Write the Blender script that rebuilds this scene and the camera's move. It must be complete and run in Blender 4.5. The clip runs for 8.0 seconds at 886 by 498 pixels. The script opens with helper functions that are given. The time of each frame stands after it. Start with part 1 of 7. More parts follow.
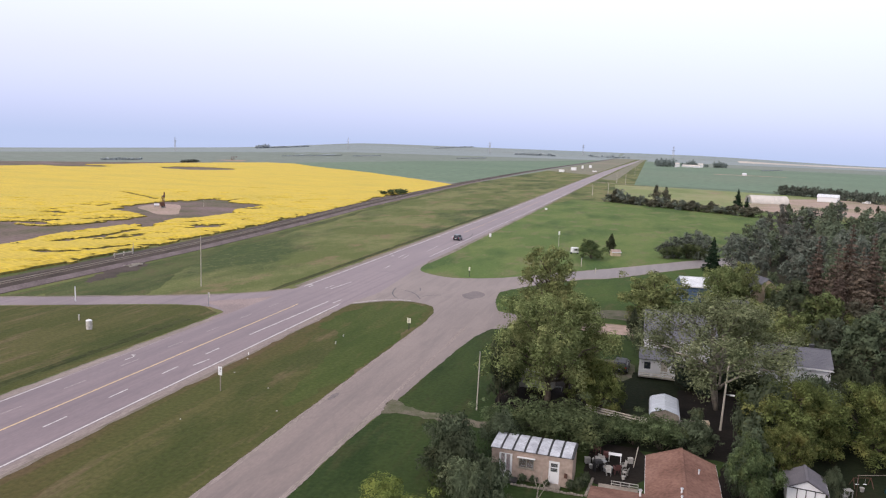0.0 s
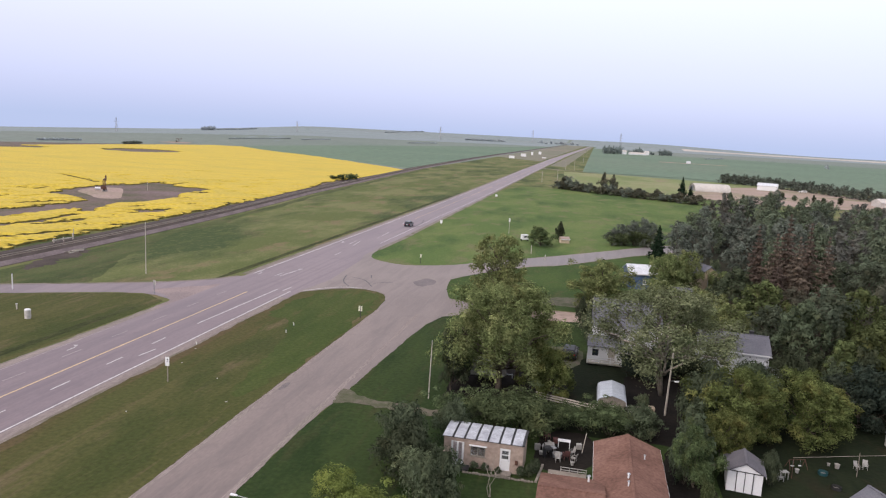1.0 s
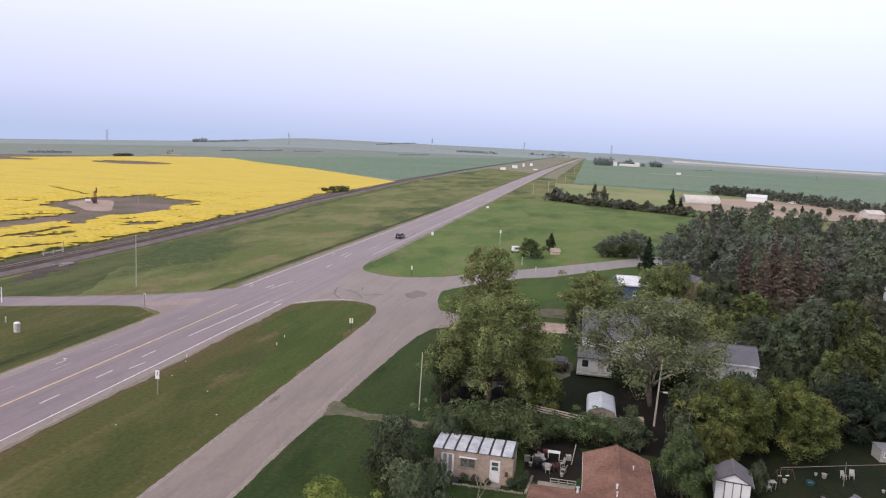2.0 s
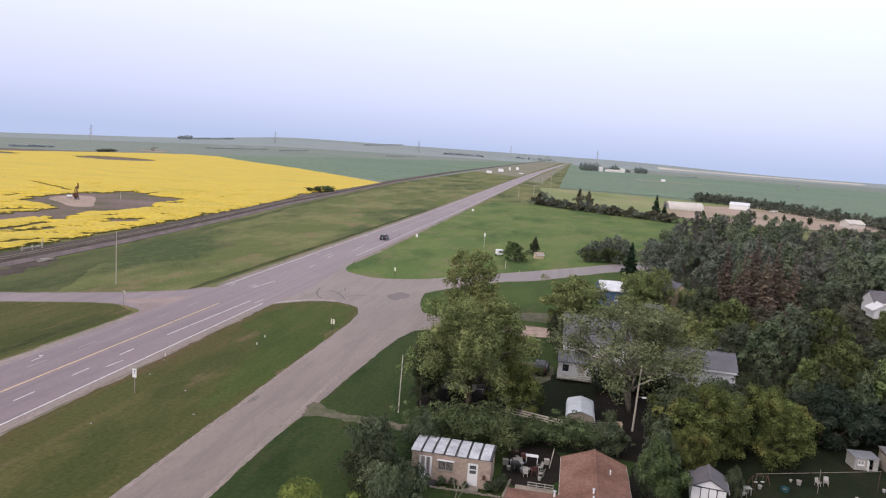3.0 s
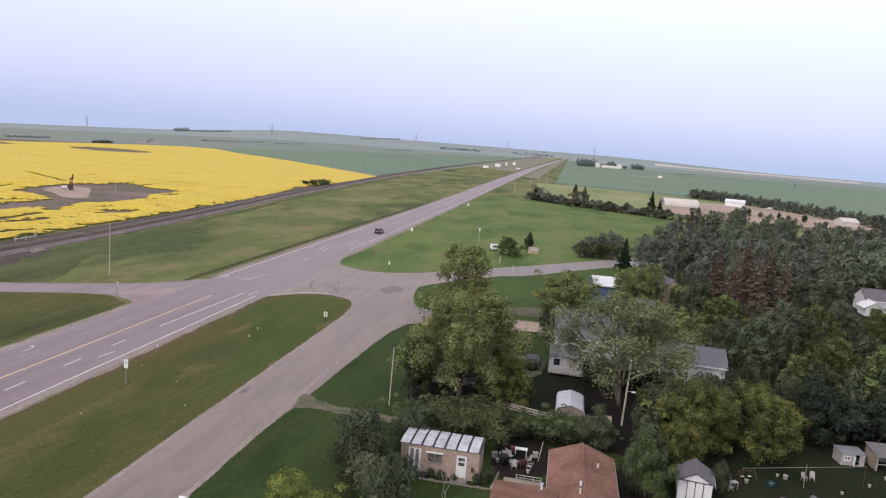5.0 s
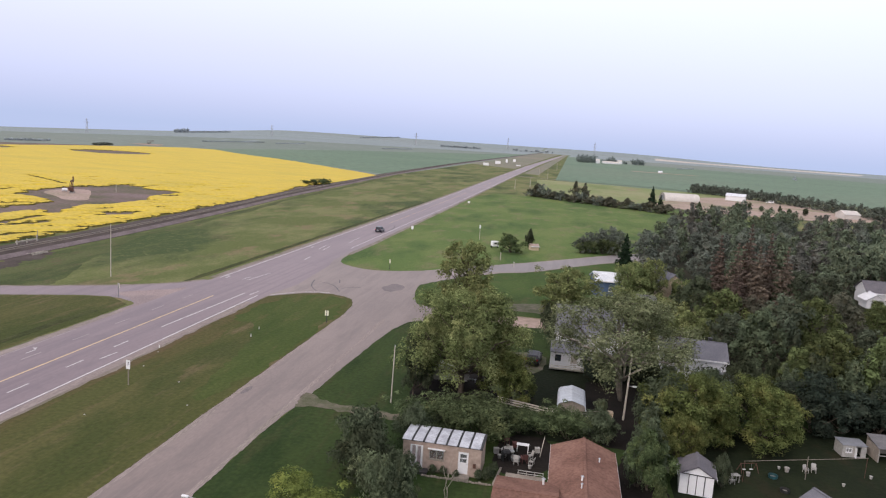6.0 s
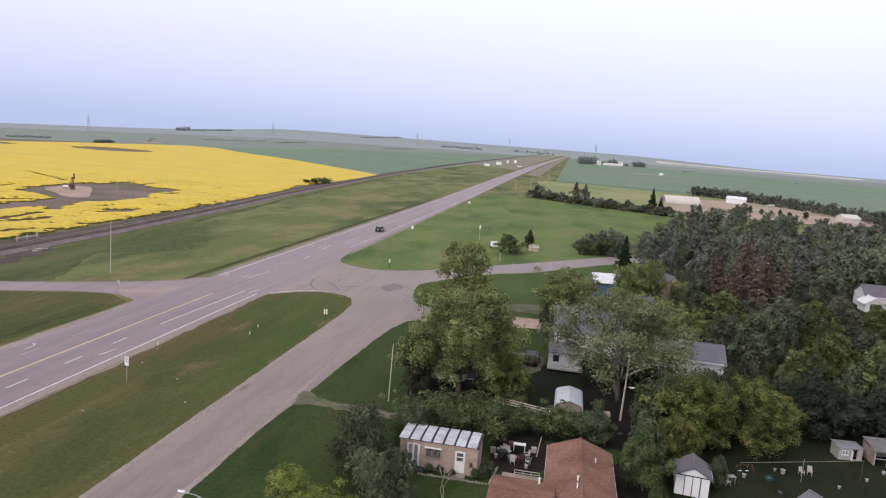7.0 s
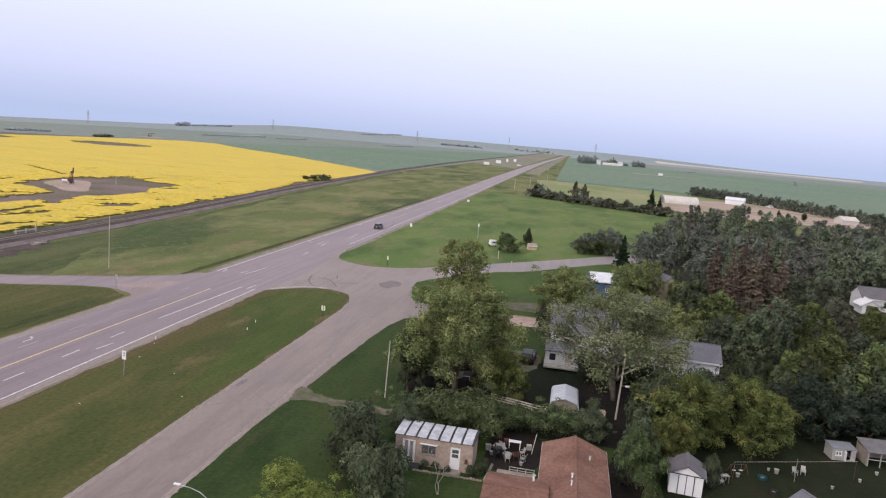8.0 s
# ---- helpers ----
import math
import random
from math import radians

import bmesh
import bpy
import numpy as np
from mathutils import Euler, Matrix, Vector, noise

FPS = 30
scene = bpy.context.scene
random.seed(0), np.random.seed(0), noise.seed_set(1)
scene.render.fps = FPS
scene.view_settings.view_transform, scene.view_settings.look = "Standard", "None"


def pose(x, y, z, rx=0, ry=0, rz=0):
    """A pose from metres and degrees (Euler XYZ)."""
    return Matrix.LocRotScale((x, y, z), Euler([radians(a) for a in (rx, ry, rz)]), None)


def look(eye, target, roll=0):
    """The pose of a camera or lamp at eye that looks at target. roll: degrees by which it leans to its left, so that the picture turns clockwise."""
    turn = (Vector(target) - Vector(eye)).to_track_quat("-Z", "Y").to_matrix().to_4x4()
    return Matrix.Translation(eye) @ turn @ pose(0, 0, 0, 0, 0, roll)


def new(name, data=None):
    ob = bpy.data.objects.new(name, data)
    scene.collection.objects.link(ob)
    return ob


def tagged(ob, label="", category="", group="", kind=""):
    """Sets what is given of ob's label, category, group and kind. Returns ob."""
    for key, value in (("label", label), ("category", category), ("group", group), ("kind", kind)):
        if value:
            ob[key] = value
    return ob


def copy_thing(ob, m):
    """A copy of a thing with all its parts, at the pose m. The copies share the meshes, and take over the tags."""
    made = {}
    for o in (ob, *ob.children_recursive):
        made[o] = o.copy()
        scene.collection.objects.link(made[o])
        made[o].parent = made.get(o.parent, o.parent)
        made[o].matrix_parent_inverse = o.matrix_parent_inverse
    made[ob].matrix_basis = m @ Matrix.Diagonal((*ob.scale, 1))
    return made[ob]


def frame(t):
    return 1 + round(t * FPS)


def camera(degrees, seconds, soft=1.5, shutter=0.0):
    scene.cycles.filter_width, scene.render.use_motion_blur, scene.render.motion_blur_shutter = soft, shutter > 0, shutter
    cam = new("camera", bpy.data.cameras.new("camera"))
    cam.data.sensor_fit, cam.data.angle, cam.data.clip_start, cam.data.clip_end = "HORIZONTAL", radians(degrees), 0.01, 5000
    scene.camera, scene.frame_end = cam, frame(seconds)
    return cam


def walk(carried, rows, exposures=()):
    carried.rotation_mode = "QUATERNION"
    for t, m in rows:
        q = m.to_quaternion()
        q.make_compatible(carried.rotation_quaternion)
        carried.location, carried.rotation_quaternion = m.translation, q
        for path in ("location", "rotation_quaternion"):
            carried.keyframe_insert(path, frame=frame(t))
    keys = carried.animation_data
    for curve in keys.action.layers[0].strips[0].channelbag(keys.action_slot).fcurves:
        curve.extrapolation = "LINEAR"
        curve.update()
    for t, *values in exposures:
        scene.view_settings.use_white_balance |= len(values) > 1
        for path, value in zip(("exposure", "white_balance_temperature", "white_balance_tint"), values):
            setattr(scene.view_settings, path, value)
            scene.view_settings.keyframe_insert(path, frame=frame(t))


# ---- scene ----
cam = camera(63.1, 8.0, 1.18)
PATH = [
    (0, (-0.730, 0.447, 28.386), (-1.2663, 2.3531, 28.1029), 2.19),
    (0.1, (-0.810, 0.504, 28.434), (-1.3480, 2.4093, 28.1453), 2.81),
    (0.2, (-0.891, 0.562, 28.481), (-1.3183, 2.4942, 28.1894), 3.08),
    (0.3, (-0.971, 0.619, 28.529), (-1.3480, 2.5591, 28.2211), 2.50),
    (0.4, (-1.052, 0.677, 28.576), (-1.4329, 2.6152, 28.2658), 1.94),
    (0.5, (-1.132, 0.734, 28.624), (-1.523, 2.672, 28.321), 2.2),
    (1, (-0.997, 0.382, 28.845), (-1.396, 2.315, 28.527), 3.0),
    (1.5, (-0.859, -0.069, 28.996), (-1.25, 1.869, 28.695), 2.7),
    (3, (-0.413, 0.106, 29.04), (-0.753, 2.057, 28.763), 4.1),
    (3.5, (-0.317, 0.027, 29.056), (-0.647, 1.98, 28.781), 4.4),
    (4, (-0.149, -0.051, 29.049), (-0.477, 1.903, 28.778), 4.7),
    (4.5, (0.0, -0.02, 29.025), (-0.328, 1.933, 28.742), 4.9),
    (6, (0.329, -0.143, 28.962), (-0.003, 1.807, 28.665), 3.9),
    (6.5, (0.438, -0.232, 29.012), (0.106, 1.716, 28.708), 4.1),
    (7, (0.524, -0.3, 28.91), (0.191, 1.65, 28.614), 4.4),
    (7.5, (0.624, -0.408, 28.926), (0.293, 1.543, 28.633), 4.7),
    (8, (0.686, -0.506, 28.895), (0.357, 1.443, 28.594), 5.0),
]
walk(cam, [(t, look(e, g, r)) for t, e, g, r in PATH], [(0.0, 0.03, 6500, 17), (0.5, -0.02, 6500, 17), (8.0, -0.04, 6500, 17)])

# ---- world, sun ----
world = bpy.data.worlds.new("sky")
scene.world = world
world.use_nodes = True
wn = world.node_tree
wn.nodes.clear()
sky = wn.nodes.new("ShaderNodeTexSky")
sky.sky_type = "NISHITA"
sky.sun_disc = False
SUN_ELEV, SUN_AZ = radians(32), radians(215)
sky.sun_elevation, sky.sun_rotation = SUN_ELEV, SUN_AZ
sky.air_density, sky.dust_density, sky.ozone_density = 1.0, 3.0, 2.0
bg_sky = wn.nodes.new("ShaderNodeBackground")
bg_sky.inputs["Strength"].default_value = 0.05
wn.links.new(sky.outputs["Color"], bg_sky.inputs["Color"])
# a thin veil of cloud: lavender near the horizon, whiter higher up, brightest overhead
sep = wn.nodes.new("ShaderNodeSeparateXYZ")
tc = wn.nodes.new("ShaderNodeTexCoord")
wn.links.new(tc.outputs["Generated"], sep.inputs[0])
ramp = wn.nodes.new("ShaderNodeValToRGB")
wn.links.new(sep.outputs["Z"], ramp.inputs[0])
els = ramp.color_ramp.elements
els[0].position, els[0].color = 0.0, (0.51, 0.63, 0.90, 1)
els[1].position, els[1].color = 0.21, (0.95, 1.0, 1.07, 1)
for pos, col in ((0.03, (0.575, 0.665, 0.94, 1)), (0.10, (0.715, 0.76, 1.02, 1)), (0.34, (0.72, 0.73, 0.76, 1)), (0.52, (0.72, 0.72, 0.73, 1)), (0.76, (1.04, 1.03, 1.02, 1)), (1.0, (1.38, 1.36, 1.34, 1))):
    e = els.new(pos)
    e.color = col
bg_veil = wn.nodes.new("ShaderNodeBackground")
bg_veil.inputs["Strength"].default_value = 0.93
wn.links.new(ramp.outputs["Color"], bg_veil.inputs["Color"])
add = wn.nodes.new("ShaderNodeAddShader")
wout = wn.nodes.new("ShaderNodeOutputWorld")
wn.links.new(bg_sky.outputs[0], add.inputs[0])
wn.links.new(bg_veil.outputs[0], add.inputs[1])
wn.links.new(add.outputs[0], wout.inputs["Surface"])

sun_data = bpy.data.lights.new("sun", "SUN")
sun_data.energy, sun_data.angle, sun_data.color = 1.15, radians(11), (1.0, 0.93, 0.84)
sun = new("sun", sun_data)
sun.matrix_world = pose(0, 0, 60) @ look((0, 0, 0), (-math.sin(SUN_AZ) * math.cos(SUN_ELEV), -math.cos(SUN_AZ) * math.cos(SUN_ELEV), -math.sin(SUN_ELEV)))


# ---- materials ----
def material(name, a, b, scale=1.0, rough=0.85, bump=0.3, fine=12.0, metal=0.0, c=None, spread=0.0, object_space=False, stretch=(1, 1, 1), lo=0.35, hi=0.65, grain_depth=1.0):
    """A surface in two tones a and b: broad stains at scale, fine grain at scale * fine, a third tone c in patches."""
    m = bpy.data.materials.new(name)
    m.use_nodes = True
    nt = m.node_tree
    p = nt.nodes["Principled BSDF"]
    p.inputs["Roughness"].default_value = rough
    p.inputs["Metallic"].default_value = metal
    co = nt.nodes.new("ShaderNodeTexCoord")
    g = nt.nodes.new("ShaderNodeNewGeometry")
    mp = nt.nodes.new("ShaderNodeMapping")
    mp.inputs["Scale"].default_value = stretch
    nt.links.new(co.outputs["Object"] if object_space else g.outputs["Position"], mp.inputs[0])

    def noise_at(s, detail=4):
        n = nt.nodes.new("ShaderNodeTexNoise")
        n.inputs["Scale"].default_value = s
        n.inputs["Detail"].default_value = detail
        nt.links.new(mp.outputs[0], n.inputs["Vector"])
        return n

    def mix(fac, x, y, blend="MIX"):
        k = nt.nodes.new("ShaderNodeMix")
        k.data_type, k.blend_type = "RGBA", blend
        for sock, v in ((k.inputs[0], fac), (k.inputs[6], x), (k.inputs[7], y)):
            if isinstance(v, (float, int)):
                sock.default_value = v
            elif isinstance(v, tuple):
                sock.default_value = (*v, 1)
            else:
                nt.links.new(v, sock)
        return k.outputs[2]

    def ramp_of(sock, l, h):
        r = nt.nodes.new("ShaderNodeMapRange")
        r.inputs["From Min"].default_value, r.inputs["From Max"].default_value = l, h
        nt.links.new(sock, r.inputs["Value"])
        return r.outputs[0]

    broad, grain = noise_at(scale, 5), noise_at(scale * fine, 3)
    col = mix(ramp_of(broad.outputs["Fac"], lo, hi), a, b)
    if c:
        n3 = noise_at(scale * 0.37, 4)
        col = mix(ramp_of(n3.outputs["Fac"], 0.5, 0.68), col, c)
    g1 = nt.nodes.new("ShaderNodeMapRange")
    g1.inputs["From Min"].default_value, g1.inputs["From Max"].default_value = 0.3, 0.7
    g1.inputs["To Min"].default_value, g1.inputs["To Max"].default_value = 1 - 0.22 * grain_depth, 1 + 0.2 * grain_depth
    nt.links.new(grain.outputs["Fac"], g1.inputs["Value"])
    hs = nt.nodes.new("ShaderNodeHueSaturation")
    nt.links.new(col, hs.inputs["Color"])
    if spread:
        info = nt.nodes.new("ShaderNodeObjectInfo")
        a1, a2 = nt.nodes.new("ShaderNodeMath"), nt.nodes.new("ShaderNodeMath")
        a1.operation, a2.operation = "MULTIPLY_ADD", "MULTIPLY"
        a1.inputs[1].default_value, a1.inputs[2].default_value = 2 * spread, 1 - spread
        nt.links.new(info.outputs["Random"], a1.inputs[0])
        nt.links.new(a1.outputs[0], a2.inputs[0])
        nt.links.new(g1.outputs[0], a2.inputs[1])
        nt.links.new(a2.outputs[0], hs.inputs["Value"])
    else:
        nt.links.new(g1.outputs[0], hs.inputs["Value"])
    nt.links.new(hs.outputs[0], p.inputs["Base Color"])
    if bump:
        bp = nt.nodes.new("ShaderNodeBump")
        bp.inputs["Strength"].default_value = bump
        bp.inputs["Distance"].default_value = 0.05
        nt.links.new(grain.outputs["Fac"], bp.inputs["Height"])
        nt.links.new(bp.outputs[0], p.inputs["Normal"])
    return m


def leaf_material(name, a, b, spread=0.25, tip=None, spray=0.95):
    """Leaves: each leaf its own tone between a and b, whole sprays lighter, yellower (tip) or duller, each tree a little apart."""
    m = bpy.data.materials.new(name)
    m.use_nodes = True
    a, b = tuple(0.70 * p + 0.22 * q for p, q in zip(a, b)), tuple(0.20 * p + 0.70 * q for p, q in zip(a, b))
    nt = m.node_tree
    nt.nodes.clear()
    g = nt.nodes.new("ShaderNodeNewGeometry")
    info = nt.nodes.new("ShaderNodeObjectInfo")
    co = nt.nodes.new("ShaderNodeTexCoord")
    k = nt.nodes.new("ShaderNodeMix")
    k.data_type = "RGBA"
    k.inputs[6].default_value, k.inputs[7].default_value = (*a, 1), (*b, 1)
    nt.links.new(g.outputs["Random Per Island"], k.inputs[0])

    def patches(scale, lo, hi, to_lo, to_hi):
        n = nt.nodes.new("ShaderNodeTexNoise")
        n.inputs["Scale"].default_value, n.inputs["Detail"].default_value = scale, 2
        nt.links.new(co.outputs["Object"], n.inputs["Vector"])
        r = nt.nodes.new("ShaderNodeMapRange")
        for key, v in (("From Min", lo), ("From Max", hi), ("To Min", to_lo), ("To Max", to_hi)):
            r.inputs[key].default_value = v
        nt.links.new(n.outputs["Fac"], r.inputs["Value"])
        return r.outputs[0]

    t = nt.nodes.new("ShaderNodeMix")
    t.data_type = "RGBA"
    t.inputs[7].default_value = (*(tip or (b[0] * 1.15, b[1] * 0.97, b[2] * 0.85)), 1)
    nt.links.new(patches(0.42, 0.52, 0.68, 0.0, 0.6), t.inputs[0])
    nt.links.new(k.outputs[2], t.inputs[6])
    v = nt.nodes.new("ShaderNodeMath")
    v.operation = "MULTIPLY_ADD"
    v.inputs[1].default_value, v.inputs[2].default_value = 2 * spread, 1 - spread
    nt.links.new(info.outputs["Random"], v.inputs[0])
    vv = nt.nodes.new("ShaderNodeMath")
    vv.operation = "MULTIPLY"
    nt.links.new(v.outputs[0], vv.inputs[0])
    nt.links.new(patches(spray, 0.36, 0.64, 0.58, 1.42), vv.inputs[1])
    hs = nt.nodes.new("ShaderNodeHueSaturation")
    nt.links.new(t.outputs[2], hs.inputs["Color"])
    nt.links.new(vv.outputs[0], hs.inputs["Value"])
    hue = nt.nodes.new("ShaderNodeMath")
    hue.operation = "MULTIPLY_ADD"
    hue.inputs[1].default_value, hue.inputs[2].default_value = 0.03, 0.482
    nt.links.new(info.outputs["Random"], hue.inputs[0])
    nt.links.new(hue.outputs[0], hs.inputs["Hue"])
    d = nt.nodes.new("ShaderNodeBsdfDiffuse")
    tr = nt.nodes.new("ShaderNodeBsdfTranslucent")
    mx = nt.nodes.new("ShaderNodeMixShader")
    mx.inputs[0].default_value = 0.12
    out = nt.nodes.new("ShaderNodeOutputMaterial")
    for n in (d, tr):
        nt.links.new(hs.outputs[0], n.inputs["Color"])
    nt.links.new(d.outputs[0], mx.inputs[1])
    nt.links.new(tr.outputs[0], mx.inputs[2])
    nt.links.new(mx.outputs[0], out.inputs["Surface"])
    return m


def grass_material(name, tones, scale, patchy=1.0, run=0.5):
    """Grass in four tones laid over one another in uneven, slightly stretched patches, with fine tufts."""
    m = bpy.data.materials.new(name)
    m.use_nodes = True
    nt = m.node_tree
    p = nt.nodes["Principled BSDF"]
    p.inputs["Roughness"].default_value = 0.95
    p.inputs["Specular IOR Level"].default_value = 0.15
    g = nt.nodes.new("ShaderNodeNewGeometry")
    col = None
    for k, (tone, s, stretch, lo, hi) in enumerate(((tones[0], 1, (1, 1, 1), 0, 1), (tones[1], scale, (1.0, run, 1), 0.45, 0.57), (tones[2], scale * 2.3, (1.0, run, 1), 0.54, 0.63), (tones[3], scale * 0.45, (1.4, 0.5, 1), 0.51, 0.60), (tones[0], scale * 7, (1, run * 0.6, 1), 0.52, 0.66), (tones[1], scale * 18, (1, run, 1), 0.55, 0.68))):
        if col is None:
            rgb = nt.nodes.new("ShaderNodeRGB")
            rgb.outputs[0].default_value = (*tone, 1)
            col = rgb.outputs[0]
            continue
        mp = nt.nodes.new("ShaderNodeMapping")
        mp.inputs["Scale"].default_value = stretch
        mp.inputs["Location"].default_value = (13.7 * k, 5.1 * k, 0)
        mp.inputs["Rotation"].default_value = (0, 0, 0.04 * k)
        nt.links.new(g.outputs["Position"], mp.inputs[0])
        n = nt.nodes.new("ShaderNodeTexNoise")
        n.inputs["Scale"].default_value, n.inputs["Detail"].default_value, n.inputs["Roughness"].default_value = s, 6, 0.62
        nt.links.new(mp.outputs[0], n.inputs["Vector"])
        r = nt.nodes.new("ShaderNodeMapRange")
        r.inputs["From Min"].default_value, r.inputs["From Max"].default_value, r.inputs["To Max"].default_value = lo, hi, (0.9 if k < 4 else 0.55) * patchy
        nt.links.new(n.outputs["Fac"], r.inputs["Value"])
        x = nt.nodes.new("ShaderNodeMix")
        x.data_type = "RGBA"
        x.inputs[7].default_value = (*tone, 1)
        nt.links.new(r.outputs[0], x.inputs[0])
        nt.links.new(col, x.inputs[6])
        col = x.outputs[2]
    fine = nt.nodes.new("ShaderNodeTexNoise")
    fine.inputs["Scale"].default_value, fine.inputs["Detail"].default_value = 2.2, 5
    nt.links.new(g.outputs["Position"], fine.inputs["Vector"])
    r = nt.nodes.new("ShaderNodeMapRange")
    r.inputs["From Min"].default_value, r.inputs["From Max"].default_value = 0.3, 0.7
    r.inputs["To Min"].default_value, r.inputs["To Max"].default_value = 0.80, 1.20
    nt.links.new(fine.outputs["Fac"], r.inputs["Value"])
    hs = nt.nodes.new("ShaderNodeHueSaturation")
    nt.links.new(col, hs.inputs["Color"])
    nt.links.new(r.outputs[0], hs.inputs["Value"])
    nt.links.new(hs.outputs[0], p.inputs["Base Color"])
    b = nt.nodes.new("ShaderNodeBump")
    b.inputs["Strength"].default_value, b.inputs["Distance"].default_value = 0.6, 0.12
    nt.links.new(fine.outputs["Fac"], b.inputs["Height"])
    nt.links.new(b.outputs[0], p.inputs["Normal"])
    return m


M_GRASS = grass_material("verge grass", ((0.101, 0.122, 0.040), (0.173, 0.174, 0.075), (0.177, 0.142, 0.077), (0.045, 0.070, 0.024)), 0.05, run=0.5)
M_VERGE = grass_material("green verge grass", ((0.066, 0.073, 0.022), (0.092, 0.089, 0.033), (0.131, 0.103, 0.056), (0.048, 0.061, 0.017)), 0.16, run=0.12)
M_VERGE_LUSH = grass_material("lush verge grass", ((0.052, 0.075, 0.018), (0.068, 0.086, 0.024), (0.084, 0.084, 0.030), (0.041, 0.065, 0.015)), 0.15, run=0.25)
# Yard and soil tones far below their own colour: tree shade put in.
M_SHADE_YARD = grass_material("shade-darkened yard grass", ((0.010, 0.015, 0.006), (0.015, 0.021, 0.008), (0.020, 0.019, 0.009), (0.007, 0.012, 0.004)), 0.15)
M_SHADE_SOIL = material("shade-darkened soil", (0.013, 0.011, 0.010), (0.022, 0.018, 0.015), 0.3, 0.95, 0.5, 12)
M_LAWN = grass_material("mown lawn", ((0.026, 0.046, 0.013), (0.036, 0.057, 0.015), (0.046, 0.052, 0.019), (0.019, 0.037, 0.009)), 0.16, run=0.22)
M_LAWN_LUSH = grass_material("lush lawn beside the junction", ((0.046, 0.080, 0.020), (0.060, 0.094, 0.024), (0.076, 0.086, 0.032), (0.036, 0.066, 0.016)), 0.1, run=0.6)
M_MEADOW = grass_material("meadow grass", ((0.089, 0.138, 0.039), (0.131, 0.168, 0.054), (0.150, 0.148, 0.070), (0.053, 0.096, 0.028)), 0.06, run=0.5)
# Haze is put into these two colours: fields turn paler and bluer with distance.
M_CROP_HAZED = material("far crop paled with haze", (0.192, 0.236, 0.238), (0.222, 0.262, 0.268), 0.0025, 0.95, 0.0, 30, c=(0.205, 0.232, 0.222), stretch=(0.5, 1, 1))
M_CROP_HALF_HAZED = material("mid-distance crop greyed with haze", (0.142, 0.178, 0.148), (0.166, 0.198, 0.168), 0.0035, 0.95, 0.0, 30, c=(0.182, 0.192, 0.165), stretch=(0.6, 1, 1))
M_FALLOW = material("dry brown grass strip", (0.172, 0.159, 0.113), (0.147, 0.156, 0.097), 0.01, 0.95, 0.0, 20, c=(0.205, 0.172, 0.132))
M_STUBBLE = material("pale straw stubble", (0.50, 0.45, 0.40), (0.42, 0.38, 0.34), 0.004, 0.95, 0.0, 30)
M_BROWN_VERGE = grass_material("dry roadside grass", ((0.082, 0.074, 0.027), (0.070, 0.078, 0.024), (0.106, 0.076, 0.040), (0.056, 0.066, 0.019)), 0.16, run=0.12)
M_CROP = material("young crop", (0.099, 0.161, 0.101), (0.121, 0.183, 0.119), 0.004, 0.95, 0.0, 30, c=(0.136, 0.178, 0.119))
M_HAY = grass_material("hay stubble", ((0.190, 0.225, 0.095), (0.255, 0.255, 0.135), (0.240, 0.205, 0.125), (0.145, 0.190, 0.072)), 0.02)
M_DIRT = material("bare pinkish dirt", (0.38, 0.285, 0.250), (0.31, 0.25, 0.195), 0.05, 0.95, 0.2, 20, c=(0.20, 0.20, 0.105))
M_CANOLA = material("canola in bloom", (0.585, 0.430, 0.043), (0.530, 0.390, 0.046), 0.09, 0.9, 0.15, 12, c=(0.495, 0.380, 0.048), stretch=(0.6, 1.3, 1))
M_STALKS = material("canola stalks with some bloom", (0.115, 0.105, 0.032), (0.26, 0.21, 0.040), 0.8, 0.9, 0.2, 8)
M_FIELD_SOIL = material("weedy field soil", (0.178, 0.132, 0.126), (0.112, 0.106, 0.066), 0.07, 0.95, 0.4, 12, c=(0.205, 0.152, 0.150))


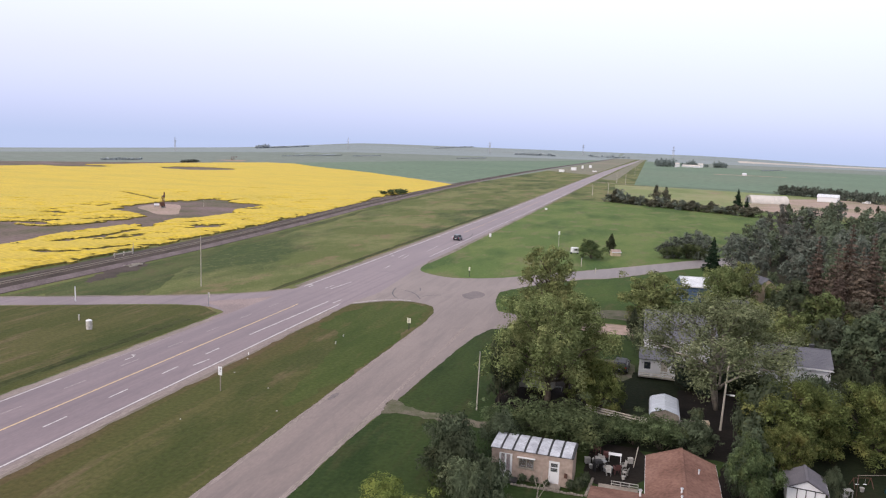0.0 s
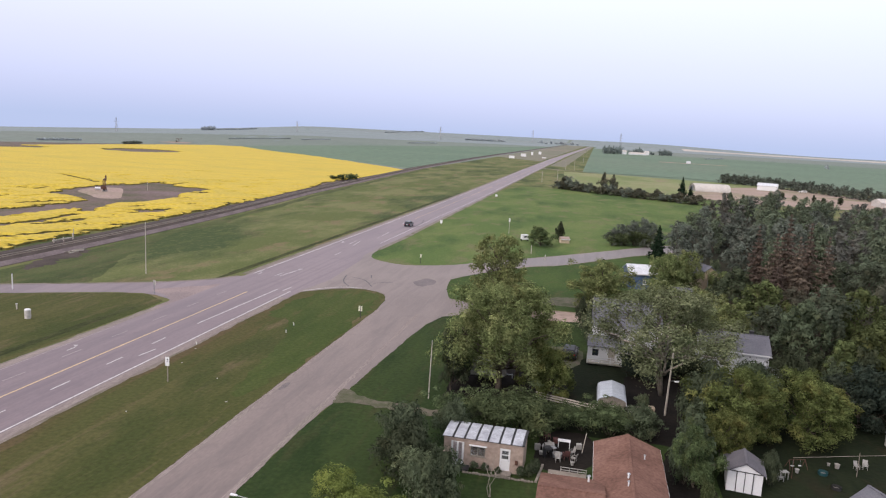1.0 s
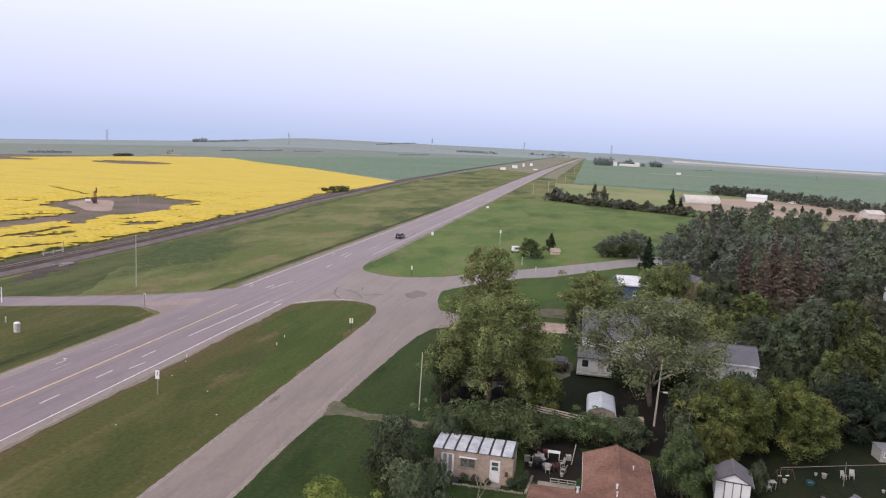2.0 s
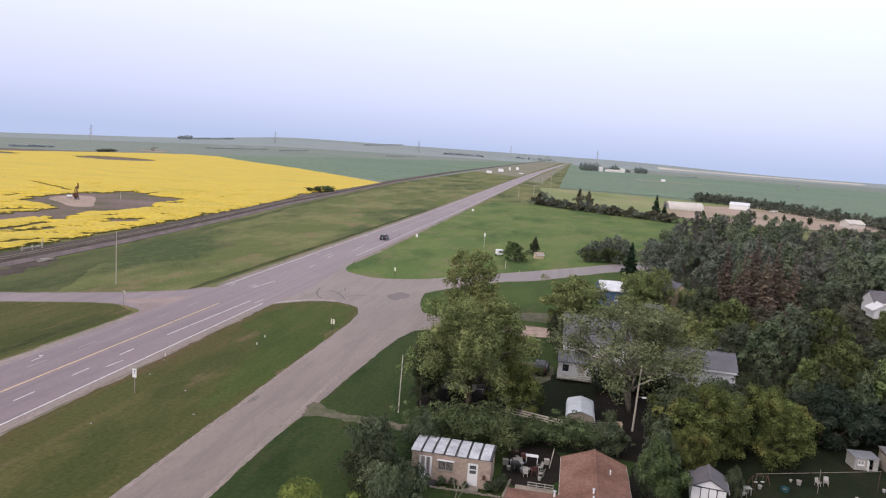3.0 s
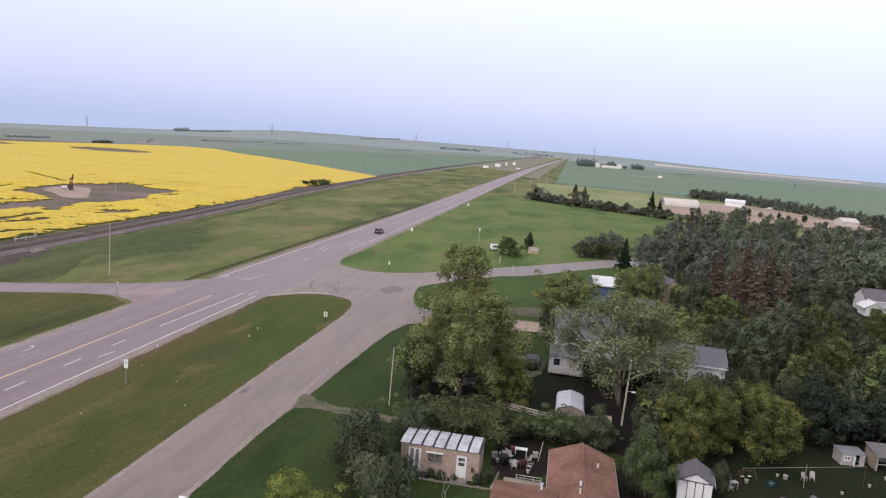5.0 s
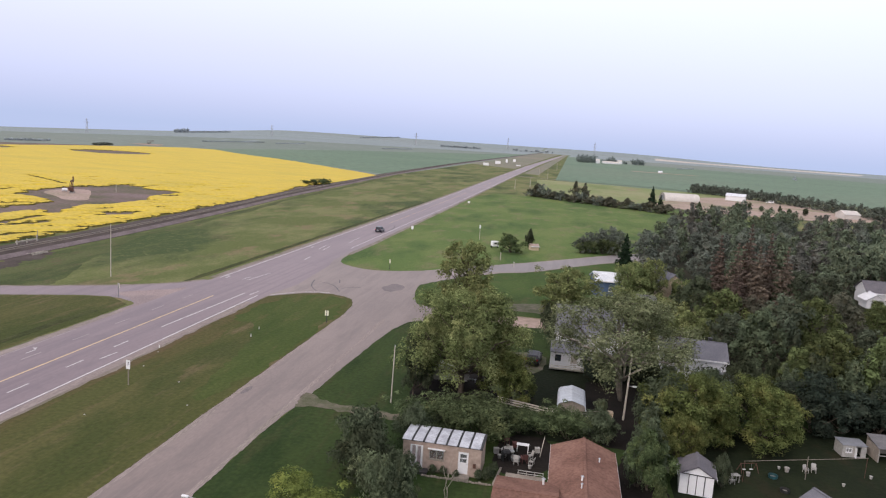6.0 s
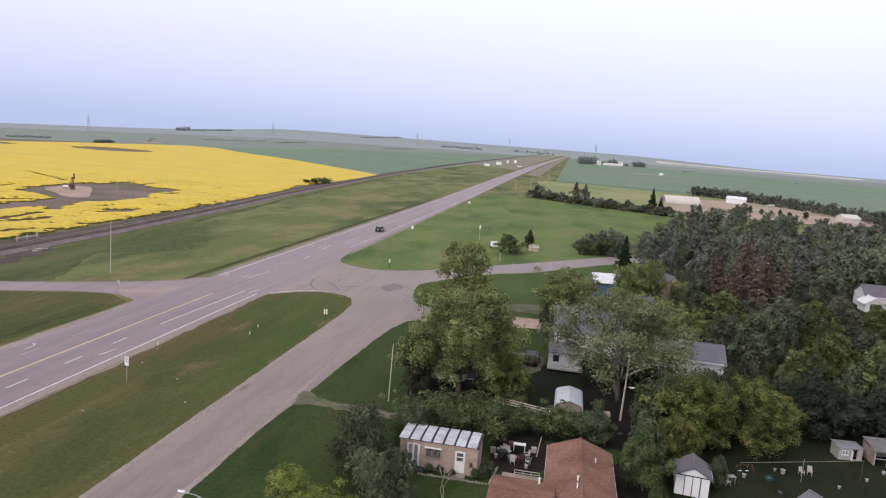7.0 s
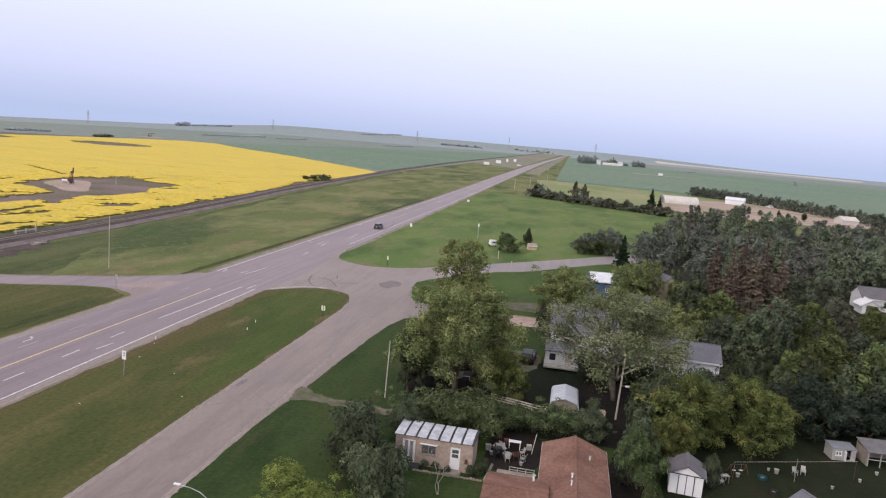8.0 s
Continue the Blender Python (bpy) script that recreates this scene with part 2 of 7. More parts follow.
def asphalt_material(name, base, worn, dark, run, crack):
    """Asphalt with long wheel-worn streaks along the road, patchy wear, speckle and thin sealed cracks."""
    m = material(name, base, worn, 0.12, 0.88, 0.06, 40, c=worn, stretch=(1, 0.3, 1), grain_depth=0.4)
    nt = m.node_tree
    p = nt.nodes["Principled BSDF"]
    col = p.inputs["Base Color"].links[0].from_socket
    g = nt.nodes.new("ShaderNodeNewGeometry")

    def layer(col, node, out, stretch, lo, hi, depth, tone):
        mp = nt.nodes.new("ShaderNodeMapping")
        mp.inputs["Scale"].default_value = stretch
        nt.links.new(g.outputs["Position"], mp.inputs[0])
        nt.links.new(mp.outputs[0], node.inputs["Vector"])
        r = nt.nodes.new("ShaderNodeMapRange")
        r.inputs["From Min"].default_value, r.inputs["From Max"].default_value, r.inputs["To Max"].default_value = lo, hi, depth
        nt.links.new(node.outputs[out], r.inputs["Value"])
        x = nt.nodes.new("ShaderNodeMix")
        x.data_type = "RGBA"
        x.inputs[7].default_value = (*tone, 1)
        nt.links.new(r.outputs[0], x.inputs[0])
        nt.links.new(col, x.inputs[6])
        return x.outputs[2]

    def cloud(scale, detail):
        n = nt.nodes.new("ShaderNodeTexNoise")
        n.inputs["Scale"].default_value, n.inputs["Detail"].default_value = scale, detail
        return n

    col = layer(col, cloud(0.75, 3), "Fac", (1, run, 1), 0.46, 0.64, 0.55, dark)
    col = layer(col, cloud(2.4, 2), "Fac", (1, run * 0.6, 1), 0.52, 0.70, 0.45, worn)
    col = layer(col, cloud(0.35, 5), "Fac", (1, 0.6, 1), 0.56, 0.72, 0.5, dark)
    v = nt.nodes.new("ShaderNodeTexVoronoi")
    v.feature = "DISTANCE_TO_EDGE"
    v.inputs["Scale"].default_value = 0.16
    col = layer(col, v, "Distance", (1, 0.45, 1), 0.016, 0.0, crack, tuple(0.6 * c for c in dark))
    nt.links.new(col, p.inputs["Base Color"])
    return m


M_ASPHALT = asphalt_material("worn asphalt", (0.176, 0.135, 0.151), (0.220, 0.169, 0.183), (0.144, 0.112, 0.132), 0.02, 0.08)
M_ASPHALT_OLD = asphalt_material("patched side road asphalt", (0.188, 0.149, 0.140), (0.234, 0.185, 0.170), (0.154, 0.123, 0.119), 0.10, 0.13)
M_SHOULDER = material("pale gritty road shoulder", (0.300, 0.252, 0.235), (0.262, 0.218, 0.206), 0.5, 0.95, 0.15, 20, c=(0.235, 0.205, 0.180), stretch=(1, 0.15, 1))
M_FADED_LINE = material("faded grey road paint", (0.36, 0.31, 0.31), (0.29, 0.245, 0.245), 1.5, 0.8, 0.1, 8)
M_GRAVEL = material("gravel shoulder", (0.235, 0.198, 0.172), (0.185, 0.155, 0.128), 0.5, 0.95, 0.4, 12, c=(0.115, 0.110, 0.058))
M_BALLAST = material("rail ballast", (0.066, 0.054, 0.049), (0.096, 0.078, 0.071), 0.2, 0.95, 0.6, 20)
M_WHITE_LINE = material("worn white road paint", (0.66, 0.64, 0.64), (0.50, 0.47, 0.47), 1.5, 0.7, 0.1, 8)
M_YELLOW_LINE = material("worn yellow road paint", (0.65, 0.48, 0.27), (0.53, 0.40, 0.26), 1.5, 0.7, 0.1, 8)
M_TAR = material("tar crack seal", (0.05, 0.05, 0.055), (0.07, 0.065, 0.07), 1.0, 0.6, 0.1, 8)
M_WHITE = material("white paint", (0.763, 0.763, 0.774), (0.737, 0.742, 0.758), 0.6, 0.6, 0.05, 20, grain_depth=0.25)
M_SIDING = material("white siding", (0.713, 0.713, 0.734), (0.637, 0.648, 0.680), 0.5, 0.6, 0.1, 20, stretch=(1, 1, 6), grain_depth=0.35)
M_BEIGE = material("beige siding", (0.40, 0.31, 0.26), (0.37, 0.285, 0.24), 0.35, 0.7, 0.05, 8)
M_ROOF_BROWN = material("brown asphalt shingles", (0.212, 0.117, 0.090), (0.150, 0.081, 0.063), 0.45, 0.9, 0.5, 9, c=(0.240, 0.139, 0.110))
M_ROOF_GREY = material("grey asphalt shingles", (0.165, 0.165, 0.186), (0.130, 0.130, 0.152), 0.5, 0.9, 0.3, 25)
M_METAL_ROOF = material("pale sheet metal roof", (0.74, 0.76, 0.80), (0.62, 0.64, 0.68), 0.7, 0.45, 0.1, 12, metal=0.2)
M_WOOD = material("weathered grey wood", (0.30, 0.26, 0.22), (0.22, 0.19, 0.16), 1.5, 0.9, 0.3, 10, stretch=(1, 1, 0.2), object_space=True)
M_PALE_WOOD = material("sun-bleached wood", (0.50, 0.46, 0.40), (0.42, 0.38, 0.33), 1.5, 0.85, 0.3, 10, object_space=True)
M_BARK = material("rough bark", (0.115, 0.095, 0.076), (0.075, 0.061, 0.050), 2.0, 0.95, 0.8, 8, object_space=True)
M_PALE_BARK = material("pale grey bark", (0.42, 0.37, 0.31), (0.30, 0.26, 0.22), 2.0, 0.95, 0.6, 8, object_space=True)
M_COTTON_BARK = material("greyish cottonwood bark", (0.190, 0.165, 0.135), (0.125, 0.108, 0.090), 2.0, 0.95, 0.6, 8, object_space=True)
M_DARK = material("black trim", (0.025, 0.025, 0.028), (0.035, 0.035, 0.038), 3.0, 0.5, 0.0, 5)
M_STEEL = material("galvanised steel", (0.45, 0.46, 0.48), (0.36, 0.37, 0.39), 3.0, 0.45, 0.05, 8, metal=0.7)
M_RUST = material("rust-brown steel", (0.13, 0.055, 0.035), (0.09, 0.045, 0.035), 3.0, 0.8, 0.2, 8)
L_GREEN = leaf_material("green leaves", (0.054, 0.071, 0.030), (0.140, 0.176, 0.074), 0.34, spray=0.6)
L_POPLAR = leaf_material("poplar leaves", (0.038, 0.051, 0.021), (0.287, 0.336, 0.138), 0.05, tip=(0.272, 0.281, 0.123))
L_MAPLE = leaf_material("maple leaves", (0.030, 0.044, 0.017), (0.182, 0.219, 0.076), 0.05, tip=(0.205, 0.198, 0.067))
# Aerial haze put into the leaf colour of back wood, hedge and windbreak.
L_HAZE = leaf_material("distant leaves lifted for haze", (0.101, 0.121, 0.099), (0.173, 0.200, 0.163), 0.3, tip=(0.167, 0.165, 0.135), spray=0.4)
L_YELLOW = leaf_material("yellow-green leaves", (0.029, 0.043, 0.019), (0.133, 0.172, 0.078), 0.10)
L_PALE = leaf_material("pale green leaves lifted for haze", (0.078, 0.104, 0.056), (0.187, 0.226, 0.136), 0.1)
L_SHRUB = leaf_material("dull green shrub leaves", (0.034, 0.049, 0.025), (0.141, 0.181, 0.087), 0.15)
L_DARK = leaf_material("dark green leaves", (0.045, 0.058, 0.035), (0.104, 0.129, 0.079), 0.38, spray=0.6)
L_GREY = leaf_material("dusty grey-green leaves", (0.064, 0.079, 0.054), (0.118, 0.144, 0.098), 0.26, spray=0.5)
L_COTTON = leaf_material("pale cottonwood leaves", (0.033, 0.045, 0.022), (0.268, 0.312, 0.169), 0.05, tip=(0.251, 0.276, 0.164))
# Brownish and green versions of the same haze-lifted leaf colour.
L_HAZE_BROWN = leaf_material("brownish leaves lifted for haze", (0.122, 0.125, 0.110), (0.181, 0.188, 0.168), 0.16, spray=0.4)
L_HAZE_GREEN = leaf_material("green leaves lifted for haze", (0.104, 0.134, 0.089), (0.167, 0.206, 0.140), 0.16, spray=0.4)
L_BROWN = leaf_material("brownish green leaves", (0.073, 0.075, 0.054), (0.129, 0.132, 0.097), 0.16, spray=0.5)
L_LIME = leaf_material("bright lime leaves", (0.097, 0.145, 0.037), (0.220, 0.286, 0.084), 0.05)
# Haze painted into far foliage: both leaf colours are lifted and blued.
L_FARM = leaf_material("farm leaves blued with haze", (0.220, 0.275, 0.270), (0.300, 0.360, 0.350), 0.15)
L_FAR = leaf_material("far leaves paled with haze", (0.390, 0.445, 0.490), (0.470, 0.530, 0.580), 0.15)
# Deep tree shade painted into the leaf colour.
L_SHADE = leaf_material("green leaves darkened for shade", (0.021, 0.032, 0.025), (0.059, 0.078, 0.060), 0.15)
L_SPRUCE = leaf_material("spruce needles", (0.014, 0.030, 0.018), (0.035, 0.057, 0.035))
L_DEAD = leaf_material("dead brown needles", (0.083, 0.065, 0.053), (0.187, 0.148, 0.119), 0.2)


# ---- building helpers ----
def mesh_object(name, bm, mat, parent=None, smooth=False):
    me = bpy.data.meshes.new(name)
    bm.to_mesh(me)
    bm.free()
    for m in (mat if isinstance(mat, (list, tuple)) else [mat]):
        me.materials.append(m)
    if smooth:
        for f in me.polygons:
            f.use_smooth = True
    ob = new(name, me)
    if parent:
        ob.parent = parent
    return ob


def part(name, bm, mat, parent, label="", smooth=False):
    ob = mesh_object(name, bm, mat, parent, smooth)
    if label:
        tagged(ob, label)
    return ob


def thing(name, x, y, z=0.0, rz=0.0, label="", category="", group="", kind=""):
    ob = new(name)
    ob.matrix_world = pose(x, y, z, 0, 0, rz)
    return tagged(ob, label, category, group, kind)


def add_box(bm, x0, x1, y0, y1, z0, z1, bevel=0.0):
    made = bmesh.ops.create_cube(bm, size=1)["verts"]
    for v in made:
        v.co = Vector(((x0 + x1) / 2 + v.co.x * (x1 - x0), (y0 + y1) / 2 + v.co.y * (y1 - y0), (z0 + z1) / 2 + v.co.z * (z1 - z0)))
    if bevel:
        edges = list({e for v in made for e in v.link_edges})
        bmesh.ops.bevel(bm, geom=edges, offset=bevel, segments=2, affect="EDGES")
    return bm


def box(x0, x1, y0, y1, z0, z1, bevel=0.0):
    return add_box(bmesh.new(), x0, x1, y0, y1, z0, z1, bevel)


def add_rod(bm, a, b, r0, r1=None, sides=8):
    a, b = Vector(a), Vector(b)
    d = b - a
    q = d.to_track_quat("Z", "Y").to_matrix().to_4x4()
    bmesh.ops.create_cone(bm, cap_ends=True, segments=sides, radius1=r0, radius2=r0 if r1 is None else r1, depth=d.length,
                          matrix=Matrix.Translation((a + b) / 2) @ q)
    return bm


def rod(a, b, r0, r1=None, sides=8):
    return add_rod(bmesh.new(), a, b, r0, r1, sides)


def soften(points, times=2, closed=True):
    """Round a short outline by cutting its corners."""
    for _ in range(times):
        out = []
        n = len(points)
        for i in range(n if closed else n - 1):
            p, q = points[i], points[(i + 1) % n]
            out += [(0.75 * p[0] + 0.25 * q[0], 0.75 * p[1] + 0.25 * q[1]), (0.25 * p[0] + 0.75 * q[0], 0.25 * p[1] + 0.75 * q[1])]
        points = out if closed else [points[0]] + out + [points[-1]]
    return points


def ragged(points, step=0.9, depth=0.22, seed=0):
    """Wear an outline: short pieces, each corner pushed in or out a little."""
    out = []
    n = len(points)
    for i in range(n):
        p, q = Vector(points[i]), Vector(points[(i + 1) % n])
        length = (q - p).length
        k = max(1, int(length / step))
        side = Vector((-(q - p).y, (q - p).x)).normalized() if length > 1e-6 else Vector((0, 0))
        for j in range(k):
            c = p.lerp(q, j / k)
            d = depth * (noise.noise((c.x * 0.9, c.y * 0.9, seed)) + 0.8 * noise.noise((c.x * 0.21, c.y * 0.21, seed + 3)))
            out.append((c.x + side.x * d, c.y + side.y * d))
    return out


def smooth_step(a, b, v):
    t = min(1.0, max(0.0, (v - a) / (b - a)))
    return t * t * (3 - 2 * t)


def land(x, y):
    """Height of the plain: flat here, dropped to the west and raised on the northern horizon so the skyline fits the
    camera's view.
    """
    r = math.hypot(x, y)
    if r < 600:
        return 0.0
    az = math.degrees(math.atan2(-x, y))
    fall = 66 * min(1.5, max(0.0, (az - 23) / 18)) * smooth_step(600, 4600, r)
    rise = 26 * smooth_step(3900, 4800, r) * smooth_step(32, 20, az) * smooth_step(-16, -2, az)
    return rise - fall


def sheet(name, outline, z, mat, label, category, thick=0.0, kind="structure"):
    bm = bmesh.new()
    f = bm.faces.new([bm.verts.new((x, y, z)) for x, y in outline])
    f.normal_update()
    if f.normal.z < 0:
        f.normal_flip()
    bmesh.ops.triangulate(bm, faces=[f])
    if thick:
        ret = bmesh.ops.extrude_face_region(bm, geom=list(bm.faces))
        for g in ret["geom"]:
            if isinstance(g, bmesh.types.BMVert):
                g.co.z -= thick
        bmesh.ops.recalc_face_normals(bm, faces=bm.faces)
    return tagged(mesh_object(name, bm, mat), label, category, kind=kind)


def quad_sheet(name, c, n, z, mat, label, category):
    """A field between four corners, following the land, n by n cells."""
    bm = bmesh.new()
    vs = {}
    for i in range(n + 1):
        for j in range(n + 1):
            u, v = i / n, j / n
            x = (1 - u) * (1 - v) * c[0][0] + u * (1 - v) * c[1][0] + u * v * c[2][0] + (1 - u) * v * c[3][0]
            y = (1 - u) * (1 - v) * c[0][1] + u * (1 - v) * c[1][1] + u * v * c[2][1] + (1 - u) * v * c[3][1]
            edge = i in (0, n) or j in (0, n)  # the border dips into the soil below
            vs[i, j] = bm.verts.new((x, y, land(x, y) + (-0.4 if edge and z > 0.4 else z)))
    for i in range(n):
        for j in range(n):
            f = bm.faces.new((vs[i, j], vs[i + 1, j], vs[i + 1, j + 1], vs[i, j + 1]))
    bm.normal_update()
    if sum(f.normal.z for f in bm.faces) < 0:
        bmesh.ops.reverse_faces(bm, faces=bm.faces)
    return tagged(mesh_object(name, bm, mat, smooth=True), label, category, kind="structure")


def strip(name, pts, z, mat, parent=None):
    """A band between left and right edges: rows of (y, x_left, x_right)."""
    bm = bmesh.new()
    rows = [(bm.verts.new((l, y, land((l + r) / 2, y) + z)), bm.verts.new((r, y, land((l + r) / 2, y) + z))) for y, l, r in pts]
    for (a, b), (c, d) in zip(rows, rows[1:]):
        bm.faces.new((a, b, d, c))
    bm.normal_update()
    return mesh_object(name, bm, mat, parent)


# ---- ground ----
def build_ground():
    bm = bmesh.new()
    rings = [0, 30, 60, 100, 150, 220, 300, 400, 500, 600, 750, 950, 1200, 1500, 1900, 2300, 2800, 3300, 3800, 4200, 4600, 4850, 4960]
    n = 180
    rows = []
    for r in rings[1:]:
        rows.append([bm.verts.new((r * math.sin(k * math.tau / n), r * math.cos(k * math.tau / n),
                                   land(r * math.sin(k * math.tau / n), r * math.cos(k * math.tau / n)))) for k in range(n)])
    mid = bm.verts.new((0, 0, 0))
    for k in range(n):
        bm.faces.new((mid, rows[0][(k + 1) % n], rows[0][k]))
        for a, b in zip(rows, rows[1:]):
            bm.faces.new((a[k], a[(k + 1) % n], b[(k + 1) % n], b[k]))
    bm.normal_update()
    if sum(f.normal.z for f in bm.faces) < 0:
        bmesh.ops.reverse_faces(bm, faces=bm.faces)
    # Distant ground takes the same haze-paled colour as the far fields.
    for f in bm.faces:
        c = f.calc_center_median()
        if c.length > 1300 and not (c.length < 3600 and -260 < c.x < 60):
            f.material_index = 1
    return tagged(mesh_object("ground", bm, M_GRASS, smooth=True), "rough green and brown prairie grass reaching the horizon", "ground", kind="structure")


build_ground().data.materials.append(M_CROP_HAZED)
quad_sheet("crop_field", [(-135, 505), (-156, 4990), (-4950, 3300), (-700, 480)], 90, 0.06, M_CROP_HALF_HAZED, "wide field west of the railway, colour greyed for haze", "field")
quad_sheet("crop_field", [(-137, 505), (-151, 2500), (-392, 1180), (-446, 812)], 30, 0.45, M_CROP, "wide green crop field behind the canola", "field")
quad_sheet("crop_field", [(-14, 665), (-28, 4990), (3000, 4200), (420, 520)], 60, 0.06, M_CROP, "wide green crop field beside the highway", "field")
quad_sheet("far_field", [(-160, 2500), (-160, 4990), (-4950, 3400), (-1600, 1250)], 60, 0.9, M_CROP_HAZED, "field far to the west, colour paled grey-blue for haze", "field")
quad_sheet("far_field", [(90, 1950), (70, 3000), (3000, 2600), (1100, 1500)], 40, 0.8, M_CROP_HALF_HAZED, "field east of the highway, colour greyed for haze", "field")
quad_sheet("far_field", [(-28, 2700), (-28, 4990), (3000, 4250), (1500, 2300)], 40, 1.2, M_CROP_HAZED, "field far to the east, colour paled grey-blue for haze", "field")
quad_sheet("far_field", [(-170, 3400), (-170, 4990), (0, 4990), (0, 3400)], 10, 1.6, M_CROP_HAZED, "fields on the northern horizon, colour paled grey-blue for haze", "field")
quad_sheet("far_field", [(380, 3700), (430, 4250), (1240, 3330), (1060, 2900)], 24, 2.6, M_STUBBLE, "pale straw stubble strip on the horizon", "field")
quad_sheet("dry_strip", [(-50, 780), (-40, 3400), (-26, 3400), (-34, 760)], 16, 0.07, M_FALLOW, "dry brown grass strip beside the highway", "field")
quad_sheet("dry_strip", [(-140, 1000), (-150, 3600), (-66, 3400), (-70, 900)], 16, 0.07, M_FALLOW, "dry brown grass between railway and highway", "field")
sheet("meadow", soften([(-50.4, 190), (-50.8, 170), (-51.0, 160.5), (-49.5, 154.5), (-46, 151.6), (-41.3, 149.5), (-36.5, 150.5), (-28.8, 156), (-24.8, 162.8), (-12.8, 175), (0.8, 191.5), (12.5, 206.6), (30, 228), (90, 300), (90, 400), (-20, 430), (-51, 420), (-50.6, 240)], 1),
      0.02, M_MEADOW, "bright green meadow beside the highway junction", "meadow")
sheet("verge", [(-66.6, -60), (-66.4, 94), (-66.9, 101.2), (-71.6, 104.3), (-76.1, 103.4), (-82.8, 100.2), (-112, 84.5), (-180, 48), (-180, -60)], 0.008, M_VERGE, "dark green grass verge between highway and side road", "verge")
sheet("verge", soften([(-52, -60), (-52, 60), (-52, 104), (-50.5, 117), (-44.6, 124), (-38.6, 124.6), (-34.2, 120.2), (-32.9, 106), (-33.0, 93), (-32.9, -60)], 1), 0.008, M_VERGE, "green grass island between highway and service road", "verge")
sheet("verge", ragged(soften([(-49, 99), (-48, 114), (-44.4, 121), (-38.8, 121.6), (-35.6, 118), (-34.8, 106), (-34.2, 84), (-35.4, 66), (-38.5, 70), (-39.6, 84), (-43.4, 98)], 2), 1.0, 1.1), 0.013, M_VERGE_LUSH, "lush green grass at the tip of the island", "verge")
# Near-black sheets paint the shade under trees and between houses.
sheet("garden_soil", ragged(soften([(-15.6, 71.5), (-11, 70), (-4.5, 73), (-2.5, 80), (-3.5, 88), (-13, 91), (-16, 84)], 2), 0.8, 0.5), 0.027, M_SHADE_SOIL, "soil under the poplars, coloured dark for their shade", "soil")
sheet("garden_soil", ragged(soften([(9.5, 87), (25, 86), (25, 94.5), (10, 95)], 2), 0.8, 0.5), 0.026, M_SHADE_SOIL, "ground before the white house, coloured dark for shade", "soil")
sheet("garden_soil", ragged(soften([(6.4, 44), (10.5, 44), (11.5, 70), (6.4, 69)], 2), 0.8, 0.4), 0.030, M_SHADE_SOIL, "dark strip coloured for the shade between bungalow and trees", "soil")
sheet("back_yard", ragged(soften([(-9, 71), (4.5, 68.5), (6.5, 80), (5.5, 94.5), (-1.0, 93), (-6.5, 88)], 2), 0.8, 0.4), 0.020, M_SHADE_YARD, "grass round the arched shed, coloured dark for shade", "yard")
sheet("back_yard", soften([(11.5, 40), (11.5, 72), (28, 84), (60, 86), (60, 40)], 1), 0.024, M_SHADE_YARD, "back yard grass, coloured dark for the trees' shade", "yard")
sheet("garden_soil", ragged(soften([(3.8, 70.5), (10.5, 69), (12.5, 76), (12.5, 88), (10, 92.5), (4.6, 92.5), (4.0, 82)], 2), 0.7, 0.4), 0.028, M_SHADE_SOIL, "soil under the cottonwood, coloured dark for its shade", "soil")
# Shade of the village trees put into the floor colour.
M_SHADE_FLOOR = material("shade-darkened wood floor", (0.026, 0.026, 0.015), (0.018, 0.020, 0.011), 0.3, 0.95, 0.4, 12, c=(0.034, 0.030, 0.018))
sheet("wood_floor", ragged(soften([(17, 156), (20, 130), (24, 108), (25.5, 92), (29, 85), (40, 82), (84, 84), (132, 122), (165, 265), (158, 342), (62, 336), (47, 318), (42, 285), (26, 228), (22, 195)], 1), 2.0, 1.2), 0.045, M_SHADE_FLOOR, "ground under the village trees, coloured dark for their shade", "woodland floor")
sheet("back_yard", ragged(soften([(-1.0, 90), (10.5, 90), (10.5, 97.4), (-1.0, 96.8)], 1), 0.8, 0.3), 0.034, M_SHADE_YARD, "grass before the porch, coloured dark for shade", "yard")
sheet("lawn", soften([(-26.9, -60), (-26.9, 60), (-26.0, 73), (-24.9, 102), (-22.5, 112), (-10, 116), (90, 116), (90, -60)], 1), 0.016, M_LAWN, "dark green mown lawn round the houses", "lawn")
sheet("lawn", soften([(-24, 121), (-26, 127), (-27.4, 134), (-27.6, 141), (-15.4, 160.3), (-6.7, 166.3), (0.9, 177.5), (12.6, 193), (40, 215), (130, 215), (130, 121)], 1), 0.016, M_LAWN_LUSH, "green lawn between side road and trees", "lawn")
quad_sheet("hay_field", [(-18, 430), (-30, 655), (210, 690), (75, 430)], 8, 0.03, M_HAY, "pale cut hay field beyond the hedge", "field")
sheet("dirt_yard", soften([(46, 420), (55, 470), (90, 560), (140, 590), (190, 490), (168, 425), (110, 402)], 2), 0.08, M_DIRT, "pinkish bare dirt farm yard", "yard")

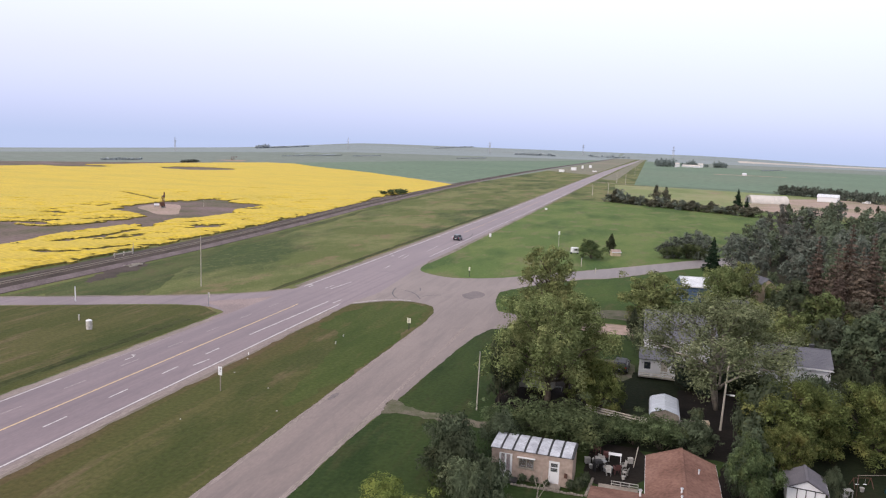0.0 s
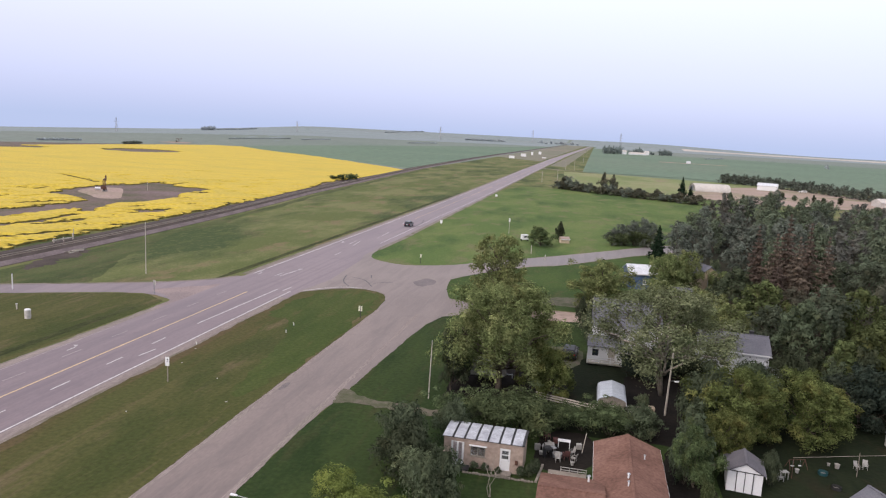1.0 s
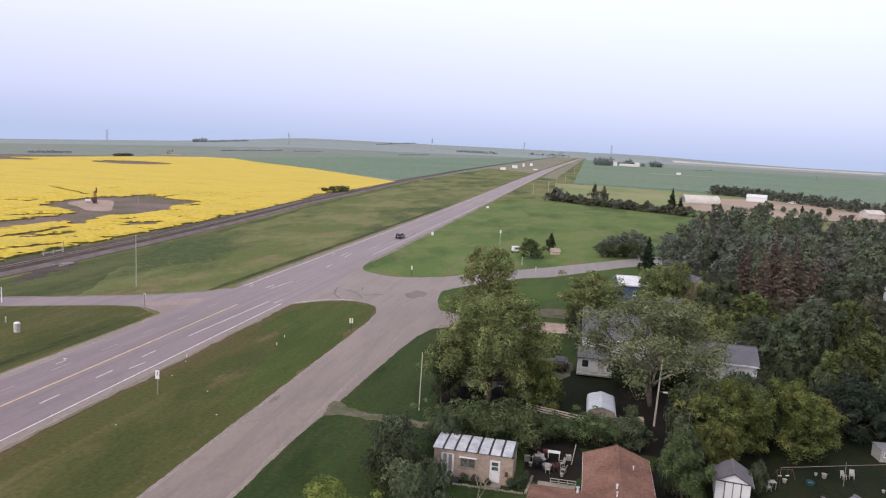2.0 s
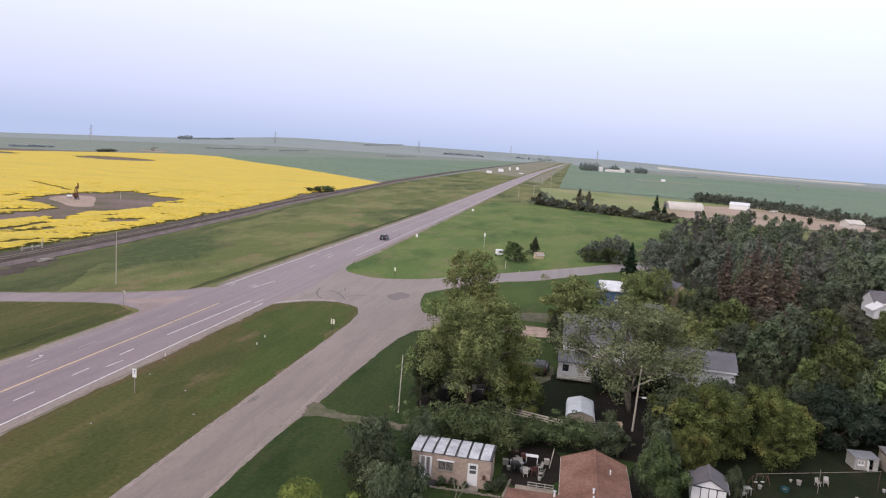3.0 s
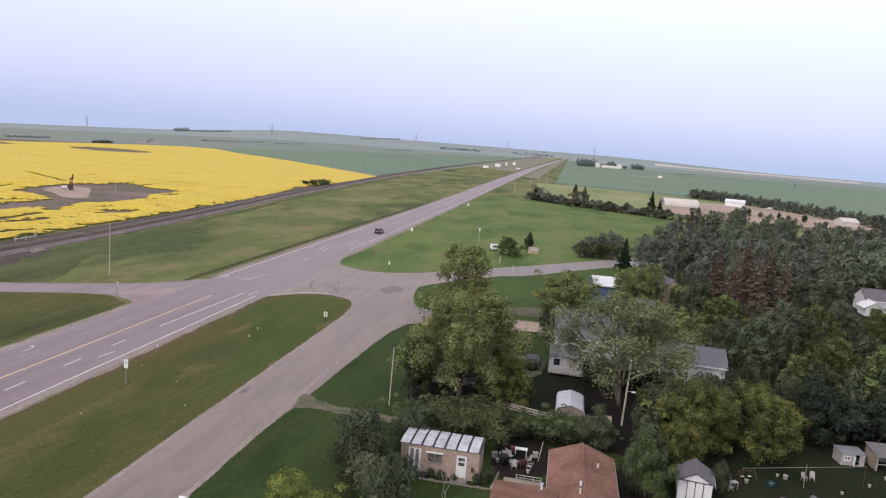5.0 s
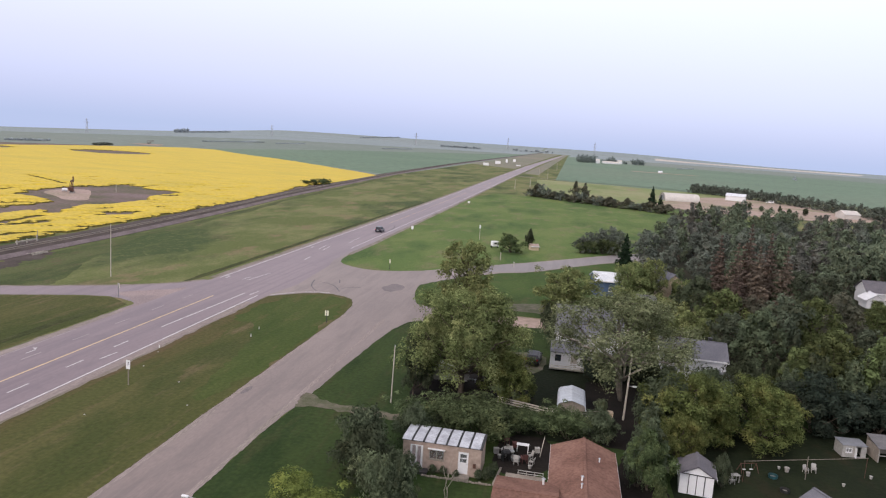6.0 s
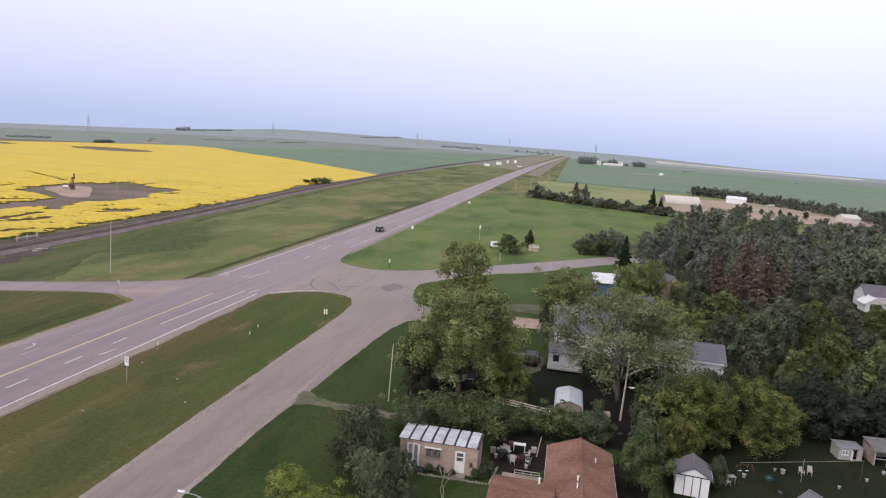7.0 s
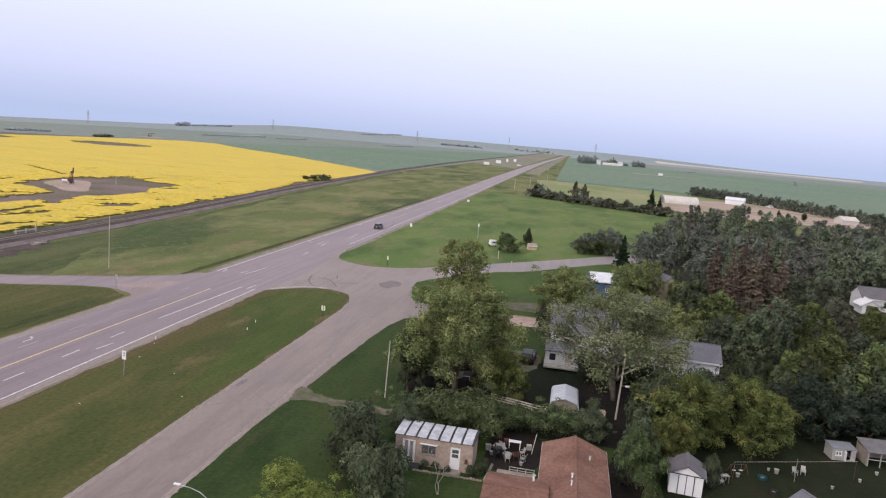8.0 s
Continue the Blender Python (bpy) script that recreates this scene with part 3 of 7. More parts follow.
# ---- roads ----
highway = strip("highway", [(-60, -65, -50.6), (118, -65, -50.2), (128, -65, -49.0), (150, -65, -50.4), (158, -65, -51.9), (172, -65, -51.6), (190, -64.6, -51.3), (205, -64.3, -51.4), (320, -63.4, -51.4), (430, -63.8, -52.0), (630, -65.0, -53.0), (1120, -65.8, -53.6), (1600, -62.0, -50.0), (2200, -56.0, -44.0), (3000, -48.0, -36.0), (3800, -39.0, -27.0)], 0.05, M_ASPHALT)
tagged(highway, "grey two-lane asphalt highway with turning lanes", "road", kind="structure")
apron = sheet("side_road", ragged(soften([(-52, 113), (-49.6, 117), (-44.3, 122.6), (-39.1, 123.4), (-34.9, 119.6), (-33.6, 106.8), (-33.9, 93), (-33.8, 69), (-33.6, 20), (-33.6, -60), (-26.9, -60), (-26.9, 20), (-26.9, 60), (-26.0, 73), (-24.9, 102), (-22.5, 112), (-10, 114), (-10, 121), (-24, 121), (-26, 127), (-27.4, 134), (-27.6, 141), (-15.4, 160.3), (-6.7, 166.3), (0.9, 177.5), (12.6, 193), (34, 214), (32, 227), (12.5, 206.8), (0.8, 191.7), (-12.8, 175.2), (-24.8, 163), (-28.8, 156.2), (-36.5, 150.7), (-41.3, 149.7), (-46, 151.8), (-49.4, 154.7), (-50.9, 160.7), (-50.9, 166), (-53, 172)], 1), 0.6, 0.17),
              0.034, M_ASPHALT_OLD, "worn grey asphalt side road joining the highway", "road")
left_road = sheet("side_road", ragged(soften([(-63, 94), (-65.6, 96.5), (-65.9, 101.2), (-66.2, 102.2), (-71.6, 104.8), (-76.1, 103.9), (-82.8, 100.7), (-112, 85), (-180, 49), (-180, 57), (-112, 92), (-91, 103.6), (-84, 107.5), (-76.4, 111.9), (-69.2, 117.8), (-65.5, 124), (-63, 128)], 1), 1.2, 0.25),
                  0.034, M_ASPHALT, "narrow grey asphalt side road towards the railway", "road")
# Paler, more neutral tone laid over the far branch of the side road.
M_ASPHALT_SIDE = asphalt_material("pale neutral grey asphalt", (0.176, 0.154, 0.158), (0.218, 0.190, 0.192), (0.146, 0.128, 0.134), 0.10, 0.10)
sheet("side_road_surface", ragged(soften([(-24, 158.4), (-14.6, 162.2), (-6.2, 168), (1.4, 178.8), (12.8, 194.2), (33, 214.8), (32.2, 225), (12.3, 205.6), (0.4, 190.2), (-13.2, 173.8), (-24.4, 162)], 1), 1.2, 0.2), 0.040, M_ASPHALT_SIDE, "pale neutral grey stretch of the asphalt side road", "road")
M_FLARE = material("pinkish gritty gravel", (0.330, 0.262, 0.252), (0.282, 0.224, 0.222), 0.25, 0.95, 0.15, 20, c=(0.250, 0.205, 0.205))
sheet("gravel_flare", ragged(soften([(-64.9, 94), (-66.2, 97), (-66.1, 102.4), (-69.5, 105.2), (-73.5, 107.2), (-70.5, 110.5), (-66.5, 114), (-64.9, 118)], 2), 0.9, 0.4), 0.042, M_FLARE, "pinkish gravel flare where the side road meets the highway", "gravel")
strip("gravel_shoulder", [(y, -66.1 + 0.4 * noise.noise((y * 0.4, 2, 0)), -64.9) for y in range(-60, 98)], 0.03, M_GRAVEL)
strip("gravel_shoulder", [(126, -66.3, -64.8), (160, -65.9, -64.5), (205, -65.3, -64.1), (260, -64.8, -63.6), (320, -64.4, -63.2), (430, -64.7, -63.6)], 0.035, M_GRAVEL)
for edge, side in ((-33.75, -1), (-26.95, 1)):
    rows = []
    for k in range(-120, 220):
        y = k * 0.5
        n1, n2 = noise.noise((y * 0.35, 3 + edge, 0)), noise.noise((y * 0.12, 7 + edge, 1))
        n3 = noise.noise((y * 1.7, 5 + edge, 2))
        rows.append((y, edge - 0.22 - 0.12 * n1 - 0.10 * n3, edge + 0.35 + 0.25 * n2) if side < 0 else (y, edge - 0.40 - 0.3 * n2, edge + 0.20 + 0.16 * n1 + 0.22 * n3))
    strip("gravel_shoulder", rows, 0.040, M_SHOULDER)
for ob in [o for o in bpy.data.objects if o.name.startswith("gravel_shoulder")]:
    tagged(ob, "pale gravel shoulder along the highway", "shoulder", kind="structure")


def marking(pts, width, mat, road=highway, z=0.062, name="lane_marking"):
    """A painted line through a few points of the road."""
    bm = bmesh.new()
    prev = None
    for i, (x, y) in enumerate(pts):
        a, b = pts[max(0, i - 1)], pts[min(len(pts) - 1, i + 1)]
        d = Vector((b[0] - a[0], b[1] - a[1], 0)).normalized()
        n = Vector((-d.y, d.x, 0)) * width / 2
        cur = (bm.verts.new(Vector((x, y, z)) + n), bm.verts.new(Vector((x, y, z)) - n))
        if prev:
            bm.faces.new((prev[0], cur[0], cur[1], prev[1]))
        prev = cur
    bm.normal_update()
    if sum(f.normal.z for f in bm.faces) < 0:
        bmesh.ops.reverse_faces(bm, faces=bm.faces)
    return mesh_object(name, bm, mat, road)


marking([(-58.2, -60), (-58.2, 112.5)], 0.22, M_YELLOW_LINE)
marking([(-51.8, -60), (-51.7, 116)], 0.2, M_WHITE_LINE)
marking([(-64.5, -60), (-64.5, 66)], 0.16, M_WHITE_LINE)
marking([(-64.5, 66), (-64.5, 86)], 0.14, M_FADED_LINE)
for k in range(-12, 6):
    marking([(-61.6, 63.4 + 9.0 * k), (-61.5, 66.6 + 9.0 * k)], 0.16, M_FADED_LINE)
strip("paved_shoulder", [(y, -65.75 + 0.2 * noise.noise((y * 0.3, 1, 4)), -64.75) for y in range(-60, 98)], 0.056, M_SHOULDER, highway)
strip("paved_shoulder", [(y, -51.45, -50.35 + 0.15 * noise.noise((y * 0.3, 5, 4))) for y in range(-60, 112)], 0.056, M_SHOULDER, highway)
strip("paved_shoulder", [(127, -65.2, -64.75), (160, -65.4, -64.5), (205, -65.0, -64.0), (320, -64.3, -63.2), (430, -64.7, -63.6), (630, -66.0, -64.9), (1120, -66.9, -65.7)], 0.056, M_SHOULDER, highway)
marking([(-64.4, 127), (-63.8, 200), (-62.9, 320), (-63.2, 420), (-64.4, 630), (-65.2, 1100)], 0.2, M_WHITE_LINE)
marking([(-53.6, 176), (-53.4, 236), (-52.6, 320), (-52.9, 420), (-53.8, 630), (-54.4, 1100)], 0.18, M_WHITE_LINE)
for k in range(-12, 4):
    marking([(-55.2, 62.9 + 8.9 * k - 8.9), (-55.2, 65.9 + 8.9 * k - 8.9)], 0.16, M_WHITE_LINE)
marking([(-55.1, 91.4), (-54.4, 116.6)], 0.18, M_WHITE_LINE)

# ---- canola field ----
quad_sheet("field_soil", [(-122, 100), (-139, 515), (-440, 815), (-700, 200)], 24, 0.12, M_FIELD_SOIL, "weedy brown soil under the canola crop", "field")


def inside(poly, x, y):
    hit = False
    for (x0, y0), (x1, y1) in zip(poly, poly[1:] + poly[:1]):
        if (y0 > y) != (y1 > y) and x < (x1 - x0) * (y - y0) / (y1 - y0) + x0:
            hit = not hit
    return hit


CANOLA_EDGE = soften([(-121, 60), (-121.8, 156), (-123.6, 205), (-124.8, 250), (-131, 315), (-139.5, 360), (-134, 407), (-133.5, 494), (-139.8, 516), (-187, 568), (-274, 660), (-335, 705), (-436, 818), (-472, 700), (-476, 500), (-480, 300), (-430, 60)], 1)


GAPS = [[(-190, 221), (-194, 232), (-198, 244), (-200, 258), (-196, 270), (-193, 281), (-183, 285), (-170, 276), (-157, 274), (-157, 254), (-150, 240), (-150, 219), (-155, 210), (-150, 196), (-144, 185), (-150, 184), (-158, 198), (-166, 212), (-176, 218)],
        [(-170, 218), (-167, 205), (-165, 194), (-168, 182), (-176, 172), (-190, 170), (-178, 150), (-151, 137), (-153, 150), (-157, 163), (-155, 173), (-154, 184), (-156, 198)]]


# narrow bare streaks where the crop lies flat or a wheel has gone: from (x, y) to (x, y)
LODGED = [(-205, 231, -205, 238), (-185, 310, -172, 320), (-193, 281, -189, 290), (-181, 288, -180, 297), (-224, 307, -223, 312), (-153, 256, -153, 263), (-169, 190, -166, 198), (-137, 163, -137, 171), (-144, 161, -145, 177),
          (-128, 149, -126, 152), (-145, 203, -144, 207), (-245, 295, -207, 270), (-213, 229, -211, 234), (-192, 190, -189, 197), (-176, 191, -173, 200), (-138, 135, -130, 139), (-146, 151, -144, 165), (-140, 157, -136, 162), (-129, 142, -128, 147), (-194, 201, -195, 208)]


def bare_patch(x, y):
    """How little grows here: above 0.5 nothing stands."""
    v = 0.0
    for cx, cy, rx, ry, turn in ((-384, 556, 31, 36, 0.62), (-462, 500, 26, 26, 0.62)):
        dx, dy = x - cx, y - cy
        u, w = dx * math.cos(turn) + dy * math.sin(turn), -dx * math.sin(turn) + dy * math.cos(turn)
        d = math.hypot(u / rx, w / ry)
        v = max(v, 1.5 - d - 0.12 * noise.noise((x * 0.08, y * 0.08, 3)))
    wx, wy = x + 2.5 * noise.noise((x * 0.1, y * 0.1, 4)), y + 3.5 * noise.noise((x * 0.1, y * 0.1, 6))
    if any(inside(gap, wx, wy) for gap in GAPS):
        v = 1.0
    for x0, y0, x1, y1 in LODGED:
        if min(x0, x1) - 5 < x < max(x0, x1) + 5 and min(y0, y1) - 5 < y < max(y0, y1) + 5:
            dx, dy = x1 - x0, y1 - y0
            k = min(1.0, max(0.0, ((x - x0) * dx + (y - y0) * dy) / (dx * dx + dy * dy)))
            if math.hypot(x - x0 - k * dx, y - y0 - k * dy) < 1.5 + 1.2 * noise.noise((x * 0.35, y * 0.35, 1)):
                v = 1.0
    near = math.hypot((x + 162) / 58, (y - 205) / 85)
    a, b = 0.8 * x + 0.6 * y, -0.6 * x + 0.8 * y
    streak = noise.noise((a * 0.035, b * 0.075, 0)) + 0.5 * noise.noise((a * 0.09, b * 0.16, 5))
    if near < 1.9:
        v = max(v, (noise.noise((a * 0.10, b * 0.34, 21)) + 0.4 * noise.noise((a * 0.3, b * 0.8, 22))) * 1.6 + 0.14 - 0.40 * near)
    v = max(v, streak * 1.35 + 0.10 - 0.50 * near)
    thin = noise.noise((a * 0.05, b * 0.11, 9)) + 0.35 * noise.noise((a * 0.12, b * 0.25, 2))
    v = max(v, thin * 1.35 - 0.36 - 0.10 * min(near, 3))
    return v


def build_canola():
    step = 1.35
    verts, faces, skirts, index = [], [], [], {}
    rng = random.Random(4)

    def corner(i, j, low=False):
        key = (i, j, low)
        if key not in index:
            x, y = i * step + rng.uniform(-0.45, 0.45), j * step + rng.uniform(-0.45, 0.45)
            if low:
                x, y = verts[corner(i, j)][:2]
            index[key] = len(verts)
            verts.append((x, y, land(x, y) + (0.0 if low else 0.92 + rng.uniform(-0.03, 0.03) + 0.16 * noise.noise((x * 0.05, y * 0.05, 1)))))
        return index[key]

    cells = set()
    for i in range(int(-482 / step), int(-118 / step)):
        for j in range(int(62 / step), int(822 / step)):
            x, y = (i + 0.5) * step, (j + 0.5) * step
            if y < -x * 0.62 - 20:
                continue
            if inside(CANOLA_EDGE, x + 1.5 * noise.noise((x * 0.2, y * 0.2, 8)), y) and bare_patch(x, y) < 0.5:
                cells.add((i, j))
    for i, j in cells:
        faces.append((corner(i, j), corner(i + 1, j), corner(i + 1, j + 1), corner(i, j + 1)))
        for di, dj, a, b in ((-1, 0, (0, 1), (0, 0)), (1, 0, (1, 0), (1, 1)), (0, -1, (0, 0), (1, 0)), (0, 1, (1, 1), (0, 1))):
            if (i + di, j + dj) not in cells:
                p, q = (i + a[0], j + a[1]), (i + b[0], j + b[1])
                skirts.append((corner(*p), corner(*p, True), corner(*q, True), corner(*q)))
    for i, j, low in list(index):
        around = [(i - 1, j - 1), (i, j - 1), (i - 1, j), (i, j)]
        if not low and not all(c in cells for c in around):
            x, y, z = verts[index[(i, j, low)]]
            verts[index[(i, j, low)]] = (x, y, land(x, y) + 0.50 + 0.22 * noise.noise((x * 0.7, y * 0.7, 2)))
    me = bpy.data.meshes.new("canola_crop")
    me.from_pydata(verts, [], faces + skirts)
    me.materials.append(M_CANOLA)
    me.materials.append(M_STALKS)
    for f in list(me.polygons)[len(faces):]:
        f.material_index = 1
    ob = new("canola_crop", me)
    tagged(ob, "bright yellow canola in full bloom with bare patches", "canola", kind="stuff")


build_canola()
sheet("well_pad", soften([(-180, 229), (-169, 219), (-163, 224), (-171, 235), (-178, 246), (-188, 259), (-196, 253), (-193, 237)], 2), 0.17, M_DIRT, "pinkish bare dirt pad round the oil pump", "dirt pad")

# ---- railway ----
RAIL_LINE = [(-111.8, -20), (-111.8, 60), (-112.3, 123), (-113.2, 160), (-115, 190), (-118, 230), (-124.5, 295), (-127.5, 345), (-134.5, 460), (-139.5, 555), (-148, 875), (-150, 1160), (-152, 2500), (-152, 4700)]


def along_rail(y):
    for (x0, y0), (x1, y1) in zip(RAIL_LINE, RAIL_LINE[1:]):
        if y0 <= y <= y1:
            return x0 + (x1 - x0) * (y - y0) / (y1 - y0)
    return RAIL_LINE[-1][0]


def rail_profile(name, section, mat, parent, y0=-20, y1=4700, smooth=False):
    ys = [y0] + [y for _, y in RAIL_LINE if y0 < y < y1] + [y1]
    ys = sorted(set(ys + [y0 + 12 * k for k in range(int((min(y1, 700) - y0) / 12))]))
    bm = bmesh.new()
    prev = None
    for y in ys:
        cur = [bm.verts.new((along_rail(y) + dx, y, z)) for dx, z in section]
        if prev:
            for k in range(len(section) - 1):
                bm.faces.new((prev[k], prev[k + 1], cur[k + 1], cur[k]))
        prev = cur
    bm.normal_update()
    if sum(f.normal.z for f in bm.faces) < 0:
        bmesh.ops.reverse_faces(bm, faces=bm.faces)
    return part(name, bm, mat, parent, smooth=smooth)


M_BALLAST_PINK = material("pale pink gravel", (0.205, 0.168, 0.170), (0.150, 0.122, 0.124), 0.2, 0.95, 0.5, 15)
M_RAIL = material("dull worn rail steel", (0.12, 0.095, 0.085), (0.09, 0.072, 0.066), 2, 0.6, 0.1, 8)
railway = thing("railway", -112, 60, label="single railway track on a dark gravel embankment", category="railway", kind="structure")
railway.matrix_world = Matrix.Identity(4)
rail_profile("embankment", [(-7.2, 0.0), (-3.2, 0.7), (-2.0, 0.86), (2.0, 0.86), (2.6, 0.7), (4.6, 0.0)], M_BALLAST, railway)
rail_profile("service_track", [(2.9, 0.62), (4.0, 0.24), (4.5, 0.09)], M_BALLAST_PINK, railway)
for s in (-0.75, 0.75):
    rail_profile("rail", [(s - 0.07, 0.95), (s - 0.06, 1.12), (s + 0.06, 1.12), (s + 0.07, 0.95)], M_RAIL, railway)


def build_ties():
    verts, faces = [], []
    y = 60.0
    while y < 700:
        x, b = along_rail(y), len(verts)
        for z in (0.84, 0.97):
            verts += [(x - 1.3, y - 0.12, z), (x + 1.3, y - 0.12, z), (x + 1.3, y + 0.12, z), (x - 1.3, y + 0.12, z)]
        faces += [(b + 4, b + 5, b + 6, b + 7), (b, b + 1, b + 5, b + 4), (b + 1, b + 2, b + 6, b + 5), (b + 2, b + 3, b + 7, b + 6), (b + 3, b, b + 4, b + 7)]
        y += 0.62
    me = bpy.data.meshes.new("ties")
    me.from_pydata(verts, [], faces)
    me.materials.append(M_WOOD)
    ob = new("ties", me)
    ob.parent = railway
    tagged(ob, "dark wooden railway ties", kind="stuff")


build_ties()


# ---- trees ----
def leaves(name, clumps, count, size, mat, parent, seed, droop=0.0, shell=0.55):
    """A crown of many small leaf sprays: clumps are (centre, radii), 2 * count leaves are shared out by size."""
    count, size = 2 * count, 0.74 * size
    flutter = 0.34 if size < 0.16 else 0.22  # how far the leaves of a spray turn apart
    rng = np.random.default_rng(seed)
    vol = np.array([r[0] * r[1] + r[1] * r[2] + r[0] * r[2] for _, r in clumps])
    share = np.maximum(6, (count * vol / vol.sum()).astype(int))
    cs = np.repeat(np.array([c for c, _ in clumps], float), share, 0)
    rs = np.repeat(np.array([r for _, r in clumps], float), share, 0)
    n = len(cs)
    d = rng.normal(size=(n, 3))
    d /= np.linalg.norm(d, axis=1)[:, None]
    up = rng.random(n) < 0.6  # most leaves sit on the upper side of their spray
    d[up, 2] = np.abs(d[up, 2])
    rad = shell + (1.12 - shell) * rng.random(n) ** 0.7
    pos = cs + d * rs * rad[:, None]
    pos[:, 2] -= droop * rng.random(n)
    nor = d * 1.2 + rng.normal(size=(n, 3)) * flutter + np.array([0, 0, 0.45])
    nor /= np.linalg.norm(nor, axis=1)[:, None]
    t = np.cross(nor, rng.normal(size=(n, 3)))
    t /= np.linalg.norm(t, axis=1)[:, None] + 1e-9
    b = np.cross(nor, t)
    s = (size * (0.5 + 1.0 * rng.random(n) ** 1.5))[:, None]
    v = np.stack([pos - t * s - b * s * 0.55, pos - t * s * 0.8 + b * s * 0.55, pos + t * s], 1).reshape(-1, 3)
    v[:, 2] = np.maximum(v[:, 2], 0.02)
    me = bpy.data.meshes.new(name)
    me.vertices.add(3 * n)
    me.vertices.foreach_set("co", v.ravel())
    me.loops.add(3 * n)
    me.loops.foreach_set("vertex_index", np.arange(3 * n, dtype=np.int32))
    me.polygons.add(n)
    me.polygons.foreach_set("loop_start", np.arange(0, 3 * n, 3, dtype=np.int32))
    me.update(calc_edges=True)
    me.materials.append(mat)
    ob = new(name, me)
    ob.parent = parent
    return ob


def limb(bm, a, b, r0, r1, rng, bends=2):
    """A bent, tapering branch."""
    a, b = Vector(a), Vector(b)
    p, r = a, r0
    for k in range(1, bends + 1):
        q = a.lerp(b, k / bends)
        if k < bends:
            q += Vector((rng.uniform(-1, 1), rng.uniform(-1, 1), rng.uniform(-0.5, 0.5))) * (b - a).length * 0.09
        r2 = r0 + (r1 - r0) * k / bends
        add_rod(bm, p, q, r, r2, 6 if r > 0.06 else 4)
        p, r = q, r2


def broadleaf(name, h, w, seed, leaf, bark, count=5200, size=0.26, clumps=12, base=0.28, label="", category="tree", sparse=False, stems=1, twigs=0, dome=False):
    """A trunk that forks into limbs; every limb carries a handful of uneven leaf clumps with gaps between them."""
    rng = random.Random(seed)
    tree = thing(name, 0, 0, label=label, category=category)
    bm = bmesh.new()
    balls = []
    fork = h * base
    if clumps > 12:
        clumps = 8 + int(0.42 * clumps)
    for s in range(stems):
        lean = Vector((rng.uniform(-0.06, 0.06), rng.uniform(-0.06, 0.06), 0)) * h
        foot = Vector((rng.uniform(-0.3, 0.3), rng.uniform(-0.3, 0.3), -0.1)) * (1 if stems > 1 else 0) + Vector((0, 0, -0.05))
        limb(bm, foot, Vector((0, 0, fork)) + lean, (0.018 if sparse else 0.032) * h, (0.013 if sparse else 0.022) * h, rng)
        limb(bm, Vector((0, 0, fork)) + lean, Vector((lean.x, lean.y, h * 0.85)), (0.013 if sparse else 0.022) * h, 0.004 * h, rng, 4)
    for k in range(clumps):
        ang = k * 2.39996 + rng.uniform(-0.6, 0.6)
        lev = (k + 0.5) / clumps
        prof = math.sqrt(max(0.1, 1 - ((lev - 0.42) / 0.68) ** 2)) if dome else math.sqrt(max(0.03, 1 - (2 * abs(lev - 0.36) / 1.30) ** 2)) * (1.0 if lev < 0.8 else 0.6)
        rad = w * 0.5 * prof * (rng.uniform(0.62, 0.95) if dome else rng.uniform(0.42, 0.92))
        z = h * (base + (0.94 - base) * lev ** 0.9) + rng.uniform(-0.04, 0.04) * h
        c = Vector((math.cos(ang) * rad, math.sin(ang) * rad, z))
        start = Vector((0, 0, max(fork * 0.85, z - rad * 0.8 - 0.05 * h)))
        limb(bm, start, c, (0.008 if sparse else 0.013) * h, 0.003 * h, rng, 3)
        for j in range(7 if twigs else 5):
            off = Vector((rng.gauss(0, 1), rng.gauss(0, 1), rng.gauss(0, 0.9))) * w * (0.072 if twigs else 0.088)
            cr = w * rng.uniform(0.055, 0.115) * (0.8 if sparse else 0.78 if twigs else 1)
            p = c + off
            p.z = min(max(p.z, cr * 0.8), h - cr * 0.5)
            balls.append((p, (cr * rng.uniform(0.8, 1.15), cr * rng.uniform(0.8, 1.15), cr * rng.uniform(1.0, 1.6))))
            if j < twigs:
                limb(bm, c - (c - start) * 0.25, p, 0.005 * h, 0.0015 * h, rng, 2)
    if not sparse:
        core = 0.6 if twigs else 1.0
        for lev, rw, rh in ((0.40, 0.27, 0.18), (0.62, 0.23, 0.17), (0.78, 0.13, 0.12)):
            balls.append((Vector((rng.uniform(-0.04, 0.04) * w, rng.uniform(-0.04, 0.04) * w, h * lev)), (w * rw * core, w * rw * core, h * rh * core)))
    part("trunk", bm, bark, tree, smooth=True)
    leaves("crown", balls, count, size, leaf, tree, seed, shell=0.3 if sparse else 0.45)
    return tree


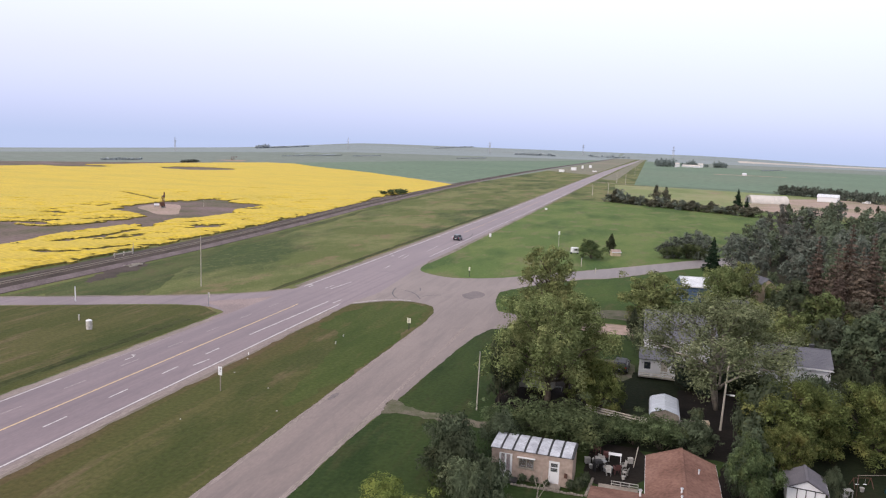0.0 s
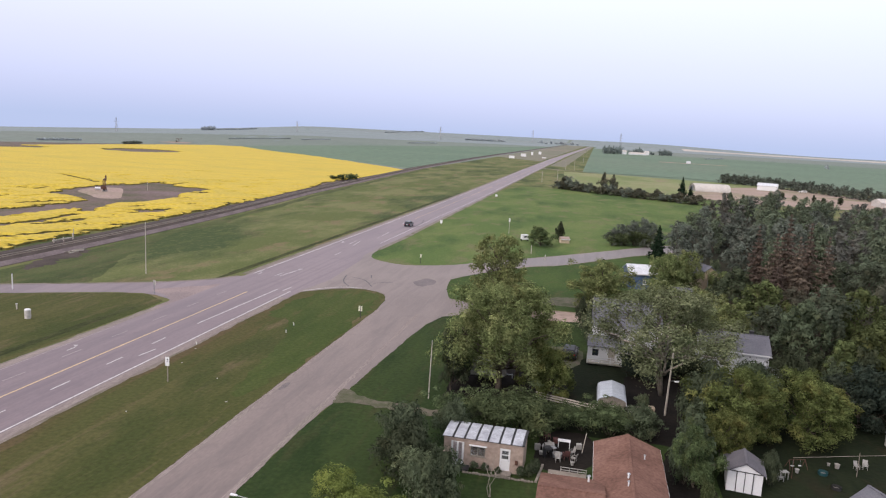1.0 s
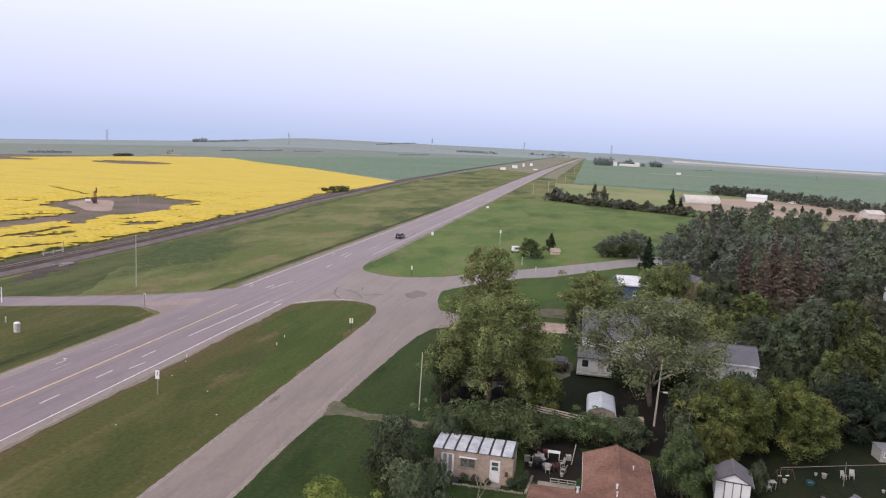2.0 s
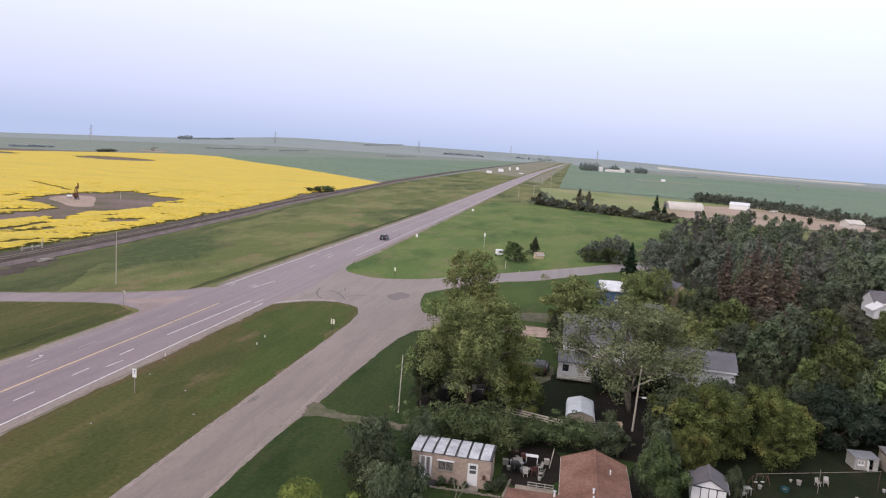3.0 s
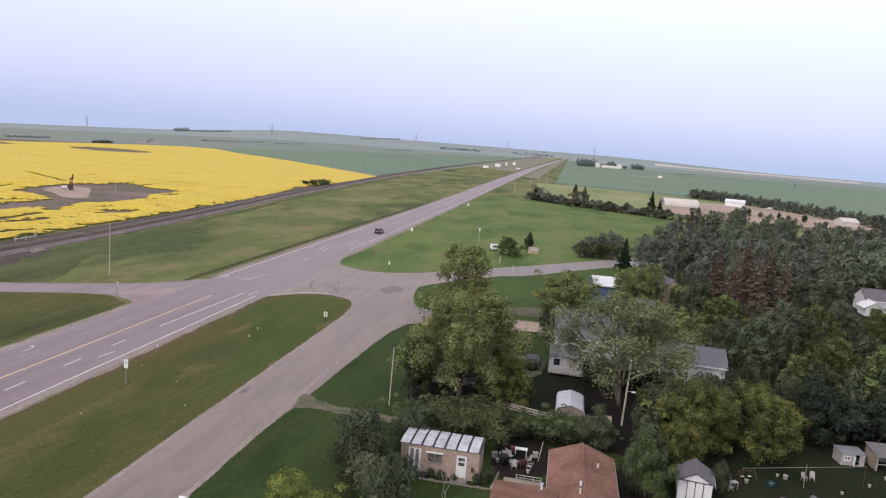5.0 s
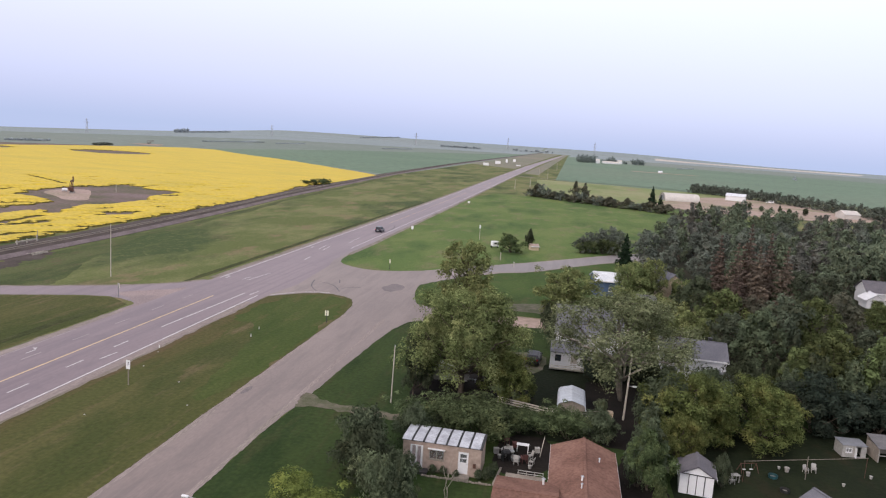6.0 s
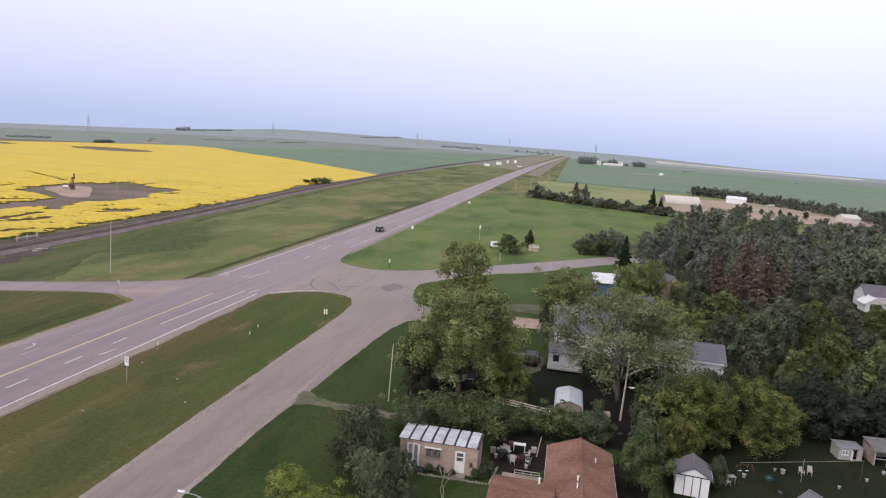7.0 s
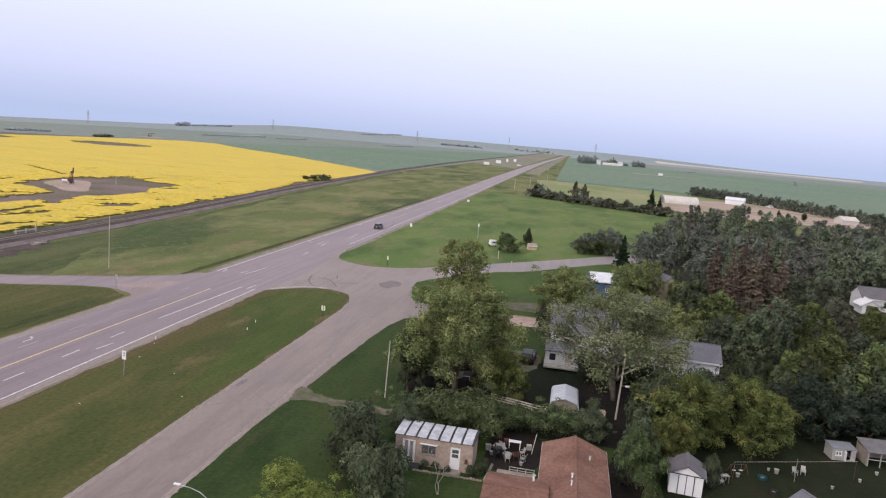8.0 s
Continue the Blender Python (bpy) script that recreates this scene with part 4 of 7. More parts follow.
def shrub(name, h, w, seed, leaf, count=1800, size=0.2, label="", category="shrub"):
    rng = random.Random(seed)
    bush = thing(name, 0, 0, label=label, category=category)
    bm = bmesh.new()
    balls = []
    for k in range(9):
        ang, rad = k * 2.4 + rng.uniform(-0.4, 0.4), w * 0.5 * rng.uniform(0.1, 0.72)
        cr = w * rng.uniform(0.2, 0.3)
        c = Vector((math.cos(ang) * rad, math.sin(ang) * rad, max(cr * 0.6, h * rng.uniform(0.35, 0.95) - cr * 0.6)))
        balls.append((c, (cr, cr * rng.uniform(0.8, 1.2), min(cr, h * 0.4))))
        for _ in range(3):
            q = c + Vector((rng.gauss(0, 1), rng.gauss(0, 1), abs(rng.gauss(0, 0.8)))) * cr * 0.75
            r2 = cr * rng.uniform(0.3, 0.5)
            balls.append((q, (r2, r2, r2 * 0.8)))
        limb(bm, (rad * 0.2 * math.cos(ang), rad * 0.2 * math.sin(ang), -0.05), c, 0.05, 0.015, rng, 2)
    part("trunk", bm, M_BARK, bush)
    leaves("foliage", balls, count, size, leaf, bush, seed, shell=0.45)
    return bush


def spruce(name, h, w, seed, leaf, count=3600, label="", thin=1.0, size=0.24):
    rng = random.Random(seed)
    tree = thing(name, 0, 0, label=label, category="tree")
    bm = rod((0, 0, -0.05), (0, 0, h * 0.98), 0.022 * h, 0.004 * h, 7)
    balls = []
    tiers = 21
    for k in range(tiers):
        lev = k / (tiers - 1)
        z0 = h * (0.07 + 0.90 * lev)
        rad = w * 0.5 * (1 - lev) ** 0.85 + 0.10
        arms = max(3, int(7 * (1 - lev * 0.6)))
        for a in range(arms):
            ang = a * math.tau / arms + k * 0.7 + rng.uniform(-0.25, 0.25)
            L = rad * rng.uniform(0.5, 1.12)
            z = z0 + h * rng.uniform(-0.03, 0.03) * (1 - lev)
            tip = Vector((math.cos(ang) * L, math.sin(ang) * L, z - 0.22 * L))
            limb(bm, (0, 0, z), tip, 0.035, 0.01, rng, 1)
            for f in (0.4, 0.8):
                balls.append(((tip.x * f, tip.y * f, z - 0.22 * L * f), (0.24 * L * thin + 0.1, 0.24 * L * thin + 0.1, 0.10 * L + 0.1)))
    part("trunk", bm, M_BARK, tree)
    leaves("needles", balls, count, size, leaf, tree, seed, droop=0.15, shell=0.2)
    return tree


HABIT = {}  # usual width and height of each kind of tree or shrub against its first


def put(ob, x, y, s=1.0, sz=None, rz=0.0, z=0.0, label="", group=""):
    """A copy of a tree or shrub at its place, scaled."""
    w, h = HABIT[ob.name]
    c = copy_thing(ob, Matrix.Identity(4))
    c.matrix_world = pose(x, y, z, 0, 0, rz) @ Matrix.Diagonal((s * w, s * w, (sz or s) * h, 1))
    return tagged(c, label, group=group)


def first(ob, x, y, s=1.0, sz=None, rz=0.0, habit=None):
    HABIT[ob.name] = habit or (s, sz or s)
    ob.matrix_world = pose(x, y, 0, 0, 0, rz) @ Matrix.Diagonal((s, s, sz or s, 1))
    return ob

# matt surfaces with hardly any sheen
for m in (M_SHADE_SOIL, M_SHADE_FLOOR, M_SHOULDER, M_FLARE, M_BALLAST, M_BALLAST_PINK, M_FIELD_SOIL, M_DIRT, M_BARK, M_ROOF_BROWN, M_ROOF_GREY):
    m.node_tree.nodes["Principled BSDF"].inputs["Specular IOR Level"].default_value = 0.12
for m in (M_ASPHALT, M_ASPHALT_OLD, M_ASPHALT_SIDE):
    m.node_tree.nodes["Principled BSDF"].inputs["Specular IOR Level"].default_value = 0.5
    m.node_tree.nodes["Principled BSDF"].inputs["Sheen Weight"].default_value = 0.17
    m.node_tree.nodes["Principled BSDF"].inputs["Sheen Roughness"].default_value = 0.4

# tall garden trees near the houses
T_BIG = first(broadleaf("tree", 12.2, 13.0, 11, L_POPLAR, M_BARK, 21000, 0.17, 40, 0.25, "large leafy green poplar tree beside the lawn", twigs=1, dome=True), -10.0, 79.5, 1.06, 1.0)
T_BIG2 = first(broadleaf("tree", 12, 9, 12, L_POPLAR, M_BARK, 18000, 0.17, 34, 0.15, "tall leafy green poplar with brownish tips", twigs=1), -8.2, 83.0, 0.86, 1.0)
T_FRONT = first(broadleaf("tree", 5.8, 7.5, 13, L_MAPLE, M_BARK, 9000, 0.16, 20, 0.1, "low yellow-green maple beside the board fence"), -4.2, 79.0, 0.9, 0.95)
T_WHITE = first(broadleaf("tree", 12.6, 14.5, 14, L_COTTON, M_COTTON_BARK, 16000, 0.165, 44, 0.40, "wide pale-leaved cottonwood with visible bare limbs", sparse=True, stems=2, twigs=2), 8.3, 84.5, 1.2, 0.98)
bm = bmesh.new()
rng = random.Random(77)
for a, b, r0, r1 in (((0.0, -0.2, 2.6), (-2.6, -3.6, 6.8), 0.15, 0.10), ((-2.6, -3.6, 6.8), (-5.4, -4.6, 8.4), 0.10, 0.04), ((0.2, -0.2, 2.6), (2.2, -4.0, 7.6), 0.13, 0.05), ((0.1, -0.3, 2.6), (-0.3, -3.6, 9.8), 0.12, 0.05), ((-1.8, -2.5, 5.4), (-4.4, -4.6, 6.2), 0.06, 0.03), ((1.5, -2.6, 5.7), (4.6, -4.4, 7.0), 0.06, 0.03)):
    limb(bm, a, b, r0, r1, rng, 4)
part("limb", bm, M_PALE_BARK, T_WHITE, "pale bare limbs", smooth=True)
T_MAPLE = first(broadleaf("tree", 9.4, 11, 15, L_MAPLE, M_BARK, 16000, 0.17, 30, 0.10, "broad yellow-green maple tree over the back yard", twigs=1), 13.9, 72.2, 0.92, 0.80, habit=(1.0, 0.8))
T_MID = first(broadleaf("tree", 12, 9.5, 17, L_POPLAR, M_BARK, 7500, 0.26, 34, 0.08, "round green tree beside the road junction", dome=True), -16.0, 121.5, 0.92, 0.98, habit=(1.15, 0.98))
T_MAPLE_S = first(broadleaf("tree", 9.4, 11, 18, L_YELLOW, M_BARK, 7000, 0.26, 14, 0.08, "small yellow-green maple beside the yard"), 9.3, 61.6, 0.42, 0.55)
put(T_MAPLE, 21.8, 76.2, 0.9, 0.9, 140)
put(T_MAPLE, 15.8, 75.2, 0.66, 0.76, 60)
put(T_MAPLE, 12.6, 67.4, 0.5, 0.66, 200)
put(T_MID, -12.5, 116.0, 0.55, 0.50, 20, label="small green tree beside the road junction")
put(T_BIG2, -13.8, 84.5, 0.62, 0.72, 110, label="leafy green tree on the lawn edge")
for x, y, s, sz, rz in ((15.4, 144.0, 0.6, 0.66, 20), (13.4, 142.0, 0.62, 0.66, 99), (18.0, 145.0, 0.5, 0.72, 30), (23.6, 146.5, 0.36, 0.42, 130), (11.8, 132.0, 0.45, 0.4, 33), (11.5, 119, 0.6, 0.5, 200), (16.5, 117, 0.7, 0.55, 250), (20.5, 112, 0.6, 0.5, 30)):
    put(T_MID, x, y, s, sz, rz, label="leafy green tree behind the white house")
put(T_MID, 1.6, 125.0, 0.95, 0.70, 250, label="round dark green tree behind the white house")
T_DARK = first(broadleaf("tree", 8.5, 8, 16, L_DARK, M_BARK, 2900, 0.31, 13, 0.12, "dark green leafy tree in the village"), 9.4, 65.2, 0.55, 0.62)
put(T_DARK, -15.2, 77.5, 0.8, 1.3, 70, label="narrow dark brownish tree at the lawn edge")
put(T_DARK, -14.6, 80.5, 0.8, 1.2, 160, label="narrow dark brownish tree at the lawn edge")
SHRUB = first(shrub("shrub", 4.6, 5.6, 21, L_DARK, 4200, 0.19, "dense dark green shrub beside the cabin"), -14.4, 55.2, 0.85, 1.1, habit=(1.0, 1.35))
SHRUB_G = first(shrub("shrub", 4.6, 5.0, 22, L_PALE, 4200, 0.15, "dull green shrub beside the cabin"), -12.6, 50.2, 0.72, 1.05, habit=(1.0, 1.15))
SHRUB_DUST = first(shrub("shrub", 4.6, 5.4, 24, L_SHRUB, 4200, 0.16, "dull green shrub behind the cabin"), -9.6, 66.6, 1.15, 0.92)
SHRUB_Y = first(shrub("shrub", 4.6, 5.6, 23, L_LIME, 9000, 0.12, "bright yellow-green bush beside the road"), -16.9, 46.9, 1.05, 0.86)
for x, y, s, sz, rz, src in ((-5.9, 67.4, 1.15, 0.95, 110, SHRUB_DUST), (-12.6, 68.0, 0.8, 0.75, 210, SHRUB_DUST), (-2.6, 70.6, 0.6, 0.6, 60, SHRUB_DUST), (-0.4, 71.0, 0.6, 0.55, 260, SHRUB_DUST), (-12.2, 63.6, 0.6, 0.7, 10, SHRUB), (-15.6, 58.4, 0.8, 0.9, 300, SHRUB), (-10.9, 51.6, 0.6, 0.8, 90, SHRUB), (2.4, 70.6, 0.8, 0.72, 160, SHRUB_DUST), (5.2, 70.8, 0.7, 0.55, 20, SHRUB),
                       (8.9, 67.0, 0.5, 0.48, 130, T_MAPLE_S), (11.6, 72.8, 0.9, 1.2, 33, SHRUB), (8.4, 62.0, 0.4, 0.8, 33, SHRUB), (9.8, 57.0, 0.35, 0.5, 33, T_MAPLE_S), (17.0, 78.5, 0.9, 1.1, 210, SHRUB), (21.0, 82.0, 0.9, 1.2, 10, SHRUB),
                       (12.2, 91.0, 0.6, 0.55, 20, SHRUB), (14.8, 92.6, 0.5, 0.4, 120, SHRUB), (20.0, 91.5, 0.6, 0.5, 220, SHRUB), (-0.2, 103.5, 0.35, 0.9, 0, SHRUB), (-1.5, 111.5, 0.3, 0.8, 0, SHRUB), (15.9, 64.4, 0.3, 0.5, 0, SHRUB), (5.9, 76.0, 0.3, 0.5, 40, SHRUB_G)):
    put(src, x, y, s, sz, rz)
# Blackish foliage added for the deep shade under the cottonwood.
SHRUB_DUSK = first(shrub("shrub", 4.6, 5.2, 26, L_SHADE, 3600, 0.17, "shrub before the white house, leaves darkened for shade"), 5.6, 92.0, 0.75, 0.85)
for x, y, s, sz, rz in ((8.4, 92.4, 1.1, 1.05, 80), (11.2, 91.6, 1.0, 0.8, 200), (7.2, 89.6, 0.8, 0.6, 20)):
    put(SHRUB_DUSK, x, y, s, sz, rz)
for x, y, s, rz in ((-131.6, 378, 0.95, 0), (-134.6, 381, 1.05, 70), (-137.6, 377, 0.9, 140), (-141, 374, 0.75, 210)):
    put(SHRUB_DUST, x, y, s, s * 0.82, rz, label="round green bush standing in open grass")
put(SHRUB, -9.8, 205.3, 0.42, 0.92, 0, label="narrow dark upright bush beside a small shed")
put(T_MAPLE_S, -14.2, 195.0, 1.75, 0.92, 30, label="round green bush beside a white trailer in the meadow")
for x, y, s, sz, rz in ((27.0, 85.5, 0.95, 1.1, 10), (25.0, 80.8, 0.7, 0.62, 100), (30.5, 86.6, 1.0, 1.35, 80), (34.2, 87, 1.1, 1.3, 150), (38.2, 87.5, 1.1, 1.4, 200), (42.5, 87, 1.1, 1.4, 20), (47, 88, 1.1, 1.4, 60), (26.2, 90.2, 0.8, 1.0, 300), (30, 92, 0.9, 1.1, 40)):
    put(T_DARK, x, y, s, sz, rz)
# Row behind the yard, shade already in its leaf colour.
T_DUSK = first(broadleaf("tree", 8.5, 8.5, 19, L_SHADE, M_BARK, 3600, 0.28, 13, 0.03, "bushy tree behind the back yard, leaves darkened for shade"), 28.5, 81.5, 0.75, 0.78)
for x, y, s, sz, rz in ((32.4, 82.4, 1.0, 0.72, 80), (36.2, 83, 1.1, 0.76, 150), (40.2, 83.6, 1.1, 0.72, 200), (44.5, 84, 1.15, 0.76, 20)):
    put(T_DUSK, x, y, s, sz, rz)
SPRUCE = first(spruce("spruce", 8.8, 4.6, 31, L_SPRUCE, 5200, "dark green spruce tree beside the side road"), 15.7, 189)
put(SPRUCE, 46.8, 428, 1.3, 1.3, 60, label="tall dark spruce beside the farm yard")
put(SPRUCE, 51, 424, 0.9, 0.8, 20, label="dark spruce beside the farm yard")
DEAD = first(spruce("dead_spruce", 15, 6.4, 32, L_DEAD, 5200, "dead brown spruce tree with bare branches", thin=1.2, size=0.26), 33.6, 131, 1.0)
for x, y, s, sz, rz in ((30.4, 133, 1.0, 1.0, 40), (37.0, 138, 1.0, 1.12, 150), (28.4, 138, 0.95, 1.04, 20), (33.8, 139.5, 1.1, 1.2, 280), (38.8, 133.5, 0.9, 1.0, 70), (30.2, 129.5, 0.8, 0.80, 200)):
    put(DEAD, x, y, s, sz, rz)

put(T_DARK, 45.6, 113.2, 0.95, 0.62, 40)
put(T_DARK, 43.4, 112.0, 0.8, 0.5, 140)

# the village wood
def wood_mass(name, plan, label):
    """Far trees that nobody could count, as one mesh: plan holds (tree, pose)."""
    verts, faces, slots, mats = [], [], [], []
    for src, m in plan:
        for ch in src.children:
            me = ch.data
            co = np.empty(3 * len(me.vertices))
            me.vertices.foreach_get("co", co)
            co = np.c_[co.reshape(-1, 3), np.ones(len(me.vertices))] @ np.array(m).T
            base = len(verts)
            verts += co[:, :3].tolist()
            mat = me.materials[0]
            if mat not in mats:
                mats.append(mat)
            faces += [[base + i for i in p.vertices] for p in me.polygons]
            slots += [mats.index(mat)] * len(me.polygons)
    me = bpy.data.meshes.new(name)
    me.from_pydata(verts, [], faces)
    for mat in mats:
        me.materials.append(mat)
    me.polygons.foreach_set("material_index", slots)
    return tagged(new(name, me), label, "trees", kind="stuff")


def spot(x, y, s=1.0, sz=None, rz=0.0, z=0.0):
    return pose(x, y, z, 0, 0, rz) @ Matrix.Diagonal((s, s, sz or s, 1))


WOOD = [T_DARK,
        first(broadleaf("tree", 9, 8, 41, L_GREEN, M_BARK, 2900, 0.31, 13, 0.12, "green leafy tree in the village"), 25.7, 114),
        first(broadleaf("tree", 9, 7, 42, L_DARK, M_BARK, 2900, 0.31, 13, 0.1, "dark bushy tree in the village"), 27.5, 101.5),
        first(broadleaf("tree", 10, 7.5, 43, L_GREY, M_BARK, 2900, 0.31, 13, 0.14, "tall dusty green tree in the village"), 33, 111),
        first(broadleaf("tree", 9, 7.2, 44, L_BROWN, M_BARK, 2900, 0.31, 13, 0.1, "broad brownish green tree in the village"), 45, 122)]
for ob in WOOD:
    tagged(ob, group="village trees")
WOOD_EDGE = [(17, 158), (22, 128), (24, 108), (25.5, 90), (29, 83), (40, 81), (80, 82), (130, 120), (165, 265), (160, 345), (60, 338), (45, 318), (40, 285), (24, 225), (20, 190)]
CLEAR = [(8, 147, 6), (21, 151, 4.5), (66, 168, 7), (61, 158, 6), (57, 148, 6), (52, 137, 4), (46.5, 117, 3.6), (17, 100, 9), (55, 110, 5), (112, 262, 9), (108, 250, 7)]


# Back rows of the wood: leaf colours already hold the haze.
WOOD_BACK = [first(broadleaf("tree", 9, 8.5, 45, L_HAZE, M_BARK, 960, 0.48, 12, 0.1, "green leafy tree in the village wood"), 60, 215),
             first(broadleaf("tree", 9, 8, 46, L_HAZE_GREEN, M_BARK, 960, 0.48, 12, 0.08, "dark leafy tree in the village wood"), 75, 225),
             first(broadleaf("tree", 10, 7.5, 47, L_HAZE, M_BARK, 960, 0.48, 12, 0.1, "green tree in the village wood, leaves lifted for haze"), 90, 240),
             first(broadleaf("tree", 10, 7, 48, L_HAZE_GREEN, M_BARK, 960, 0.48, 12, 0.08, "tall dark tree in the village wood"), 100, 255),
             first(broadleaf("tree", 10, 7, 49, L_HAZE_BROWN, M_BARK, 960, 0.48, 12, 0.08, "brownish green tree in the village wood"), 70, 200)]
for ob in WOOD_BACK:
    tagged(ob, group="village trees")


for x, y, s, sz, rz in ((4.8, 207, 0.62, 0.62, 0), (7.6, 209, 0.75, 0.8, 200), (10.6, 211, 0.85, 0.92, 80), (13.4, 210, 0.8, 1.05, 120), (15.8, 208, 0.72, 0.95, 170)):
    put(WOOD_BACK[0], x, y, s * 0.95, sz * 0.80, rz, label="leafy dark green tree beside the side road")

for src, x, y, s, sz, rz in ((WOOD[2], 24.6, 134, 0.9, 0.85, 30), (WOOD[0], 22.6, 139.5, 0.9, 0.9, 200), (WOOD[0], 26.4, 130, 0.8, 0.7, 60), (WOOD[1], 38.5, 104, 0.8, 0.75, 20), (WOOD[3], 43.0, 107, 0.8, 0.7, 150), (WOOD[1], 33, 90.5, 0.95, 0.95, 10), (WOOD[1], 39, 91, 1.0, 1.0, 80), (WOOD[3], 45, 92, 1.0, 1.0, 190), (WOOD[1], 28.6, 88.6, 0.75, 0.8, 260), (WOOD_BACK[1], 65.5, 180, 1.0, 1.15, 40), (WOOD_BACK[3], 71.5, 183, 1.1, 1.2, 90), (WOOD_BACK[1], 77.5, 180, 1.1, 1.1, 200), (WOOD_BACK[0], 74.5, 172, 0.8, 0.8, 300)):
    put(src, x, y, s, sz, rz)
for x, y, s, sz, rz in ((5.6, 206.4, 0.8, 0.9, 0), (8.4, 208, 0.95, 1.0, 70), (11.2, 209.4, 1.0, 1.15, 140), (14.2, 208.4, 0.95, 1.1, 250)):
    put(SHRUB_DUST, x, y, s * 0.95, sz * 0.9, rz, label="dense dull green shrub under trees by the side road")


def plant_wood():
    rng = random.Random(7)
    spots = [(ob.matrix_world.translation.x, ob.matrix_world.translation.y) for ob in WOOD[1:]] + [(31, 131), (26, 133), (34, 138), (23, 139), (29, 141)]
    tries, far = 0, []
    while len(spots) < 285 and tries < 9000:
        tries += 1
        x, y = rng.uniform(15, 168), rng.uniform(78, 362)
        gap = (2.9 if y < 125 else 4.2) + 0.010 * y
        if not inside(WOOD_EDGE, x, y) or any(math.hypot(x - a, y - b) < r for a, b, r in CLEAR) or any(math.hypot(x - a, y - b) < gap for a, b in spots):
            continue
        spots.append((x, y))
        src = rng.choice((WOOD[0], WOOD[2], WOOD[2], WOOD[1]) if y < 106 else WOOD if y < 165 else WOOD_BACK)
        s = rng.uniform(0.72, 1.08) if y > 125 else rng.uniform(0.7, 0.95)
        sz, rz = s * rng.uniform(0.8, 1.3 if y > 125 else 1.12), rng.uniform(0, 360)
        if y > 215:
            sz *= 0.94
        if y < 165:
            put(src, x, y, s, sz, rz)
        else:
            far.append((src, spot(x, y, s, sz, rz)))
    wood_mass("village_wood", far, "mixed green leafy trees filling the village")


plant_wood()
BELT_BROWN = first(broadleaf("tree", 7.5, 9, 55, L_BROWN, M_BARK, 1200, 0.46, 9, 0.04, "brownish tree in a farm hedge"), -19, 425.5)
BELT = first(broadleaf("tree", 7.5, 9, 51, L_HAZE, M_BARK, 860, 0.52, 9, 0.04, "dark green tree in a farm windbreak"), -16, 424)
plan = [((BELT, BELT_BROWN, BELT_BROWN)[i % 3], spot(-22 + 3.1 * i + 1.2 * math.sin(i * 7), 427 - 2.25 * i + 3 * math.sin(i * 3), 1.05 + 0.2 * math.sin(i * 5), 0.56 + 0.16 * math.sin(i * 2.3), i * 77)) for i in range(24)]
plan += [(BELT_BROWN, spot(3.0, 416, 0.75, 1.45, 10)), (BELT_BROWN, spot(8.5, 414, 0.7, 1.35, 60))]
wood_mass("hedge", plan, "dark green hedge of trees beyond the meadow")
plan = [(BELT, spot(100 + 2.4 * i, 624 - 0.64 * i - 0.135 * i * i, 1.1 + 0.2 * math.sin(i * 5), 0.95 + 0.14 * math.sin(i * 2.3), i * 77)) for i in range(34)]
plan += [(BELT, spot(175 + 5 * i, 452 - 9 * i, 1.2, 1.0, i * 50)) for i in range(9)]
wood_mass("windbreak", plan, "dark windbreak trees behind the farm yard")
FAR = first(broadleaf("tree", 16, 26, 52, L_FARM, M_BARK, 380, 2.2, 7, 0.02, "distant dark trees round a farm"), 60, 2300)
# Horizon trees carry haze in their colour: L_FAR leaves on pale bark.
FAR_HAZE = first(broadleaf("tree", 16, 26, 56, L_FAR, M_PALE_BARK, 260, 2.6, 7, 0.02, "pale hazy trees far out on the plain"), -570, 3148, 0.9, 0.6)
plan = []
for i, (x, y) in enumerate([(-560 + 18 * k, 3150 + 6 * k) for k in range(9)] + [(-290 + 26 * k, 3700) for k in range(8)]):
    plan.append((FAR_HAZE, spot(x, y, 1.0 + 0.25 * math.sin(i * 5), 0.60 + 0.2 * math.sin(i * 3), i * 70, land(x, y))))
for x, y, w, h in ((12, 1735, 0.55, 1.15), (22, 1740, 0.6, 1.25), (33, 1745, 0.6, 1.2), (43, 1750, 0.5, 0.95), (54, 1790, 0.5, 0.75), (72, 1830, 0.5, 0.65), (86, 1850, 0.55, 0.95), (95, 1850, 0.6, 1.15), (104, 1860, 0.4, 0.7), (128, 1900, 0.4, 0.55), (150, 1900, 0.55, 0.95), (161, 1905, 0.6, 1.05), (171, 1910, 0.55, 0.9)):
    plan.append((FAR, spot(x, y, w * 0.95, h * 0.92, x * 37, 0)))
    plan.append((FAR, spot(x + 5, y + 6, w * 0.85, h * 0.75, x * 61, 0)))
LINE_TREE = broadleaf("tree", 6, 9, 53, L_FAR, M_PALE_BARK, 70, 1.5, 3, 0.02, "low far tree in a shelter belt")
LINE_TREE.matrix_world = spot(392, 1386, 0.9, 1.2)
LINE_DARK = broadleaf("tree", 6, 9, 54, L_HAZE, M_BARK, 80, 1.1, 4, 0.02, "low dark tree alone beyond the canola")
LINE_DARK.matrix_world = spot(-484, 672, 0.5, 0.45)
